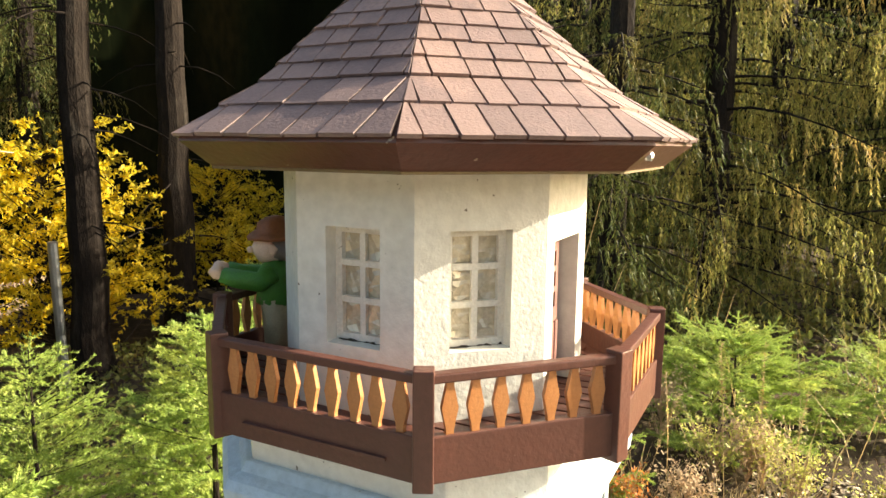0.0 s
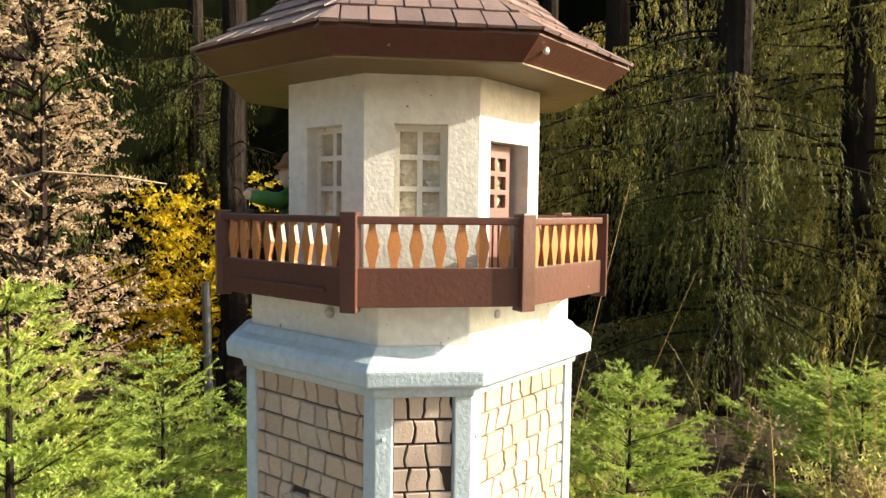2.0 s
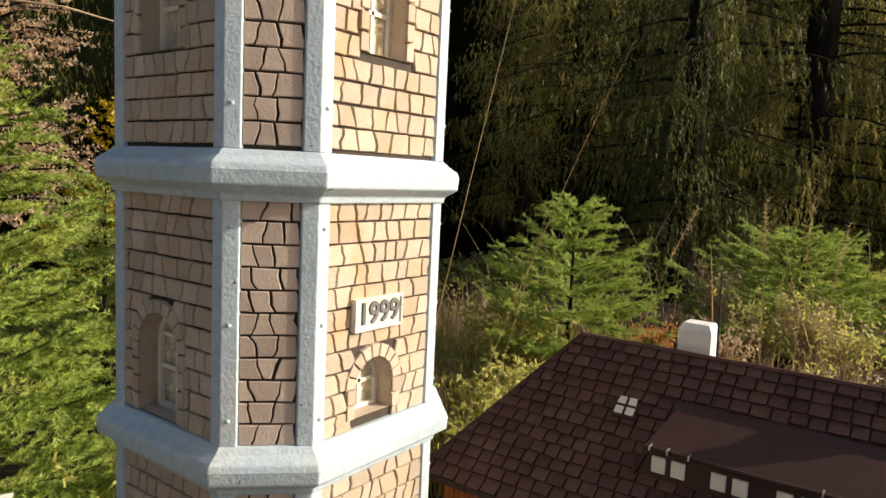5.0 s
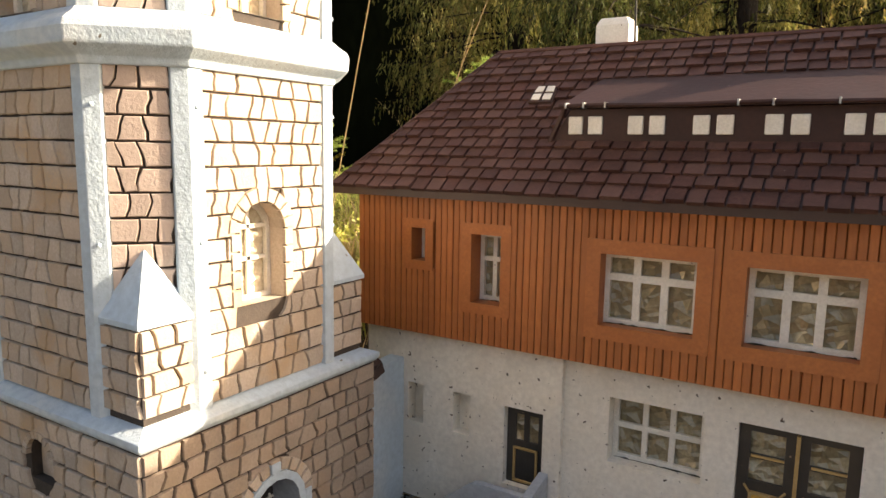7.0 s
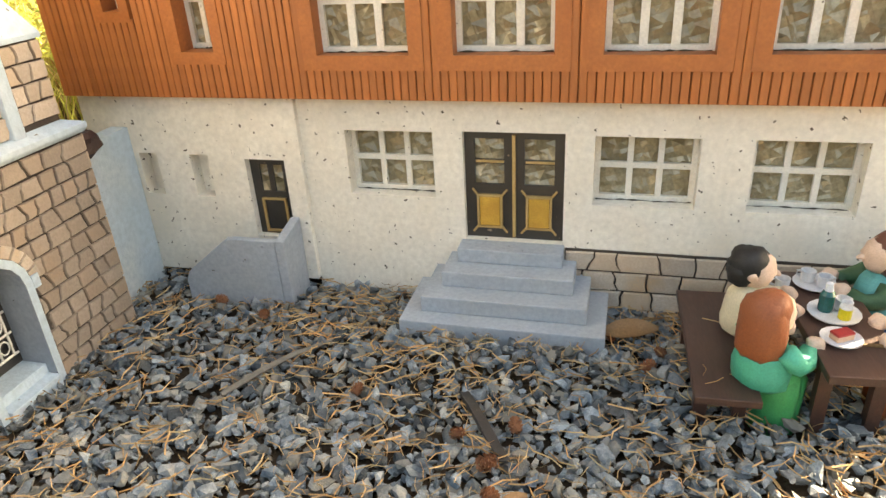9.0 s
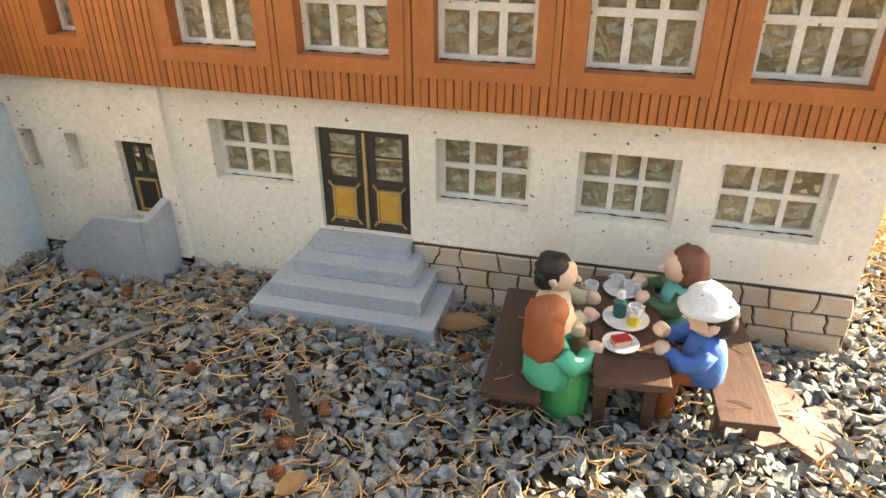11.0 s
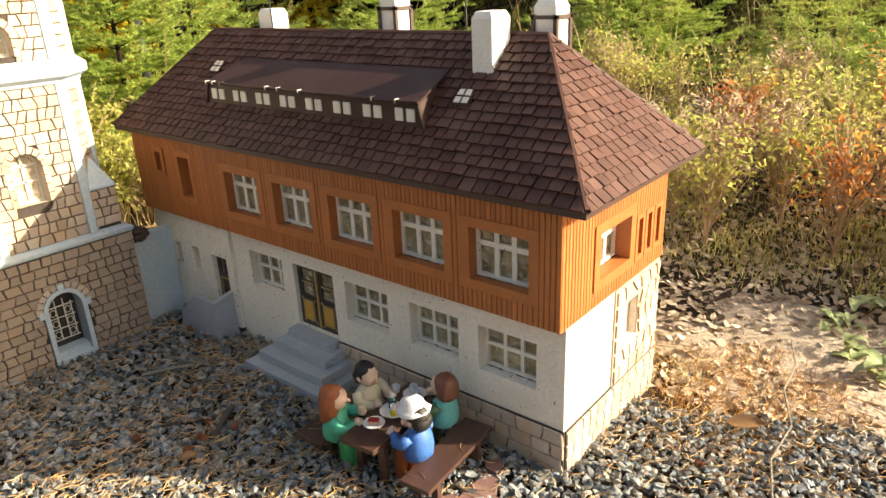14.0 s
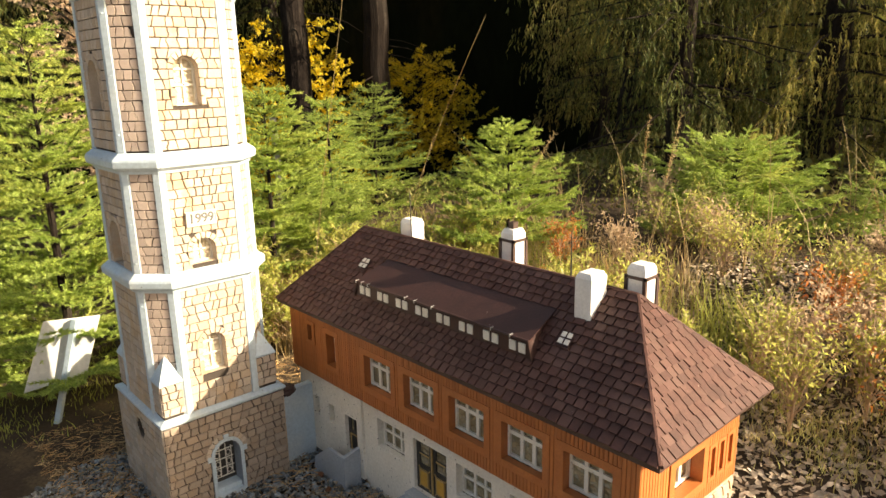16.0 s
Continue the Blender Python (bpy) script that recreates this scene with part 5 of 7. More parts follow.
# ---- cones, leaves, twigs ----
def cone_thing(loc, size_, turn, seed):
    rs = random.Random(seed)
    sh = Shape()
    for r in range(7):
        t = (r + 0.5) / 7
        rad = math.sin(math.pi * (0.15 + 0.8 * t)) ** 0.8 * 0.36
        for k in range(7):
            a = 6.283 * (k + 0.5 * (r % 2)) / 7 + rs.uniform(-0.1, 0.1)
            p = Vector((rad * math.cos(a), rad * math.sin(a), t * 1.1 - 0.5))
            o = Vector((math.cos(a), math.sin(a), 0.25))
            q = Vector((-math.sin(a), math.cos(a), 0))
            tip = p + o * 0.16
            sh.add([p - q * 0.13, p + q * 0.13, tip + q * 0.09 + Vector((0, 0, 0.04)), tip - q * 0.09 + Vector((0, 0, 0.04)), p + Vector((0, 0, -0.10))], [(0, 1, 2, 3), (4, 1, 0), (4, 2, 1), (4, 3, 2), (4, 0, 3)])
    sh.blob(Matrix.Diagonal((0.33, 0.33, 0.5, 1)), 0.1, 8, 6)
    ob = link("pine_cone", sh, CONE)
    ob.matrix_basis = Matrix.Translation(loc) @ Matrix.Rotation(turn, 4, "Z") @ Matrix.Rotation(1.25, 4, "Y") @ Matrix.Scale(size_, 4)
    return tagged(ob, "small red-brown opened cone lying on gravel", "cone", "cones on the gravel")


for k, (x, y, sz) in enumerate(((0.052, -0.311, 0.022), (0.114, -0.288, 0.024), (0.095, -0.350, 0.030), (0.104, -0.392, 0.026), (-0.084, -0.258, 0.021), (-0.363, -0.092, 0.024), (-0.280, -0.118, 0.022), (0.255, -0.154, 0.026),
                                (0.272, -0.118, 0.020), (-0.02, -0.43, 0.022), (1.02, -0.12, 0.022), (0.21, -0.095, 0.016), (0.93, 0.16, 0.02))):
    cone_thing((x, y, 0.005 + sz * 0.24), sz * 0.68, k * 1.9, k)


def leaf_thing(loc, L, W, turn, tilt, material, label, cup=0.25, name="fallen_leaf"):
    sh, n = Shape(), 9
    top, bot = [], []
    for i in range(n):
        u = i / (n - 1)
        w = W * math.sin(math.pi * min(1, u * 0.97 + 0.02)) ** 0.75 * 0.5 * (1 - 0.25 * u)
        for k in (-1, -0.5, 0, 0.5, 1):
            z = cup * W * (k * k) * 0.5 + 0.12 * L * math.sin(2.2 * u) * (1 + 0.3 * k)
            top.append(((u - 0.5) * L, k * w, z))
    bot = [(a, b, c_ - 0.0006) for a, b, c_ in top]
    m_ = n * 5
    f = [(i * 5 + k, i * 5 + k + 1, (i + 1) * 5 + k + 1, (i + 1) * 5 + k) for i in range(n - 1) for k in range(4)]
    sh.add(top + bot, f + [tuple(m_ + q for q in reversed(t)) for t in f])
    sh.tube([(-0.5 * L, 0, 0), (-0.62 * L, 0.01 * L, -0.02 * L)], 0.0007, 4)
    ob = link(name, sh, material, smooth=True)
    ob.matrix_basis = Matrix.Translation(loc) @ Matrix.Rotation(turn, 4, "Z") @ Matrix.Rotation(tilt, 4, "X")
    return tagged(ob, label, "leaf", "fallen leaves")


for x, y, L, W, turn, tilt in ((0.232, -0.088, 0.075, 0.036, 0.15, 0.15), (0.129, -0.405, 0.038, 0.026, 0.9, 0.1), (0.96, 0.32, 0.07, 0.04, 0.4, 0.1)):
    leaf_thing((x, y, 0.012), L, W, turn, tilt, LEAF_TAN, "curled tan dead leaf lying on the gravel")


def twig_thing(pts, r, label, material=None):
    return tagged(link("twig", Shape().tube(pts, r, 6), material or STICK), label, "twig")


twig_thing([(-0.245, -0.298, 0.010), (-0.215, -0.246, 0.013), (-0.19, -0.205, 0.012), (-0.155, -0.165, 0.010)], [0.0035, 0.004, 0.0036, 0.0022], "grey-brown dead twig lying on the gravel")
tagged(link("rubber_strap", Shape().rings([[Vector((0.045 + 0.066 * t - 0.006, -0.243 - 0.10 * t, 0.007)), Vector((0.045 + 0.066 * t + 0.006, -0.240 - 0.10 * t, 0.007)), Vector((0.045 + 0.066 * t + 0.006, -0.240 - 0.10 * t, 0.013 + 0.003 * math.sin(5 * t))), Vector((0.045 + 0.066 * t - 0.006, -0.243 - 0.10 * t, 0.013 + 0.003 * math.sin(5 * t)))] for t in (0, 0.25, 0.5, 0.75, 1)]), BLACK, bevel=0.001), "flat black strip half buried in gravel", "strip")
rs = random.Random(4)
for k, (fx, fy, fr) in enumerate(((0.640, -0.120, 0.034), (0.655, -0.185, 0.036), (0.612, -0.195, 0.026), (0.622, -0.070, 0.020), (0.690, -0.140, 0.022))):
    ring = [(fx + fr * math.cos(a) * w_, fy + fr * math.sin(a) * w_) for a, w_ in [(1.2566 * i + rs.uniform(-0.4, 0.4) + k, rs.uniform(0.75, 1.35)) for i in range(5)]]
    top_z = [0.006 + rs.uniform(0, 0.005) for _ in ring]
    tagged(link("flat_stone", Shape().prism([(x, y, -0.012) for x, y in ring], [(x, y, z) for (x, y), z in zip(ring, top_z)]), FLAG, bevel=0.0015), "flat reddish stone sunk in gravel by the bench", "stone", "flat stones by the bench")


# bare trodden dirt beside the lodge, thinning out into the soil
# pale crushed stone on the open side of the models, out of view
# unseen sheet, added as a reflector to warm the shaded walls
BOUNCE_GROUND = make_mat("pale_bounce_ground", (0.40, 0.36, 0.30), (0.30, 0.27, 0.225), 40, 0.9, 0.8, 110, c3=(0.44, 0.37, 0.27), bdist=0.008)
tr_ = Shape()
xs_, ys_ = [-9 + 0.5 * i for i in range(41)], [-9.05 + 0.25 * i for i in range(32)]
tr_.add([(x, y, ground_z(x, y) + 0.005 + 0.004 * noise.noise(Vector((x * 9, y * 9, 1.0)))) for y in ys_ for x in xs_], [(j * 41 + i, j * 41 + i + 1, (j + 1) * 41 + i + 1, (j + 1) * 41 + i) for j in range(31) for i in range(40)])
tagged(link("track", tr_, BOUNCE_GROUND, smooth=True), "unseen pale crushed stone ground added to bounce sunlight", "track", kind="structure")

DIRT = make_mat("pale_sandy_dirt", (0.47, 0.40, 0.32), (0.37, 0.30, 0.23), 14, 0.95, 0.7, 90, c3=(0.33, 0.24, 0.15), bdist=0.006)
def dirt_patch(cx_, cy_, rx, ry, label):
    sh = Shape()
    nr, na_ = 14, 48
    rows = []
    for i in range(nr + 1):
        t = i / nr
        for k in range(na_):
            a = 6.2832 * k / na_
            w = 1 + 0.22 * noise.noise(Vector((math.cos(a) * 1.7 + cx_, math.sin(a) * 1.7, 2.0)))
            x, y = cx_ + rx * t * w * math.cos(a), cy_ + ry * t * w * math.sin(a)
            rows.append((x, y, ground_z(x, y) + 0.016 * (1 - t ** 3) - 0.007 + 0.007 * noise.noise(Vector((x * 14, y * 14, 0.5)))))
    sh.add(rows, [(i * na_ + k, (i + 1) * na_ + k, (i + 1) * na_ + (k + 1) % na_, i * na_ + (k + 1) % na_) for i in range(nr) for k in range(na_)])
    return tagged(link("dirt_patch", sh, DIRT, smooth=True), label, "dirt", kind="structure")


dirt_patch(1.02, 0.70, 0.46, 0.36, "bare pale sandy dirt beside the lodge")
dirt_patch(1.40, 0.50, 0.24, 0.20, "pale dirt with litter at the gravel's edge")


# ---- forest edge ----
NEED_L = make_mat("fresh_spruce_needle", (0.47, 0.58, 0.15), (0.25, 0.37, 0.085), 7, 0.4, 0.0, rnd="island", amt=0.4, leaf=0.4, c3=(0.58, 0.60, 0.17))
# sunlit gold and shaded dark put into two colours of one spruce needle
NEED_SHADE = make_mat("shaded_spruce_needle", (0.13, 0.145, 0.042), (0.055, 0.078, 0.024), 2.5, 0.55, 0.0, rnd="island", amt=0.5, leaf=0.35, c3=(0.18, 0.125, 0.04))
NEED_LIT = make_mat("sunlit_hanging_needle", (0.43, 0.38, 0.105), (0.22, 0.235, 0.065), 2.0, 0.55, 0.0, rnd="island", amt=0.45, leaf=0.45, c3=(0.50, 0.33, 0.12))
BARK = make_mat("dark_spruce_bark", (0.030, 0.022, 0.017), (0.016, 0.012, 0.010), 14, 0.9, 0.8, 40, c3=(0.055, 0.045, 0.036), stretch=(1, 1, 0.35), bdist=0.02)
LEAF_Y = make_mat("yellow_autumn_leaf", (0.95, 0.76, 0.09), (0.86, 0.62, 0.05), 3, 0.5, 0.0, rnd="island", amt=0.3, leaf=0.6, c3=(0.62, 0.55, 0.07))
LEAF_B = make_mat("faded_tan_leaf", (0.72, 0.55, 0.39), (0.60, 0.44, 0.30), 4, 0.6, 0.0, rnd="island", amt=0.3, leaf=0.5, c3=(0.55, 0.42, 0.28))
LEAF_O = make_mat("orange_red_shrub_leaf", (0.62, 0.24, 0.07), (0.52, 0.16, 0.045), 6, 0.5, 0.0, rnd="island", amt=0.35, leaf=0.55, c3=(0.55, 0.32, 0.08))
LEAF_G = make_mat("green_shrub_leaf", (0.62, 0.60, 0.19), (0.46, 0.48, 0.13), 6, 0.5, 0.0, rnd="island", amt=0.35, leaf=0.6, c3=(0.30, 0.27, 0.06))
GRASS_D = make_mat("dry_straw_grass", (0.54, 0.43, 0.25), (0.44, 0.33, 0.18), 5, 0.6, 0.0, rnd="island", amt=0.35, leaf=0.5, c3=(0.40, 0.22, 0.08))
GRASS_O = make_mat("orange_brown_dry_grass", (0.60, 0.33, 0.11), (0.44, 0.22, 0.07), 8, 0.7, 0.0, rnd="island", amt=0.4, leaf=0.35, c3=(0.58, 0.44, 0.20))
GRASS_G = make_mat("olive_green_grass", (0.50, 0.50, 0.14), (0.38, 0.41, 0.10), 5, 0.6, 0.0, rnd="island", amt=0.35, leaf=0.5, c3=(0.32, 0.27, 0.09))
LEAF_W = make_mat("broad_weed_leaf", (0.42, 0.47, 0.27), (0.30, 0.37, 0.17), 25, 0.35, 0.3, 120, leaf=0.2, c3=(0.30, 0.32, 0.10))


for mt, level in ((BARK, 0.08), (NEED_SHADE, 0.12), (NEED_LIT, 0.15), (SOIL, 0.1), (NEED_L, 0.3), (LEAF_B, 0.15), (GRASS_D, 0.2), (GRASS_G, 0.2)):
    mt.node_tree.nodes["Principled BSDF"].inputs["Specular IOR Level"].default_value = level


def unit(v):
    return v / np.maximum(np.linalg.norm(v, axis=1, keepdims=True), 1e-9)


def needles_on(p0, p1, per_m, length, width, seed, droop=0.0, spread=0.9, pointed=False):
    """Narrow leaves round the given axes (n,3)-(n,3): four-cornered, or pointed needles."""
    r = np.random.default_rng(seed)
    L = np.linalg.norm(p1 - p0, axis=1)
    cnt = np.maximum(1, (L * per_m + r.random(len(L))).astype(int))
    k = np.repeat(np.arange(len(L)), cnt)
    t = r.random(len(k))[:, None]
    p = p0[k] * (1 - t) + p1[k] * t
    ax = unit(p1 - p0)[k]
    rad = r.normal(0, 1, (len(k), 3))
    rad = unit(rad - (rad * ax).sum(1, keepdims=True) * ax)
    d = unit(ax * 0.6 + rad * spread + np.array([0, 0, -droop]))
    ln_ = length * r.uniform(0.7, 1.2, (len(k), 1))
    side = unit(np.cross(d, r.normal(0, 1, (len(k), 3)))) * width
    tip = p + d * ln_
    if pointed:
        v = np.stack([p - side * 0.7, p + side * 0.7, tip], 1).reshape(-1, 3)
        return v, np.arange(len(v)).reshape(-1, 3)
    v = np.stack([p - side * 0.6, p + side * 0.6, tip + side * 0.35, tip - side * 0.35], 1).reshape(-1, 3)
    return v, np.arange(len(v)).reshape(-1, 4)


def crown_part(name, v, f, material, parent):
    ob = from_arrays(name, v, f, material, kind="")
    ob.parent = parent
    ob.matrix_parent_inverse = parent.matrix_basis.inverted()
    return ob


def young_spruce(loc, h, spread, seed, label, dens=300):
    """Whorls of upswept branches with side shoots, all set with needles."""
    rs = random.Random(seed)
    loc = Vector((loc[0], loc[1], ground_z(loc[0], loc[1])))
    tree = thing("young_spruce", loc, label, "spruce tree", "young spruces")
    wood, a0, a1 = Shape(), [], []
    wood.tube([loc + Vector((0, 0, -0.03)), loc + Vector((0.01, 0, h * 0.5)), loc + Vector((0, 0.01, h))], [0.013 * h + 0.004, 0.008 * h + 0.002, 0.002], 7)
    a0.append(loc + Vector((0, 0, h * 0.75)))
    a1.append(loc + Vector((0, 0.01, h * 1.02)))
    z = 0.05 * h
    while z < h * 0.97:
        f = z / h
        nb = rs.choice((5, 6, 6, 7))
        turn = rs.uniform(0, 6.28)
        for b in range(nb):
            az = turn + 6.283 * b / nb + rs.uniform(-0.25, 0.25)
            L = spread * (1.02 - f) ** 0.8 * rs.uniform(0.75, 1.1) + 0.03
            lift = 0.22 + 0.5 * f + rs.uniform(-0.08, 0.08)
            out, side = Vector((math.cos(az), math.sin(az), 0)), Vector((-math.sin(az), math.cos(az), 0))
            zz = z + rs.uniform(-0.02, 0.02) * h
            pts = [loc + Vector((0, 0, zz)) + out * (L * t) + Vector((0, 0, L * (lift * t - 0.28 * t * (1 - t) * (1 - f)))) for t in (0, 0.25, 0.5, 0.75, 1)]
            wood.tube(pts, [0.0030, 0.0024, 0.0018, 0.0012, 0.0006], 4)
            for i in range(4):
                a0.append(pts[i].lerp(pts[i + 1], 0.35 if i == 0 else 0))
                a1.append(pts[i + 1])
            nt = max(3, int(L / 0.072))
            for k in range(nt):
                t = 0.16 + 0.82 * (k + rs.random() * 0.6) / nt
                base_p = pts[min(3, int(t * 4))].lerp(pts[min(4, int(t * 4) + 1)], t * 4 - int(t * 4)) if t < 1 else pts[4]
                for sg in (-1, 1):
                    l2 = (0.46 * L * (1 - t) + 0.05) * rs.uniform(0.7, 1.15)
                    dr = (out * 0.75 + side * sg * rs.uniform(0.6, 0.95) + Vector((0, 0, rs.uniform(0.0, 0.28)))).normalized()
                    e_ = base_p + dr * l2 + Vector((0, 0, -0.02 * l2))
                    a0.append(base_p)
                    a1.append(e_)
                    if l2 > 0.11:
                        for q in (0.3, 0.55, 0.8):
                            bp = base_p.lerp(e_, q)
                            for s2 in (-1, 1):
                                d2 = (dr * 0.8 + side * s2 * 0.5 + out * 0.3 * s2 + Vector((0, 0, rs.uniform(-0.1, 0.15)))).normalized()
                                a0.append(bp)
                                a1.append(bp + d2 * l2 * 0.4)
        z += (0.075 + 0.065 * (1 - f)) * (0.75 + 0.25 * h)
    part("trunk", wood, BARK, tree)
    v, f = needles_on(np.array([p[:] for p in a0]), np.array([p[:] for p in a1]), dens, 0.0165, 0.0026, seed, -0.1, 0.62, True)
    crown_part("crown", v, f, NEED_L, tree)
    return tree


for k, (x, y, h, sp) in enumerate(((-1.86, -0.42, 1.46, 0.72), (-2.17, 0.76, 1.16, 0.66), (-1.25, 1.75, 0.80, 0.60), (-0.55, 3.05, 0.58, 0.85), (-2.55, -0.95, 1.50, 0.60),
                                   (-2.45, 1.35, 1.0, 0.55), (0.95, 2.75, 0.62, 0.55), (-3.1, 2.2, 1.0, 0.6), (-3.0, 0.6, 1.0, 0.6), (0.3, 3.6, 0.5, 0.6))):
    young_spruce((x, y), h, sp, 40 + k, ("bushy bright green young spruce behind the tower" if x < -1.5 else "low bright green young spruce behind the lodge"), 1000 if k < 4 else 460)


def old_spruce(loc, seed, reach, low, high, trunk_r, lit_tone, label, dens=58, limbs=5):
    """Tall trunk with drooping limbs that carry hanging shoots; the lower part is what stands in view."""
    rs = random.Random(seed)
    loc = Vector((loc[0], loc[1], ground_z(loc[0], loc[1])))
    tree = thing("old_spruce", loc, label, "spruce tree", "old spruces")
    wood = Shape().tube([loc + Vector((0, 0, -0.1)), loc + Vector((0.02, 0, 1.2)), loc + Vector((0, 0.03, 5)), loc + Vector((0, 0, 11))], [trunk_r * 1.25, trunk_r, trunk_r * 0.8, trunk_r * 0.3], 10)
    a0, a1 = [], []
    z = low
    while z < high:
        for b in range(limbs):
            az = rs.uniform(0, 6.283)
            L = reach * rs.uniform(0.55, 1.1) * (1 - 0.05 * z)
            out, side = Vector((math.cos(az), math.sin(az), 0)), Vector((-math.sin(az), math.cos(az), 0))
            zz = z + rs.uniform(-0.12, 0.12)
            sag = rs.uniform(0.25, 0.55)
            pts = [loc + Vector((0, 0, zz)) + out * (L * t) + Vector((0, 0, L * (0.10 * t - sag * t * t + 0.12 * t ** 4))) for t in (0, 0.2, 0.4, 0.6, 0.8, 1)]
            wood.tube(pts, [0.015, 0.012, 0.009, 0.006, 0.004, 0.002], 4)
            n_ = int(L / 0.05)
            for k in range(n_):
                t = 0.15 + 0.85 * (k + rs.random()) / n_
                i = min(4, int(t * 5))
                p = pts[i].lerp(pts[i + 1], t * 5 - i)
                sg = rs.choice((-1, 1))
                q = p + side * sg * rs.uniform(0.02, 0.28) * (1.1 - t) + Vector((0, 0, -rs.uniform(0, 0.05)))
                hang = rs.uniform(0.12, 0.55) * (1.15 - 0.5 * t)
                a0 += [p, q]
                a1 += [q, q + Vector((rs.uniform(-0.05, 0.05), rs.uniform(-0.05, 0.05), -hang)) + out * 0.06]
        z += 0.23
    part("trunk", wood, BARK, tree)
    v, f = needles_on(np.array([p[:] for p in a0]), np.array([p[:] for p in a1]), dens, 0.075 if dens < 60 else 0.048, 0.012 if dens < 60 else 0.0070, seed, 0.9, 0.75, True)
    crown_part("crown", v, f, NEED_LIT if lit_tone else NEED_SHADE, tree)
    return tree


for k, (x, y, reach, low, high, tr, lit_tone) in enumerate(((-1.0, 5.7, 2.1, 0.6, 4.0, 0.13, True), (0.85, 6.5, 1.9, 0.6, 4.2, 0.12, True), (-2.15, 6.0, 1.9, 0.9, 3.6, 0.14, False), (-1.5, 4.0, 1.1, 0.5, 2.4, 0.09, False),
                                                        (-3.6, 6.6, 1.8, 1.6, 4.0, 0.16, True), (-3.4, 9.5, 1.8, 1.2, 3.6, 0.17, False), (-10.8, 5.6, 1.8, 3.6, 6.2, 0.17, False), (-8.6, 2.0, 1.8, 2.4, 5.8, 0.18, False), (-7.2, -0.4, 1.9, 1.6, 5.4, 0.18, False),
                                                        (-6.4, 9.9, 1.7, 1.8, 5.6, 0.2, True),
                                                        # this row is added, mostly out of view, to shade the wood
                                                        # before it
                                                        (2.6, 8.4, 1.9, 0.3, 3.6, 0.16, False), (1.2, 9.4, 1.9, 0.3, 3.8, 0.17, False), (4.6, 9.4, 1.9, 0.3, 4.0, 0.16, False), (-0.6, 8.6, 1.9, 0.3, 3.4, 0.16, False), (-2.2, 9.0, 1.9, 0.4, 3.4, 0.16, False))):
    old_spruce((x, y), 70 + k, reach, low, high, tr, lit_tone, "tall spruce, hanging branches coloured as if sunlit golden-green" if lit_tone else "tall spruce at the forest edge, coloured as if in shade", 72 if k in (0, 1, 3) else 26)


def bare_trunk(loc, r, seed, label):
    rs = random.Random(seed)
    loc = Vector((loc[0], loc[1], ground_z(loc[0], loc[1])))
    tree = thing("bare_trunk", loc, label, "tree trunk")
    part("trunk", Shape().tube([loc + Vector((rs.uniform(-0.03, 0.03), rs.uniform(-0.03, 0.03), -0.1 + 0.7 * i)) for i in range(12)], [r * (1.2 if i == 0 else 1) * (1 - 0.035 * i) * rs.uniform(0.96, 1.04) for i in range(12)], 12), BARK, tree)
    for i in range(26):
        z, az, L = rs.uniform(0.7, 5), rs.uniform(0, 6.28), rs.uniform(0.4, 1.3)
        o = Vector((math.cos(az), math.sin(az), 0))
        pts = [loc + Vector((0, 0, z)) + o * (r * 0.8 + L * t) + Vector((rs.uniform(-0.05, 0.05), rs.uniform(-0.05, 0.05), -0.35 * L * t * t)) for t in (0, 0.33, 0.66, 1)]
        part("dead_branch", Shape().tube(pts, [0.013, 0.010, 0.007, 0.003], 4), BARK, tree)


bare_trunk((-8.81, 6.58), 0.27, 1, "dark bare spruce trunk with dead branch stubs")
bare_trunk((-8.2, 4.58), 0.23, 2, "lichen-flecked bare spruce trunk with dead branch stubs")
bare_trunk((-3.3, 7.6), 0.17, 3, "dark bare spruce trunk with dead branch stubs")
bare_trunk((1.6, 7.4), 0.17, 4, "dark bare spruce trunk with dead branch stubs")


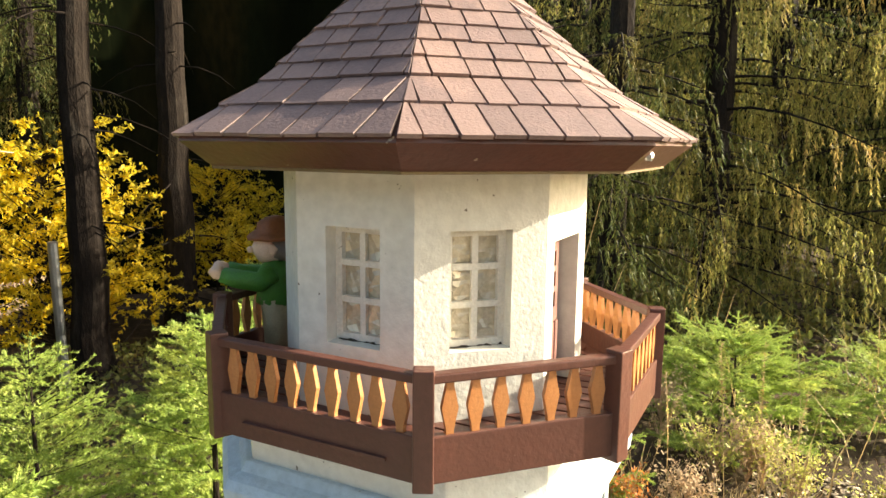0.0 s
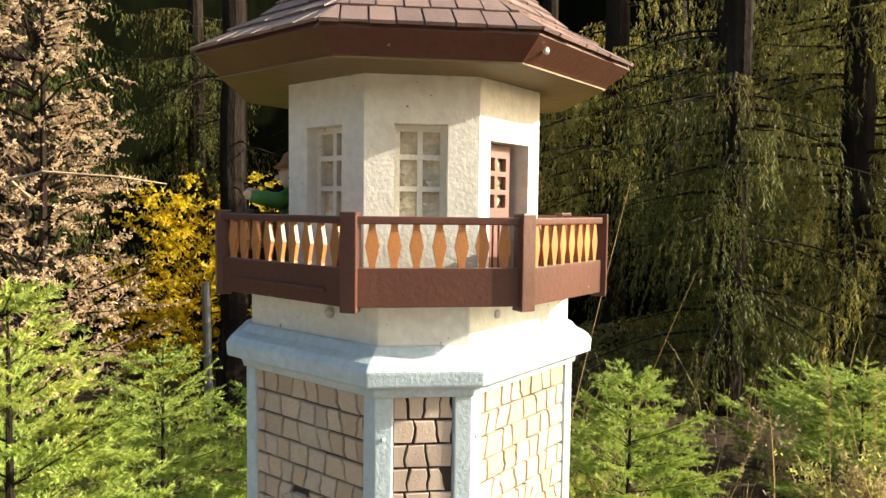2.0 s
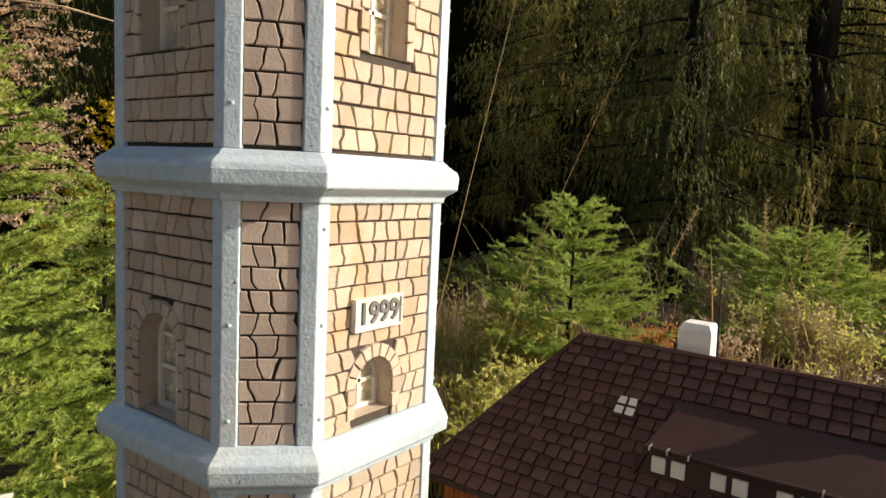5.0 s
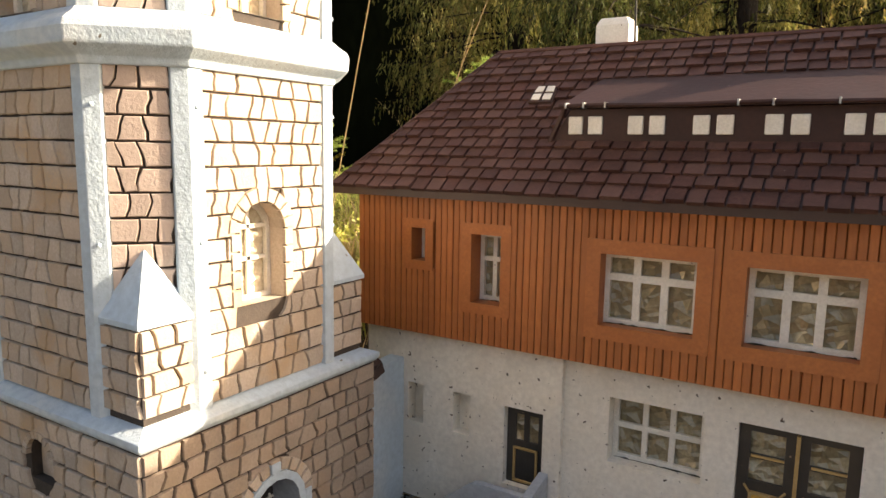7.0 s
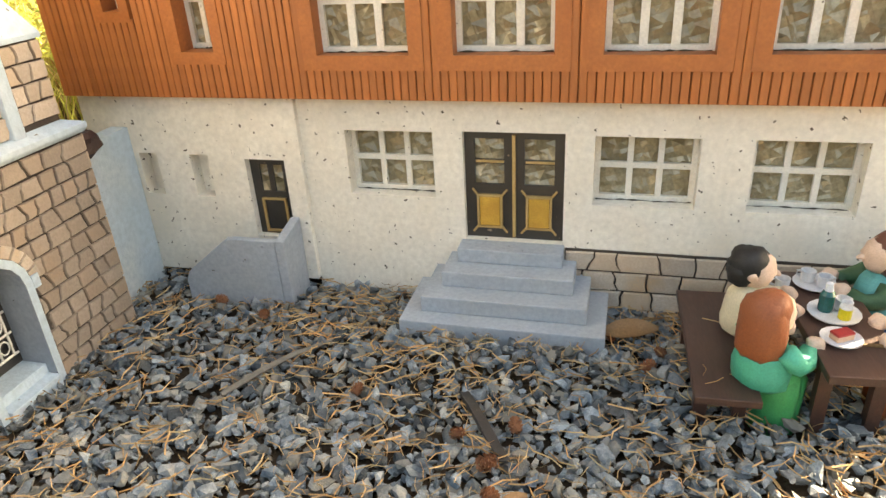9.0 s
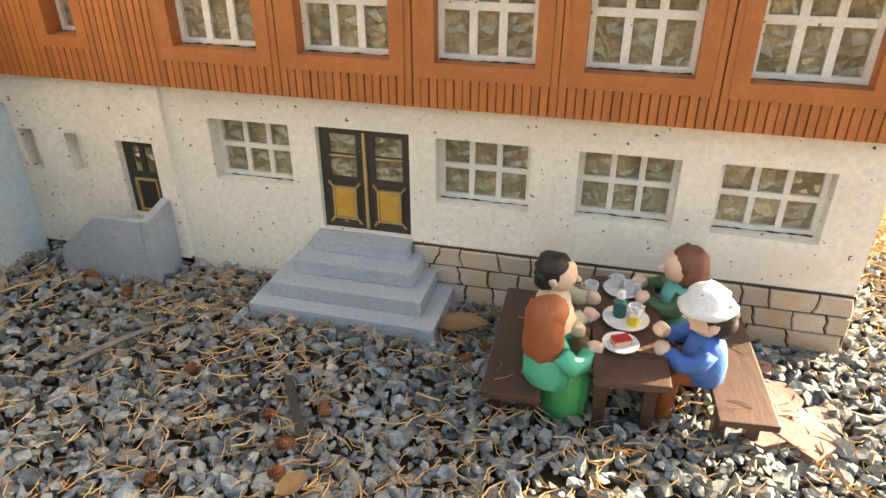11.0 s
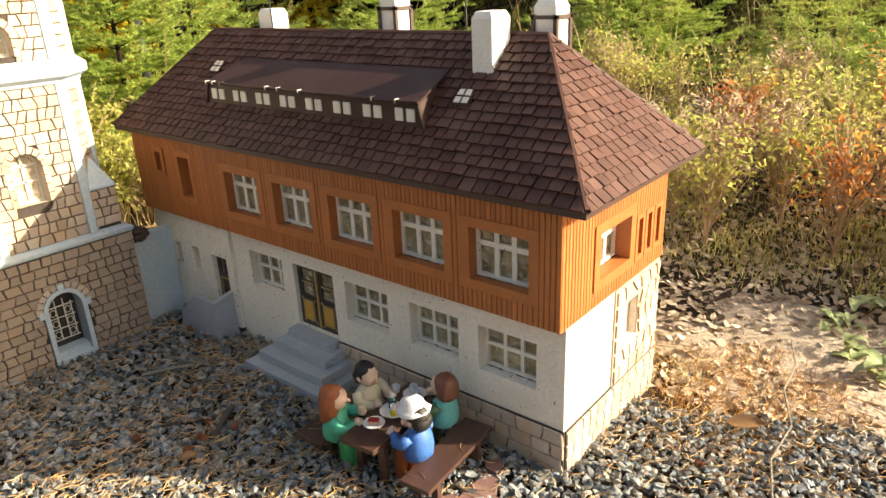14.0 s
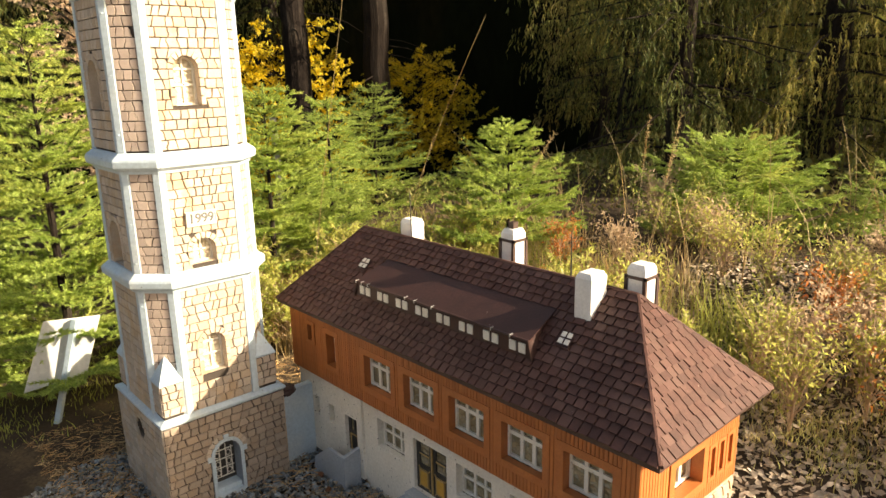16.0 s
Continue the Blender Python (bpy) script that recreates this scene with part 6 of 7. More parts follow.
def leafy(name, loc, h, r, n_br, n_leaf, size_, material, seed, label, category, z_from=0.25, stem_r=0.02, up=0.0, wood_mat=None):
    """Branching stems with loose leaves along their outer halves."""
    rs, r_ = random.Random(seed), np.random.default_rng(seed)
    loc = Vector((loc[0], loc[1], ground_z(loc[0], loc[1])))
    tree = thing(name, loc, label, category)
    wood, a0, a1 = Shape(), [], []
    wood.tube([loc + Vector((0, 0, -0.05)), loc + Vector((0.03 * h, 0, h * 0.5)), loc + Vector((0, 0.02 * h, h * 0.97))], [stem_r, stem_r * 0.6, stem_r * 0.15], 6)
    for b in range(n_br):
        t = rs.uniform(z_from, 0.95)
        az, L = rs.uniform(0, 6.28), r * (1.15 - t) ** 0.6 * rs.uniform(0.5, 1.1)
        o = Vector((math.cos(az), math.sin(az), 0))
        p = loc + Vector((0, 0, h * t))
        e_ = p + o * L * (1 - 0.5 * up) + Vector((0, 0, L * (rs.uniform(0.0, 0.7) + up)))
        m_ = p.lerp(e_, 0.5) + Vector((rs.uniform(-0.1, 0.1), rs.uniform(-0.1, 0.1), 0.1)) * L
        wood.tube([p, m_, e_], [stem_r * 0.3, stem_r * 0.2, stem_r * 0.08], 4)
        for k in range(5):
            s_ = p.lerp(e_, rs.uniform(0.3, 0.95))
            d_ = Vector((rs.uniform(-1, 1), rs.uniform(-1, 1), rs.uniform(-0.4, 0.7))).normalized()
            a0.append(s_)
            a1.append(s_ + d_ * L * rs.uniform(0.15, 0.4))
        a0.append(m_)
        a1.append(e_)
    part("stem", wood, wood_mat or BARK, tree)
    a0, a1 = np.array([p[:] for p in a0]), np.array([p[:] for p in a1])
    per = n_leaf / np.linalg.norm(a1 - a0, axis=1).sum()
    v, f = needles_on(a0, a1, per, size_, size_ * 0.36, seed, 0.15, 1.1)
    crown_part("leaves", v, f, material, tree)
    return tree


leafy("autumn_bush", (-9.6, 5.0), 3.2, 2.1, 140, 24000, 0.058, LEAF_Y, 5, "bush with bright yellow autumn leaves among the trunks", "bush", 0.03, 0.03)
leafy("autumn_bush", (-9.4, 7.9), 2.8, 1.8, 100, 14000, 0.055, LEAF_Y, 6, "bush with yellow-green autumn leaves under the spruces", "bush", 0.12, 0.03)
TWIG_PALE = make_mat("pale_bare_twig", (0.52, 0.38, 0.26), (0.42, 0.29, 0.19), 20, 0.8, 0.3, 100)
tan_tree = leafy("autumn_tree", (-4.75, 0.75), 3.9, 0.85, 170, 26000, 0.023, LEAF_B, 7, "slender tree with faded tan leaves", "tree", 0.2, 0.04)
shrubs = [(-1.5, 0.75), (-1.15, 1.15), (-1.7, 0.3), (-1.45, -0.05), (-0.75, 1.25), (-0.15, 1.15), (-1.9, -0.95), (-2.1, 0.6), (-0.95, 0.85), (-0.45, 0.85), (0.05, 0.95), (-1.35, 1.5), (-1.75, 1.0), (-0.5, 1.35), (-1.4, 0.4)]
part("bare_branch", Shape().tube([(-4.74, 0.75, 1.66), (-4.2, 0.42, 1.78), (-3.85, 0.45, 1.82), (-3.6, 0.72, 1.80), (-3.55, 0.95, 1.77)], [0.011, 0.009, 0.007, 0.005, 0.003], 5), TWIG_PALE, tan_tree, "long bare pale branch")
rsh = random.Random(31)
shrubs += [(0.25 + 1.5 * ((i * 0.618) % 1.0) + rsh.uniform(-0.06, 0.06), 1.14 + 1.3 * (i + rsh.random()) / 36) for i in range(36)] + [(-1.0 + 1.3 * rsh.random(), 1.5 + 1.2 * rsh.random()) for _ in range(9)]
TWIG = make_mat("reddish_shrub_twig", (0.56, 0.41, 0.28), (0.42, 0.28, 0.18), 30, 0.8, 0.3, 200)
for k, (x, y) in enumerate(shrubs):
    rs = random.Random(k)
    og = (1, 1, 2, 1, 2, 0, 1)[k % 7] if k > 14 else (0 if k == 4 else 1)
    if k > 14:
        leafy("shrub", (x, y), rs.uniform(0.17, 0.32), rs.uniform(0.20, 0.33), 70, 560, 0.018, (LEAF_O, LEAF_G, LEAF_B)[og], 200 + k, ("twiggy low shrub with orange-red autumn leaves", "twiggy low shrub with small green leaves", "twiggy low shrub with faded tan leaves")[og], "shrub", 0.02, 0.0065, 0.75, TWIG)
    else:
        leafy("shrub", (x, y), rs.uniform(0.26, 0.46), rs.uniform(0.24, 0.36), 44, 1700, 0.022, (LEAF_O, LEAF_G, LEAF_G)[min(og, 1)], 200 + k, ("low shrub with orange-red autumn leaves", "low straggling green shrub", "low straggling green shrub")[og], "shrub", 0.05, 0.007, 0.3, TWIG)


def blades(name, n, place, h0, h1, width, material, seed, label):
    """Bent grass blades in tufts."""
    r = np.random.default_rng(seed)
    x, y = place(r, n)
    keep = ~inside_models(x, y, 0.02)
    x, y = x[keep], y[keep]
    n = len(x)
    z = np.array([ground_z(a, b) for a, b in zip(x, y)]) - 0.01
    az, h = r.uniform(0, 6.283, n), r.uniform(h0, h1, n)
    lean = r.uniform(0.1, 0.9, n)
    d = np.stack([np.cos(az), np.sin(az)], 1)
    s_ = np.stack([-np.sin(az), np.cos(az)], 1) * width
    rows = []
    for t, w in ((0, 1.0), (0.45, 0.85), (0.8, 0.5), (1.0, 0.12)):
        c = np.stack([x + d[:, 0] * h * lean * t * t, y + d[:, 1] * h * lean * t * t, z + h * t * (1 - 0.25 * lean * t)], 1)
        for sg in (-1, 1):
            q = c.copy()
            q[:, :2] += sg * s_ * w
            rows.append(q)
    v = np.stack(rows, 1).reshape(-1, 3)
    b = np.arange(n)[:, None] * 8
    f = np.concatenate([b + np.array([[0, 1, 3, 2]]), b + np.array([[2, 3, 5, 4]]), b + np.array([[4, 5, 7, 6]])])
    return from_arrays(name, v, f, material, label, "grass")


def tufted(cx_, cy_, sx, sy, tufts, tight):
    def fn(r, n):
        tx, ty = cx_ + sx * r.uniform(-1, 1, tufts), cy_ + sy * r.uniform(-1, 1, tufts)
        k = r.integers(0, tufts, n)
        return tx[k] + r.normal(0, tight, n), ty[k] + r.normal(0, tight, n)
    return fn


blades("dry_grass", 4500, tufted(-1.0, 1.45, 0.9, 0.6, 150, 0.08), 0.10, 0.38, 0.0022, GRASS_D, 1, "dry straw-coloured grass behind the lodge")
blades("green_grass", 6000, tufted(-0.9, 1.2, 1.2, 0.6, 110, 0.08), 0.10, 0.32, 0.0026, GRASS_G, 2, "olive green grass and moss behind the lodge")
blades("dry_grass", 2600, tufted(-1.75, 0.55, 0.4, 0.45, 60, 0.07), 0.10, 0.32, 0.0024, GRASS_D, 3, "dry straw-coloured grass behind the tower")
blades("low_grass", 5200, tufted(0.90, 0.48, 0.17, 0.22, 60, 0.04), 0.010, 0.038, 0.0013, GRASS_O, 4, "short orange-brown dry grass beside the lodge")
blades("low_grass", 3000, tufted(1.2, 1.40, 0.8, 0.3, 70, 0.07), 0.015, 0.06, 0.002, GRASS_D, 5, "short green grass beside the gravel")
blades("low_grass", 2500, tufted(-1.75, -0.45, 0.35, 0.6, 80, 0.08), 0.012, 0.06, 0.002, GRASS_G, 6, "short mossy grass beside the tower base")
blades("tall_grass", 150, tufted(0.4, 3.0, 3.0, 0.9, 60, 0.12), 0.3, 0.8, 0.003, GRASS_D, 8, "tall dry grass under the forest edge")

MOSS = make_mat("yellow_green_moss", (0.66, 0.62, 0.25), (0.52, 0.50, 0.18), 8, 0.7, 0.0, rnd="island", amt=0.35, leaf=0.5, c3=(0.58, 0.45, 0.24))
blades("mossy_grass", 9000, tufted(0.95, 1.30, 0.8, 0.27, 130, 0.06), 0.012, 0.055, 0.002, MOSS, 9, "yellow-green mossy grass round the shrubs")

# long seed stalks
def stalk(base, tip, sag, head, label):
    base, tip = Vector((base[0], base[1], ground_z(base[0], base[1]))), Vector(tip)
    ob = thing("grass_stalk", base, label, "grass")
    pts = []
    for i in range(8):
        t = i / 7
        p = base.lerp(tip, t)
        p.z += sag * t * (1 - t) * 4 * (tip.z - base.z)
        pts.append(p)
    part("stem", Shape().tube(pts, [0.0017 - 0.0011 * i / 7 for i in range(8)], 5), GRASS_D, ob)
    if head:
        a0 = np.array([pts[5].lerp(pts[7], k / 10)[:] for k in range(10)])
        a1 = np.array([pts[5].lerp(pts[7], (k + 1) / 10)[:] for k in range(10)])
        v, f = needles_on(a0, a1, 420, 0.016, 0.0018, int(head * 10), 0.2, 0.9)
        crown_part("seed_head", v, f, GRASS_D, ob)


stalk((-1.12, 0.62), (-0.76, 1.08, 1.48), 0.05, 0, "long pale grass stalk leaning behind the tower")
stalk((-0.98, 0.22), (-0.66, 0.34, 1.72), 0.03, 0, "pale dry stalk rising behind the gallery")
stalk((-1.02, 0.62), (-0.93, 0.92, 0.98), 0.02, 0, "thin pale grass stalk behind the tower")
stalk((-0.80, 1.05), (-0.62, 1.38, 0.98), 0.12, 1, "dry grass stalk with a nodding seed head")
stalk((-0.45, 1.75), (-0.55, 2.05, 1.02), 0.03, 1, "dry grass stalk with a feathery seed head")
stalk((-0.35, 1.70), (-0.38, 2.05, 1.03), 0.03, 2, "dry grass stalk with a feathery seed head")
stalk((-0.30, 1.55), (-0.22, 1.75, 0.95), 0.03, 1, "dry grass stalk with a feathery seed head")
stalk((0.55, 1.9), (0.75, 2.3, 0.95), 0.05, 0, "thin bare twig among the shrubs")

# broad-leaved weeds and leaf litter beside the gravel
rs = random.Random(21)
for k in range(18):
    x, y = rs.uniform(0.98, 1.35), rs.uniform(0.60, 1.06)
    plant = thing("broadleaf_weed", (x, y, ground_z(x, y)), "broad-leaved pale green weed at the gravel's edge", "weed", "weeds by the gravel")
    for q in range(rs.randint(3, 5)):
        az, L = rs.uniform(0, 6.28), rs.uniform(0.025, 0.06)
        o, sd = Vector((math.cos(az), math.sin(az), 0)), Vector((-math.sin(az), math.cos(az), 0))
        b0 = Vector((x, y, ground_z(x, y) + rs.uniform(0, 0.05)))
        rows = []
        for t in (0, 0.15, 0.35, 0.6, 0.85, 1.0):
            w = L * 0.26 * math.sin(math.pi * (0.06 + 0.9 * t)) ** 0.8
            c_ = b0 + o * (L * t) + Vector((0, 0, L * (0.9 * t - 0.75 * t * t)))
            rows.append([c_ - sd * w + Vector((0, 0, w * 0.4)), c_, c_ + sd * w + Vector((0, 0, w * 0.4))])
        sh = Shape()
        flat_ = [p for r in rows for p in r]
        fs = [(i * 3 + j, i * 3 + j + 1, i * 3 + j + 4, i * 3 + j + 3) for i in range(5) for j in (0, 1)]
        sh.add(flat_ + [p - Vector((0, 0, 0.0007)) for p in flat_], fs + [tuple(18 + i for i in reversed(f)) for f in fs])
        part("leaf", sh, LEAF_W, plant, smooth=True)
LITTER = make_mat("grey_tan_litter", (0.56, 0.46, 0.35), (0.43, 0.34, 0.25), 9, 0.8, 0.0, rnd="island", amt=0.45, c3=(0.34, 0.24, 0.15))
c = 15000
x, y = rg.uniform(-0.4, 2.0, c), rg.uniform(0.36, 2.7, c)
keep = ~inside_models(x, y, 0.01) & ~(in_gravel(x, y) & (rg.random(c) < 0.75))
x, y = x[keep], y[keep]
zz = np.array([ground_z(a, b) for a, b in zip(x, y)]) + 0.006
LV = np.array([(-0.5, 0, 0), (-0.15, -0.27, 0.08), (0.2, -0.22, 0.05), (0.5, 0, 0.1), (0.2, 0.22, 0.05), (-0.15, 0.27, 0.08)])
v, f = scatter(LV, [(0, 1, 4, 5), (1, 2, 3, 4)], np.stack([x, y, zz], 1), euler_rot(rg.normal(0, 0.4, len(x)), rg.normal(0, 0.4, len(x)), rg.uniform(0, 6.28, len(x))), np.repeat(rg.uniform(0.015, 0.04, len(x))[:, None], 3, 1))
from_arrays("leaf_litter", v, f, LITTER, "dead tan leaf litter beside the gravel", "leaf litter")
twig_thing([(0.95, 0.70, 0.03), (0.985, 0.60, 0.022), (0.99, 0.48, 0.024), (1.035, 0.36, 0.02), (1.03, 0.24, 0.014), (1.065, 0.12, 0.015), (1.05, 0.02, 0.012)], [0.0012, 0.002, 0.0021, 0.002, 0.0018, 0.0015, 0.001], "long grey-brown fallen branch at the gravel's edge")

# white sheet sign on a leaning post, metal pole
post_b, post_t = Vector((-1.398, -0.615, -0.03)), Vector((-1.372, -0.500, 0.385))
sg = thing("info_sign", post_b, "back of a white sheet sign on a leaning pale post", "sign")
part("sign_post", Shape().tube([post_b, post_t], 0.014, 4), TRIM_PAINT, sg, bevel=0.001)
ax_, up_ = Vector((0.20, 0.98, -0.04)).normalized(), Vector((0.06, 0.30, 0.95)).normalized()
nn = ax_.cross(up_).normalized()
c0 = Vector((-1.402, -0.537, 0.275))
pl = [c0 + ax_ * u + up_ * v_ for u, v_ in ((-0.112, -0.160), (0.092, -0.122), (0.095, 0.112), (-0.097, 0.116))]
part("sign_sheet", Shape().prism([p for p in pl], [p - nn * 0.006 for p in pl]), SIGN, sg, bevel=0.001)
PX, PY = -7.86, 3.91
pole = thing("metal_pole", (PX, PY, ground_z(PX, PY)), "plain galvanised metal pole between the trees", "pole")
part("pole_tube", Shape().tube([(PX - 0.06, PY + 0.08, ground_z(PX, PY) - 0.1), (PX, PY, 0.68)], 0.055, 10), STEEL, pole)

# low undergrowth of bilberry and moss out to the forest
r_ = np.random.default_rng(77)
c = 46000
x, y = r_.uniform(-9, 4, c), r_.uniform(-2.5, 8, c)
keep = (np.hypot(x - 0.1, y + 0.3) > 2.0) & ((y > 0.9) | (x < -1.7))
x, y = x[keep], y[keep]
far_ = np.clip((np.hypot(x, y) - 1.5) / 4, 0.25, 1.0)
hump = np.array([0.5 + 0.5 * noise.noise(Vector((a * 1.3, b * 1.3, 4.0))) for a, b in zip(x, y)])
zz = np.array([ground_z(a, b) for a, b in zip(x, y)]) + r_.random(len(x)) ** 0.7 * (0.08 + 0.30 * hump)
v, f = scatter(LV, [(0, 1, 4, 5), (1, 2, 3, 4)], np.stack([x, y, zz], 1), euler_rot(r_.normal(0, 0.7, len(x)), r_.normal(0, 0.7, len(x)), r_.uniform(0, 6.28, len(x))), np.repeat((r_.uniform(0.05, 0.10, len(x)) * far_)[:, None], 3, 1))
from_arrays("undergrowth", v, f, make_mat("olive_undergrowth_leaf", (0.24, 0.24, 0.06), (0.14, 0.16, 0.04), 1.2, 0.6, 0.0, rnd="island", amt=0.4, leaf=0.4, c3=(0.25, 0.16, 0.05)), "low olive and brown undergrowth below the trees", "undergrowth")

# plain backdrop sheet; the far wood's deep shade is painted near-black
FAR = make_mat("far_wood_shade", (0.007, 0.009, 0.004), (0.003, 0.004, 0.002), 0.9, 1.0, 0.0, c3=(0.016, 0.012, 0.005), stretch=(1, 1, 0.35))
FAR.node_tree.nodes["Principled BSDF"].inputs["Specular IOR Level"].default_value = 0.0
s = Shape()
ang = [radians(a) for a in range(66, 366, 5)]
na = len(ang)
# unseen stretches are kept low so sun and sky light pass over
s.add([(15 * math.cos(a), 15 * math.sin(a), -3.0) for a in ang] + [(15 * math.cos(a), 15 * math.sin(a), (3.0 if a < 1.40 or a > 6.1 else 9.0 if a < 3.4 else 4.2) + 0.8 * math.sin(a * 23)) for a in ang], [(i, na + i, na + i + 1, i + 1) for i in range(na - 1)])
tagged(link("backdrop", s, FAR), "distant wood, its deep shade painted near-black on a sheet", "backdrop", kind="structure")


# ---- picnic set and painted figurines ----
SKIN = make_mat("painted_skin", (0.74, 0.54, 0.42), (0.68, 0.47, 0.35), 60, 0.6, 0.4, 160)
TOY = {}
for key, c in (("green", (0.03, 0.36, 0.12)), ("mint", (0.04, 0.42, 0.28)), ("blue", (0.028, 0.135, 0.43)), ("teal", (0.09, 0.40, 0.40)), ("cream", (0.72, 0.64, 0.46)), ("red_hair", (0.30, 0.085, 0.03)), ("brown_hair", (0.17, 0.06, 0.035)),
               ("black_hair", (0.015, 0.014, 0.014)), ("hat", (0.72, 0.74, 0.76)), ("rust", (0.26, 0.07, 0.02)), ("olive", (0.05, 0.13, 0.06)), ("jacket", (0.05, 0.20, 0.02)), ("beige", (0.40, 0.33, 0.20)), ("grey_hair", (0.22, 0.19, 0.17)), ("hat_brown", (0.27, 0.085, 0.025)), ("light_blue", (0.25, 0.45, 0.68))):
    TOY[key] = make_mat("painted_" + key, c, tuple(v * 0.85 for v in c), 50, 0.6, 0.5, 140, c3=tuple(min(1, v * 1.15 + 0.01) for v in c), specks=(90, 0.76, (0.1, 0.08, 0.06)))


class Doll:
    """A carved figurine: rounded shapes of several paints in one mesh."""

    def __init__(self):
        self.s, self.mats, self.idx = Shape(), [], []

    def put(self, paint, fn):
        k = len(self.s.f)
        fn(self.s)
        if paint not in self.mats:
            self.mats.append(paint)
        self.idx += [self.mats.index(paint)] * (len(self.s.f) - k)
        return self

    def done(self, m, label):
        # hand-carved unevenness
        for i, v in enumerate(self.s.v):
            p = Vector(v)
            self.s.v[i] = p + Vector((noise.noise(p * 120), noise.noise(p * 120 + Vector((7, 0, 0))), noise.noise(p * 90 + Vector((0, 9, 0))))) * 0.0028
        ob = link("figurine", self.s, self.mats, smooth=True)
        ob.data.polygons.foreach_set("material_index", self.idx[:len(ob.data.polygons)])
        ob.matrix_basis = m
        return tagged(ob, label, "figurine")


def ball(x, y, z, rx, ry, rz, bump=0.05, seed=1, tilt=0.0):
    return lambda s_: s_.blob(Matrix.Translation((x, y, z)) @ Matrix.Rotation(tilt, 4, "Y") @ Matrix.Diagonal((rx, ry, rz, 1)), bump, 14, 10, seed)


def limb(pts, r):
    return lambda s_: s_.tube(pts, r, 8)


def sitter(top, hair, leg, m, label, hat=None, long_hair=False, sleeve=None, dress=False, bob=0.034):
    """Seated figurine facing +x; the seat is at z = 0."""
    d = Doll()
    d.put(top, lambda s_: s_.lathe([(0.020, -0.004), (0.029, 0.004), (0.030, 0.018), (0.027, 0.034), (0.024, 0.046), (0.014, 0.058), (0.008, 0.062)], 14, Matrix.Diagonal((0.88, 1.05, 1, 1))))
    for sy in (-1, 1):
        d.put(leg, limb([(0.004, sy * 0.012, 0.008), (0.026, sy * 0.013, 0.007), (0.036, sy * 0.013, -0.004), (0.036, sy * 0.013, -0.045), (0.036, sy * 0.013, -0.082)], [0.014, 0.014, 0.014, 0.012, 0.011]))
        d.put(sleeve or top, limb([(0.0, sy * 0.026, 0.050), (0.010, sy * 0.034, 0.036), (0.026, sy * 0.030, 0.030), (0.040, sy * 0.020, 0.036)], [0.011, 0.0115, 0.010, 0.009]))
        d.put(SKIN, ball(0.048, sy * 0.019, 0.039, 0.010, 0.009, 0.010, 0.12, 3))
    if dress:
        d.put(leg, lambda s_: s_.lathe([(0.020, -0.080), (0.027, -0.055), (0.029, -0.02), (0.028, 0.006), (0.02, 0.012)], 12, Matrix.Translation((0.024, 0, 0)) @ Matrix.Diagonal((0.8, 1, 1, 1))))
    d.put(SKIN, ball(0.006, 0, 0.079, 0.0205, 0.0195, 0.0225, 0.03, 5))
    d.put(SKIN, ball(0.027, 0, 0.076, 0.005, 0.0035, 0.004, 0, 6))
    if not long_hair:
        for sy in (-1, 1):
            d.put(SKIN, ball(0.0, sy * 0.020, 0.078, 0.005, 0.003, 0.007, 0, 7))
    d.put(hair, ball(-0.003, 0, 0.087, 0.0225, 0.0225, 0.020, 0.10, 8, -0.25))
    d.put(hair, ball(-0.010, 0, 0.076, 0.0165, 0.0215, 0.019, 0.10, 9))
    if long_hair:
        d.put(hair, lambda s_: s_.lathe([(0.020, bob), (0.025, bob + 0.006), (0.0262, max(0.055, bob + 0.008)), (0.0255, 0.07), (0.0245, 0.085), (0.019, 0.097), (0.010, 0.104)], 22, Matrix.Translation((-0.008, 0, 0)) @ Matrix.Diagonal((0.78, 1.0, 1, 1))))
    if hat:
        d.put(hat, lambda s_: s_.lathe([(0.0305, 0.090), (0.032, 0.093), (0.027, 0.097), (0.0235, 0.101), (0.021, 0.111), (0.012, 0.117), (0.002, 0.118)], 14, Matrix.Translation((0.001, 0, 0)) @ Matrix.Rotation(0.08, 4, "Y")))
    return d.done(m, label)


GT = radians(5)
SEAT = 0.064
sitter(TOY["cream"], TOY["black_hair"], TOY["beige"], Matrix.Translation((0.358, -0.128, SEAT)) @ Matrix.Rotation(GT - 0.1, 4, "Z"), "seated painted figurine in cream with black hair", sleeve=TOY["cream"])
sitter(TOY["mint"], TOY["red_hair"], TOY["green"], Matrix.Translation((0.364, -0.222, SEAT - 0.004)) @ Matrix.Rotation(GT + 0.55, 4, "Z") @ Matrix.Scale(1.02, 4), "seated painted figurine in green with long red hair", long_hair=True, dress=True)
sitter(TOY["blue"], TOY["black_hair"], TOY["rust"], Matrix.Translation((0.535, -0.178, SEAT)) @ Matrix.Rotation(math.pi + GT - 0.1, 4, "Z"), "seated painted figurine in blue with a white hat", hat=TOY["hat"])
sitter(TOY["teal"], TOY["brown_hair"], TOY["olive"], Matrix.Translation((0.511, -0.072, SEAT)) @ Matrix.Rotation(math.pi + GT, 4, "Z"), "seated painted figurine in teal with brown hair", long_hair=True, sleeve=TOY["olive"], bob=0.058)

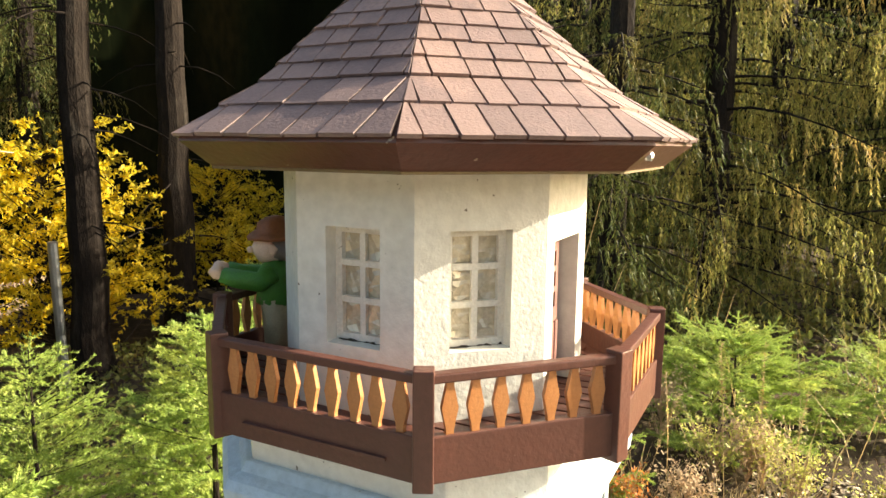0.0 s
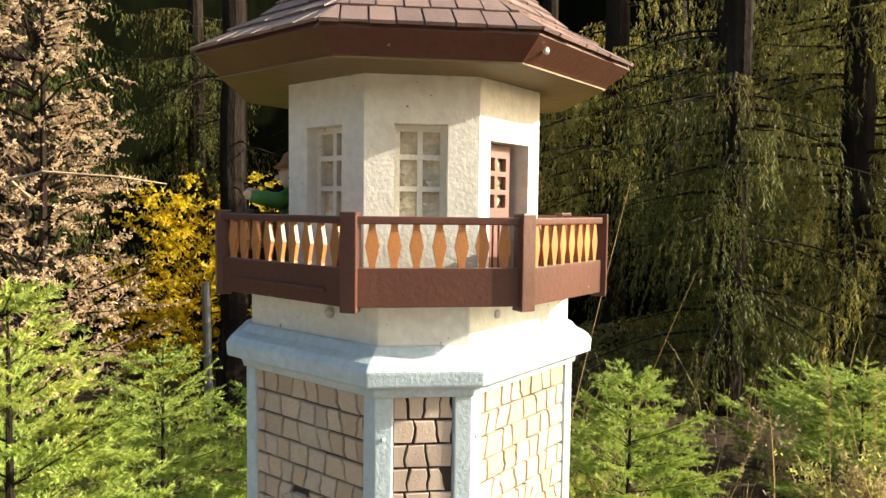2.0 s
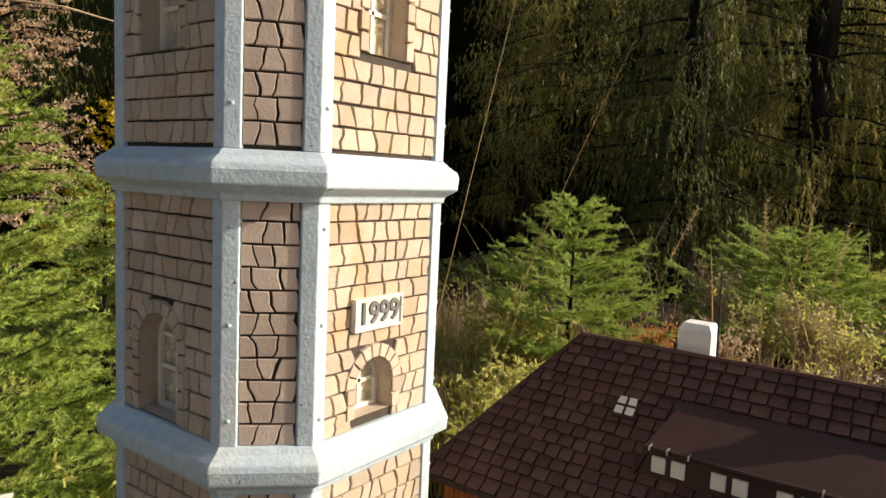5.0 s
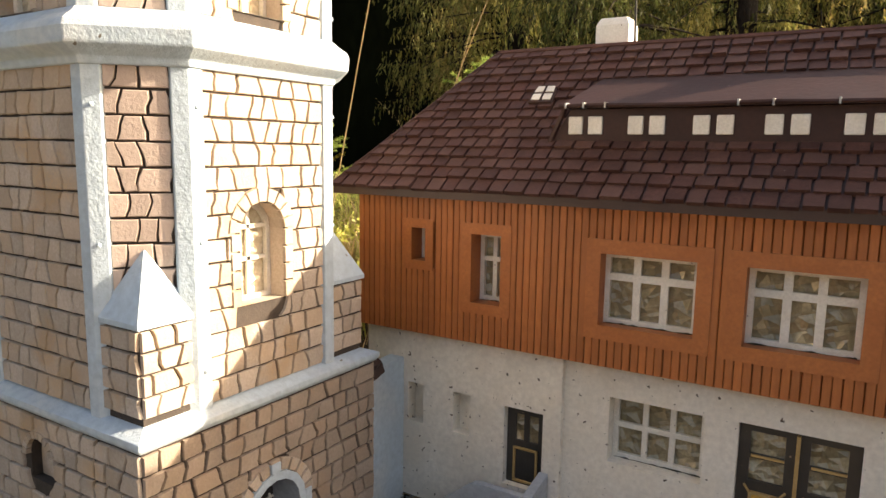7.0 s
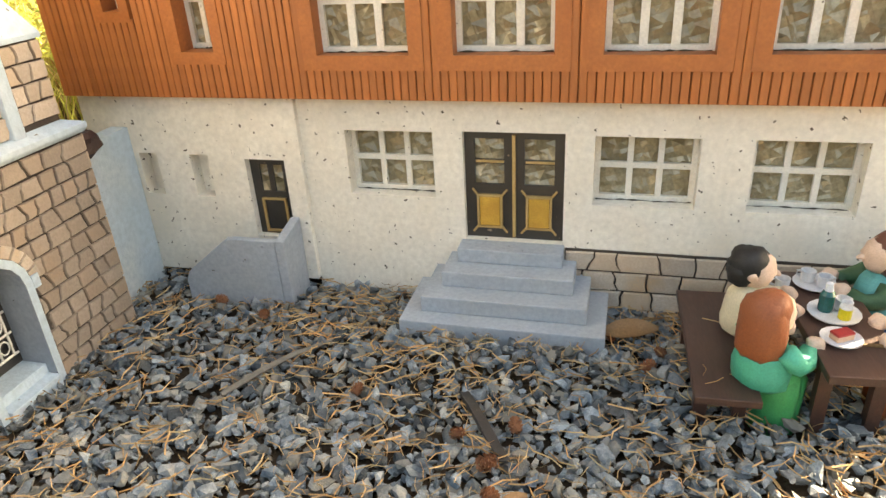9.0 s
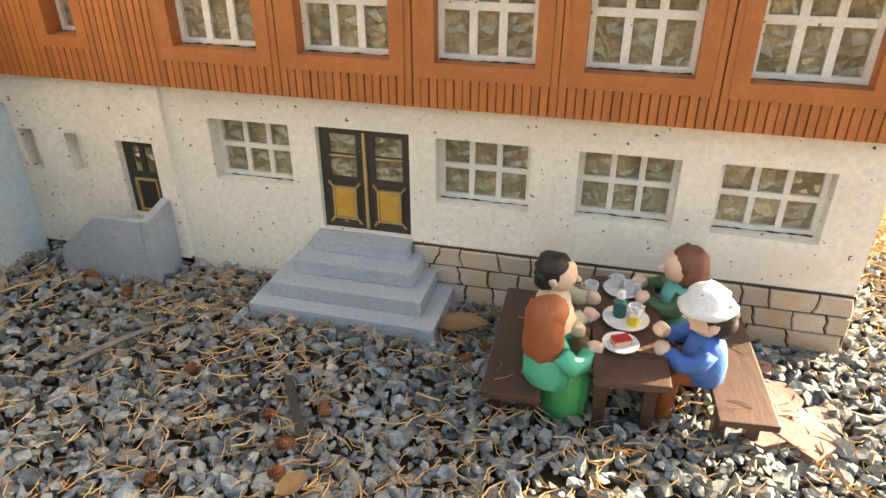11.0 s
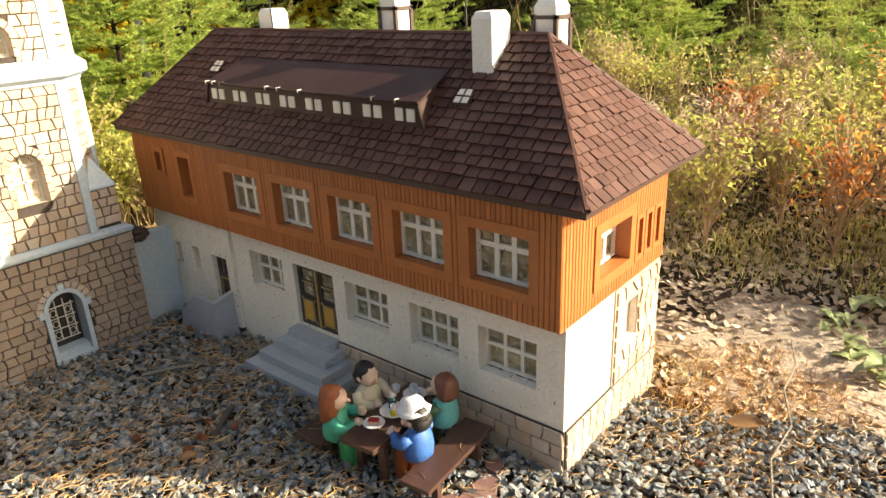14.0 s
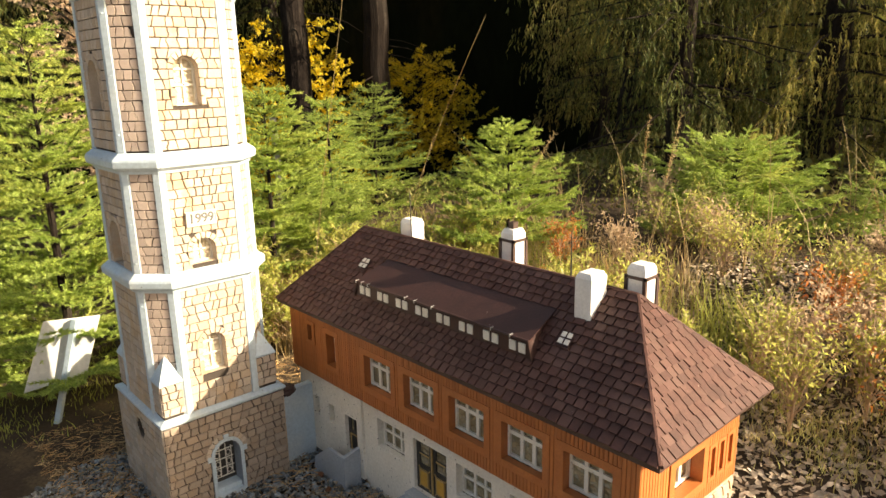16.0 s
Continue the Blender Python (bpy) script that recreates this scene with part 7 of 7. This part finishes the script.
# standing figurine on the gallery
d = Doll()
for sy in (-1, 1):
    d.put(TOY["beige"], limb([(0, sy * 0.012, 0.0), (0, sy * 0.013, 0.03), (0.001, sy * 0.012, 0.07)], [0.014, 0.014, 0.016]))
    d.put(TOY["jacket"], limb([(0.0, sy * 0.024, 0.104), (0.016, sy * 0.030, 0.094), (0.042, sy * 0.022, 0.096), (0.058, sy * 0.014, 0.100)], [0.012, 0.012, 0.011, 0.010]))
    d.put(SKIN, ball(0.066, sy * 0.013, 0.103, 0.009, 0.008, 0.009, 0.1, 2))
    d.put(SKIN, ball(0.0, sy * 0.020, 0.130, 0.005, 0.003, 0.007, 0, 7))
d.put(TOY["jacket"], lambda s_: s_.lathe([(0.022, 0.060), (0.027, 0.066), (0.026, 0.085), (0.025, 0.102), (0.015, 0.113), (0.008, 0.116)], 14, Matrix.Diagonal((0.85, 1.05, 1, 1))))
d.put(SKIN, ball(0.006, 0, 0.130, 0.0205, 0.019, 0.021, 0.03, 5))
d.put(SKIN, ball(0.027, 0, 0.128, 0.005, 0.0035, 0.004, 0, 6))
d.put(TOY["grey_hair"], ball(-0.007, 0, 0.131, 0.0185, 0.0205, 0.018, 0.08, 9))
d.put(TOY["hat_brown"], lambda s_: s_.lathe([(0.031, 0.141), (0.0325, 0.144), (0.027, 0.147), (0.022, 0.152), (0.019, 0.162), (0.010, 0.168), (0.002, 0.168)], 14))
d.done(Matrix.Translation((-0.876, -0.362, 1.573)) @ Matrix.Rotation(radians(215), 4, "Z"), "standing painted figurine in green jacket and brown hat")


def boxy(sh, m_, x0, x1, y0, y1, z0, z1):
    return sh.box(x0, x1, y0, y1, z0, z1, m_)


def table_like(name, m_, wx, wy, h, thick, label, category, group=""):
    ob = thing(name, (0, 0, 0), label, category, group)
    part("bench_top" if category == "bench" else "tabletop", boxy(Shape(), None, -wx / 2, wx / 2, -wy / 2, wy / 2, h - thick, h), BENCH, ob, bevel=0.0015)
    for sy in (-1, 1):
        part("leg", boxy(Shape(), None, -wx / 2 + 0.006, -wx / 2 + 0.020, sy * (wy / 2 - 0.04) - 0.006, sy * (wy / 2 - 0.04) + 0.006, -0.01, h - thick - 0.0002), BENCH, ob)
        part("leg", boxy(Shape(), None, wx / 2 - 0.020, wx / 2 - 0.006, sy * (wy / 2 - 0.04) - 0.006, sy * (wy / 2 - 0.04) + 0.006, -0.01, h - thick - 0.0002), BENCH, ob)
    ob.matrix_basis = m_
    return ob


table_like("bench", Matrix.Translation((0.326, -0.156, 0)) @ Matrix.Rotation(GT * 0.4, 4, "Z"), 0.066, 0.222, 0.062, 0.009, "dark brown wooden bench with needles on it", "bench", "benches at the table")
table_like("bench", Matrix.Translation((0.572, -0.140, 0)) @ Matrix.Rotation(GT, 4, "Z"), 0.062, 0.215, 0.062, 0.009, "dark brown wooden bench half in the sun", "bench", "benches at the table")
table_like("picnic_table", Matrix.Translation((0.448, -0.152, 0)) @ Matrix.Rotation(GT, 4, "Z"), 0.080, 0.215, 0.100, 0.010, "dark brown wooden picnic table laid with crockery", "table")
TT = 0.100
CHINA = make_mat("white_china_paint", (0.72, 0.72, 0.74), (0.64, 0.64, 0.66), 60, 0.35, 0.15, 200)
GLASS_G = make_mat("dark_green_bottle", (0.01, 0.12, 0.11), (0.008, 0.09, 0.085), 50, 0.2, 0.05, 200)
YELLOW = make_mat("yellow_drink", (0.68, 0.55, 0.02), (0.6, 0.46, 0.02), 50, 0.3, 0.05, 200)
RED = make_mat("red_cake", (0.45, 0.03, 0.03), (0.36, 0.02, 0.02), 80, 0.5, 0.2, 200)


def lathe_thing(name, at, prof, material, label, category, seg=18):
    ob = link(name, Shape().lathe(prof, seg), material, smooth=False)
    ob.matrix_basis = Matrix.Translation(at)
    return tagged(ob, label, category)


PLATE = [(0.002, 0.0), (0.018, 0.0), (0.024, 0.003), (0.0245, 0.0042), (0.018, 0.0022), (0.002, 0.002)]
lathe_thing("tray", (0.446, -0.146, TT + 0.0002), [(r * 1.12, z * 1.3) for r, z in PLATE], CHINA, "round white tray with bottles on the table", "tray")
lathe_thing("plate", (0.442, -0.196, TT + 0.0002), [(r * 0.85, z) for r, z in PLATE], CHINA, "small white plate with a slice of cake", "plate")
lathe_thing("saucer", (0.440, -0.078, TT + 0.0002), [(r * 0.98, z) for r, z in PLATE], CHINA, "white saucer under two mugs", "plate")
tz = TT + 0.0032
bt = thing("bottle", (0.438, -0.140, tz), "dark green bottle with a white top", "bottle")
part("bottle_body", Shape().lathe([(0.0075, 0), (0.008, 0.002), (0.008, 0.020), (0.005, 0.025)], 12, Matrix.Translation((0.438, -0.140, tz))), GLASS_G, bt)
part("bottle_top", Shape().lathe([(0.005, 0.0252), (0.0042, 0.029), (0.0038, 0.034), (0.001, 0.0355)], 12, Matrix.Translation((0.438, -0.140, tz))), CHINA, bt, "white top")
gl = thing("drinking_glass", (0.454, -0.155, tz), "glass of yellow drink with a pale rim", "glass")
part("glass_body", Shape().lathe([(0.0065, 0), (0.0068, 0.002), (0.0068, 0.013)], 12, Matrix.Translation((0.454, -0.155, tz))), YELLOW, gl)
part("rim", Shape().lathe([(0.0068, 0.0132), (0.0055, 0.017), (0.006, 0.021), (0.0045, 0.021), (0.0042, 0.016)], 12, Matrix.Translation((0.454, -0.155, tz))), CHINA, gl, "pale rim")


def mug(x, y, z, turn, label):
    ob = thing("mug", (x, y, z), label, "mug", "mugs on the table")
    m_ = Matrix.Translation((x, y, z))
    part("cup", Shape().lathe([(0.006, 0), (0.0075, 0.001), (0.0085, 0.012), (0.0088, 0.014), (0.0076, 0.014), (0.007, 0.005), (0.002, 0.004)], 14, m_), CHINA, ob)
    part("mug_handle", Shape().tube([m_ @ Vector((math.cos(turn) * r, math.sin(turn) * r, h)) for r, h in ((0.008, 0.011), (0.0125, 0.010), (0.0125, 0.005), (0.008, 0.003))], 0.0013, 6), CHINA, ob)
    return ob


mug(0.433, -0.073, TT + 0.0026, 2.6, "white mug with dark drink")
mug(0.449, -0.084, TT + 0.0026, 0.3, "white mug with dark drink")
mug(0.456, -0.136, tz, 0.6, "pale blue-white mug on the tray")
mug(0.402, -0.092, TT + 0.0002, 3.0, "white mug held at the table edge")
cake = thing("cake_slice", (0.442, -0.196, TT), "slice of cake with red icing", "cake")
m_ = Matrix.Translation((0.442, -0.196, TT + 0.0026)) @ Matrix.Rotation(0.5, 4, "Z")
part("sponge", Shape().box(-0.010, 0.010, -0.006, 0.006, 0, 0.006, m_), make_mat("sponge", (0.62, 0.42, 0.3), None, 90, 0.8, 0.4, 300), cake)
part("icing", Shape().box(-0.0105, 0.0105, -0.0065, 0.0065, 0.0061, 0.009, m_), RED, cake, "red icing", 0.001)
tagged(link("knife", Shape().box(0.452, 0.480, -0.2035, -0.2000, TT + 0.0003, TT + 0.0018).box(0.466, 0.485, -0.2028, -0.2006, TT + 0.002, TT + 0.003), LEAF_TAN), "small pale wooden knife on the table", "knife")
slivers("needles_on_benches", np.array([0.32, 0.33, 0.312, 0.345, 0.575, 0.585, 0.56]), np.array([-0.24, -0.12, -0.22, -0.23, -0.215, -0.12, -0.23]), np.full(7, 0.0635), np.array([0.025, 0.03, 0.02, 0.022, 0.026, 0.024, 0.028]), 0.0017, NEEDLE, "dry brown needles lying on the benches", 0.01)


# ---- pieces of the house: boards, shingles, plinth stones ----
board_run(HX0, HX1, blocks_f, upper, lambda u, z: Matrix.Translation((u, HYF + 0.006, z)))
board_run(HYF + 0.002, HYB, blocks_e, upper_e, lambda u, z: Matrix.Translation((HX1 - 0.006, u, z)) @ Matrix.Rotation(radians(90), 4, "Z"))

near, rest = [], Shape()
for k, r, vv in house_shingles:
    mid = sum(vv, Vector()) / 8
    if k == 0 and DX0 + 0.02 < mid.x < DX1 - 0.02 and DY - 0.002 < mid.y < yb:
        continue
    if len(near) < 300 and ((k == 0 and r < 5 and mid.x > -0.55) or (k == 1 and r < 3)):
        near.append(vv)
    else:
        rest.add(vv, WEDGE)
for vv in near:
    part("shingle", Shape().add(vv, WEDGE), ROOF, roof)
tagged(part("shingle_field", rest, ROOF_I, roof), kind="stuff")


plinth = part("plinth", Shape().box(0.205, WX1 + 0.002, -0.003, -0.0005, -0.03, 0.090).box(0.140, 0.205, -0.003, -0.0005, 0.03, 0.090), MORTAR, house)
for q in courses(0.141, WX1 + 0.003, -0.03, 0.088, 4, 0.047, 3, 0.0026):
    part("stone", block(Shape(), q, lambda u, v, d: (u, -0.003 - d, v), 0.004), SANDSTONE, plinth)
facing = part("stone_facing", Shape().box(WX1 + 0.0005, WX1 + 0.003, 0.004, WYB, -0.03, 0.088), MORTAR, house)
sk = round_opening(((ARCH_E[0] + ARCH_E[1]) / 2, ARCH_E[1] - ARCH_E[0], ARCH_E[2], ARCH_E[3] + 0.02), 0.002)
for q in courses(0.004, WYB, -0.03, 0.086, 4, 0.034, 4, 0.003):
    part("stone", block(Shape(), q, lambda u, v, d: (WX1 + 0.003 + d, u, v), 0.004), SANDSTONE, facing)
facing2 = part("stone_facing", grid_wall(Shape(), cuts(0.185, WYB, [ARCH_E], 0), cuts(0.0885, Z_UP - 0.004, [ARCH_E], 2), rect_holes([ARCH_E]), lambda u, v, d: (d, u, v), WX1 + 0.003, WX1 + 0.0005), SANDSTONE_I, house)
for q in courses(0.190, WYB - 0.003, 0.090, Z_UP - 0.006, 6, 0.036, 6, 0.006, 0.003, sk):
    part("stone", block(Shape(), q, lambda u, v, d: (WX1 + 0.003 + d, u, v), 0.004), SANDSTONE, facing2)
part("niche_back", Shape().box(WX1 - 0.018, WX1 - 0.014, ARCH_E[0] - 0.004, ARCH_E[1] + 0.004, ARCH_E[2] - 0.004, ARCH_E[3] + 0.004), GREYSTONE, house)


# ---- pieces of the tower: balusters, stones, shingles ----
for rail, mm, L, nb in balusters:
    for i in range(nb):
        x = -L / 2 + 0.010 + (L - 0.020) * (i + 0.5) / nb
        piece("baluster", bal_me, rail, mm @ Matrix.Translation((x + rb.uniform(-0.0008, 0.0008), 0, 0)))
many = {}
count = 0
for parent, quads, f3, near_by, material, proud in sorted(stone_jobs, key=lambda job: job[0] is not base):
    for q in quads:
        if near_by and count < 300:
            part("stone", block(Shape(), q, f3, proud), material, parent)
            count += 1
        else:
            block(many.setdefault((parent.name, material.name), (parent, material, Shape()))[2], q, f3, proud)
for parent, material, sh in many.values():
    tagged(part("stone_field", sh, {GREYSTONE: GREYSTONE_I, BASE_SHADE: BASE_SHADE_I}.get(material, SANDSTONE_I), parent), kind="stuff")
field = Shape()
for k, vv in tower_shingles:
    if k in (5, 6, 7, 0):
        part("shingle", Shape().add(vv, WEDGE), TOWER_ROOF, roof_t)
    else:
        field.add(vv, WEDGE)
tagged(part("shingle_field", field, TOWER_ROOF_I, roof_t), kind="stuff")
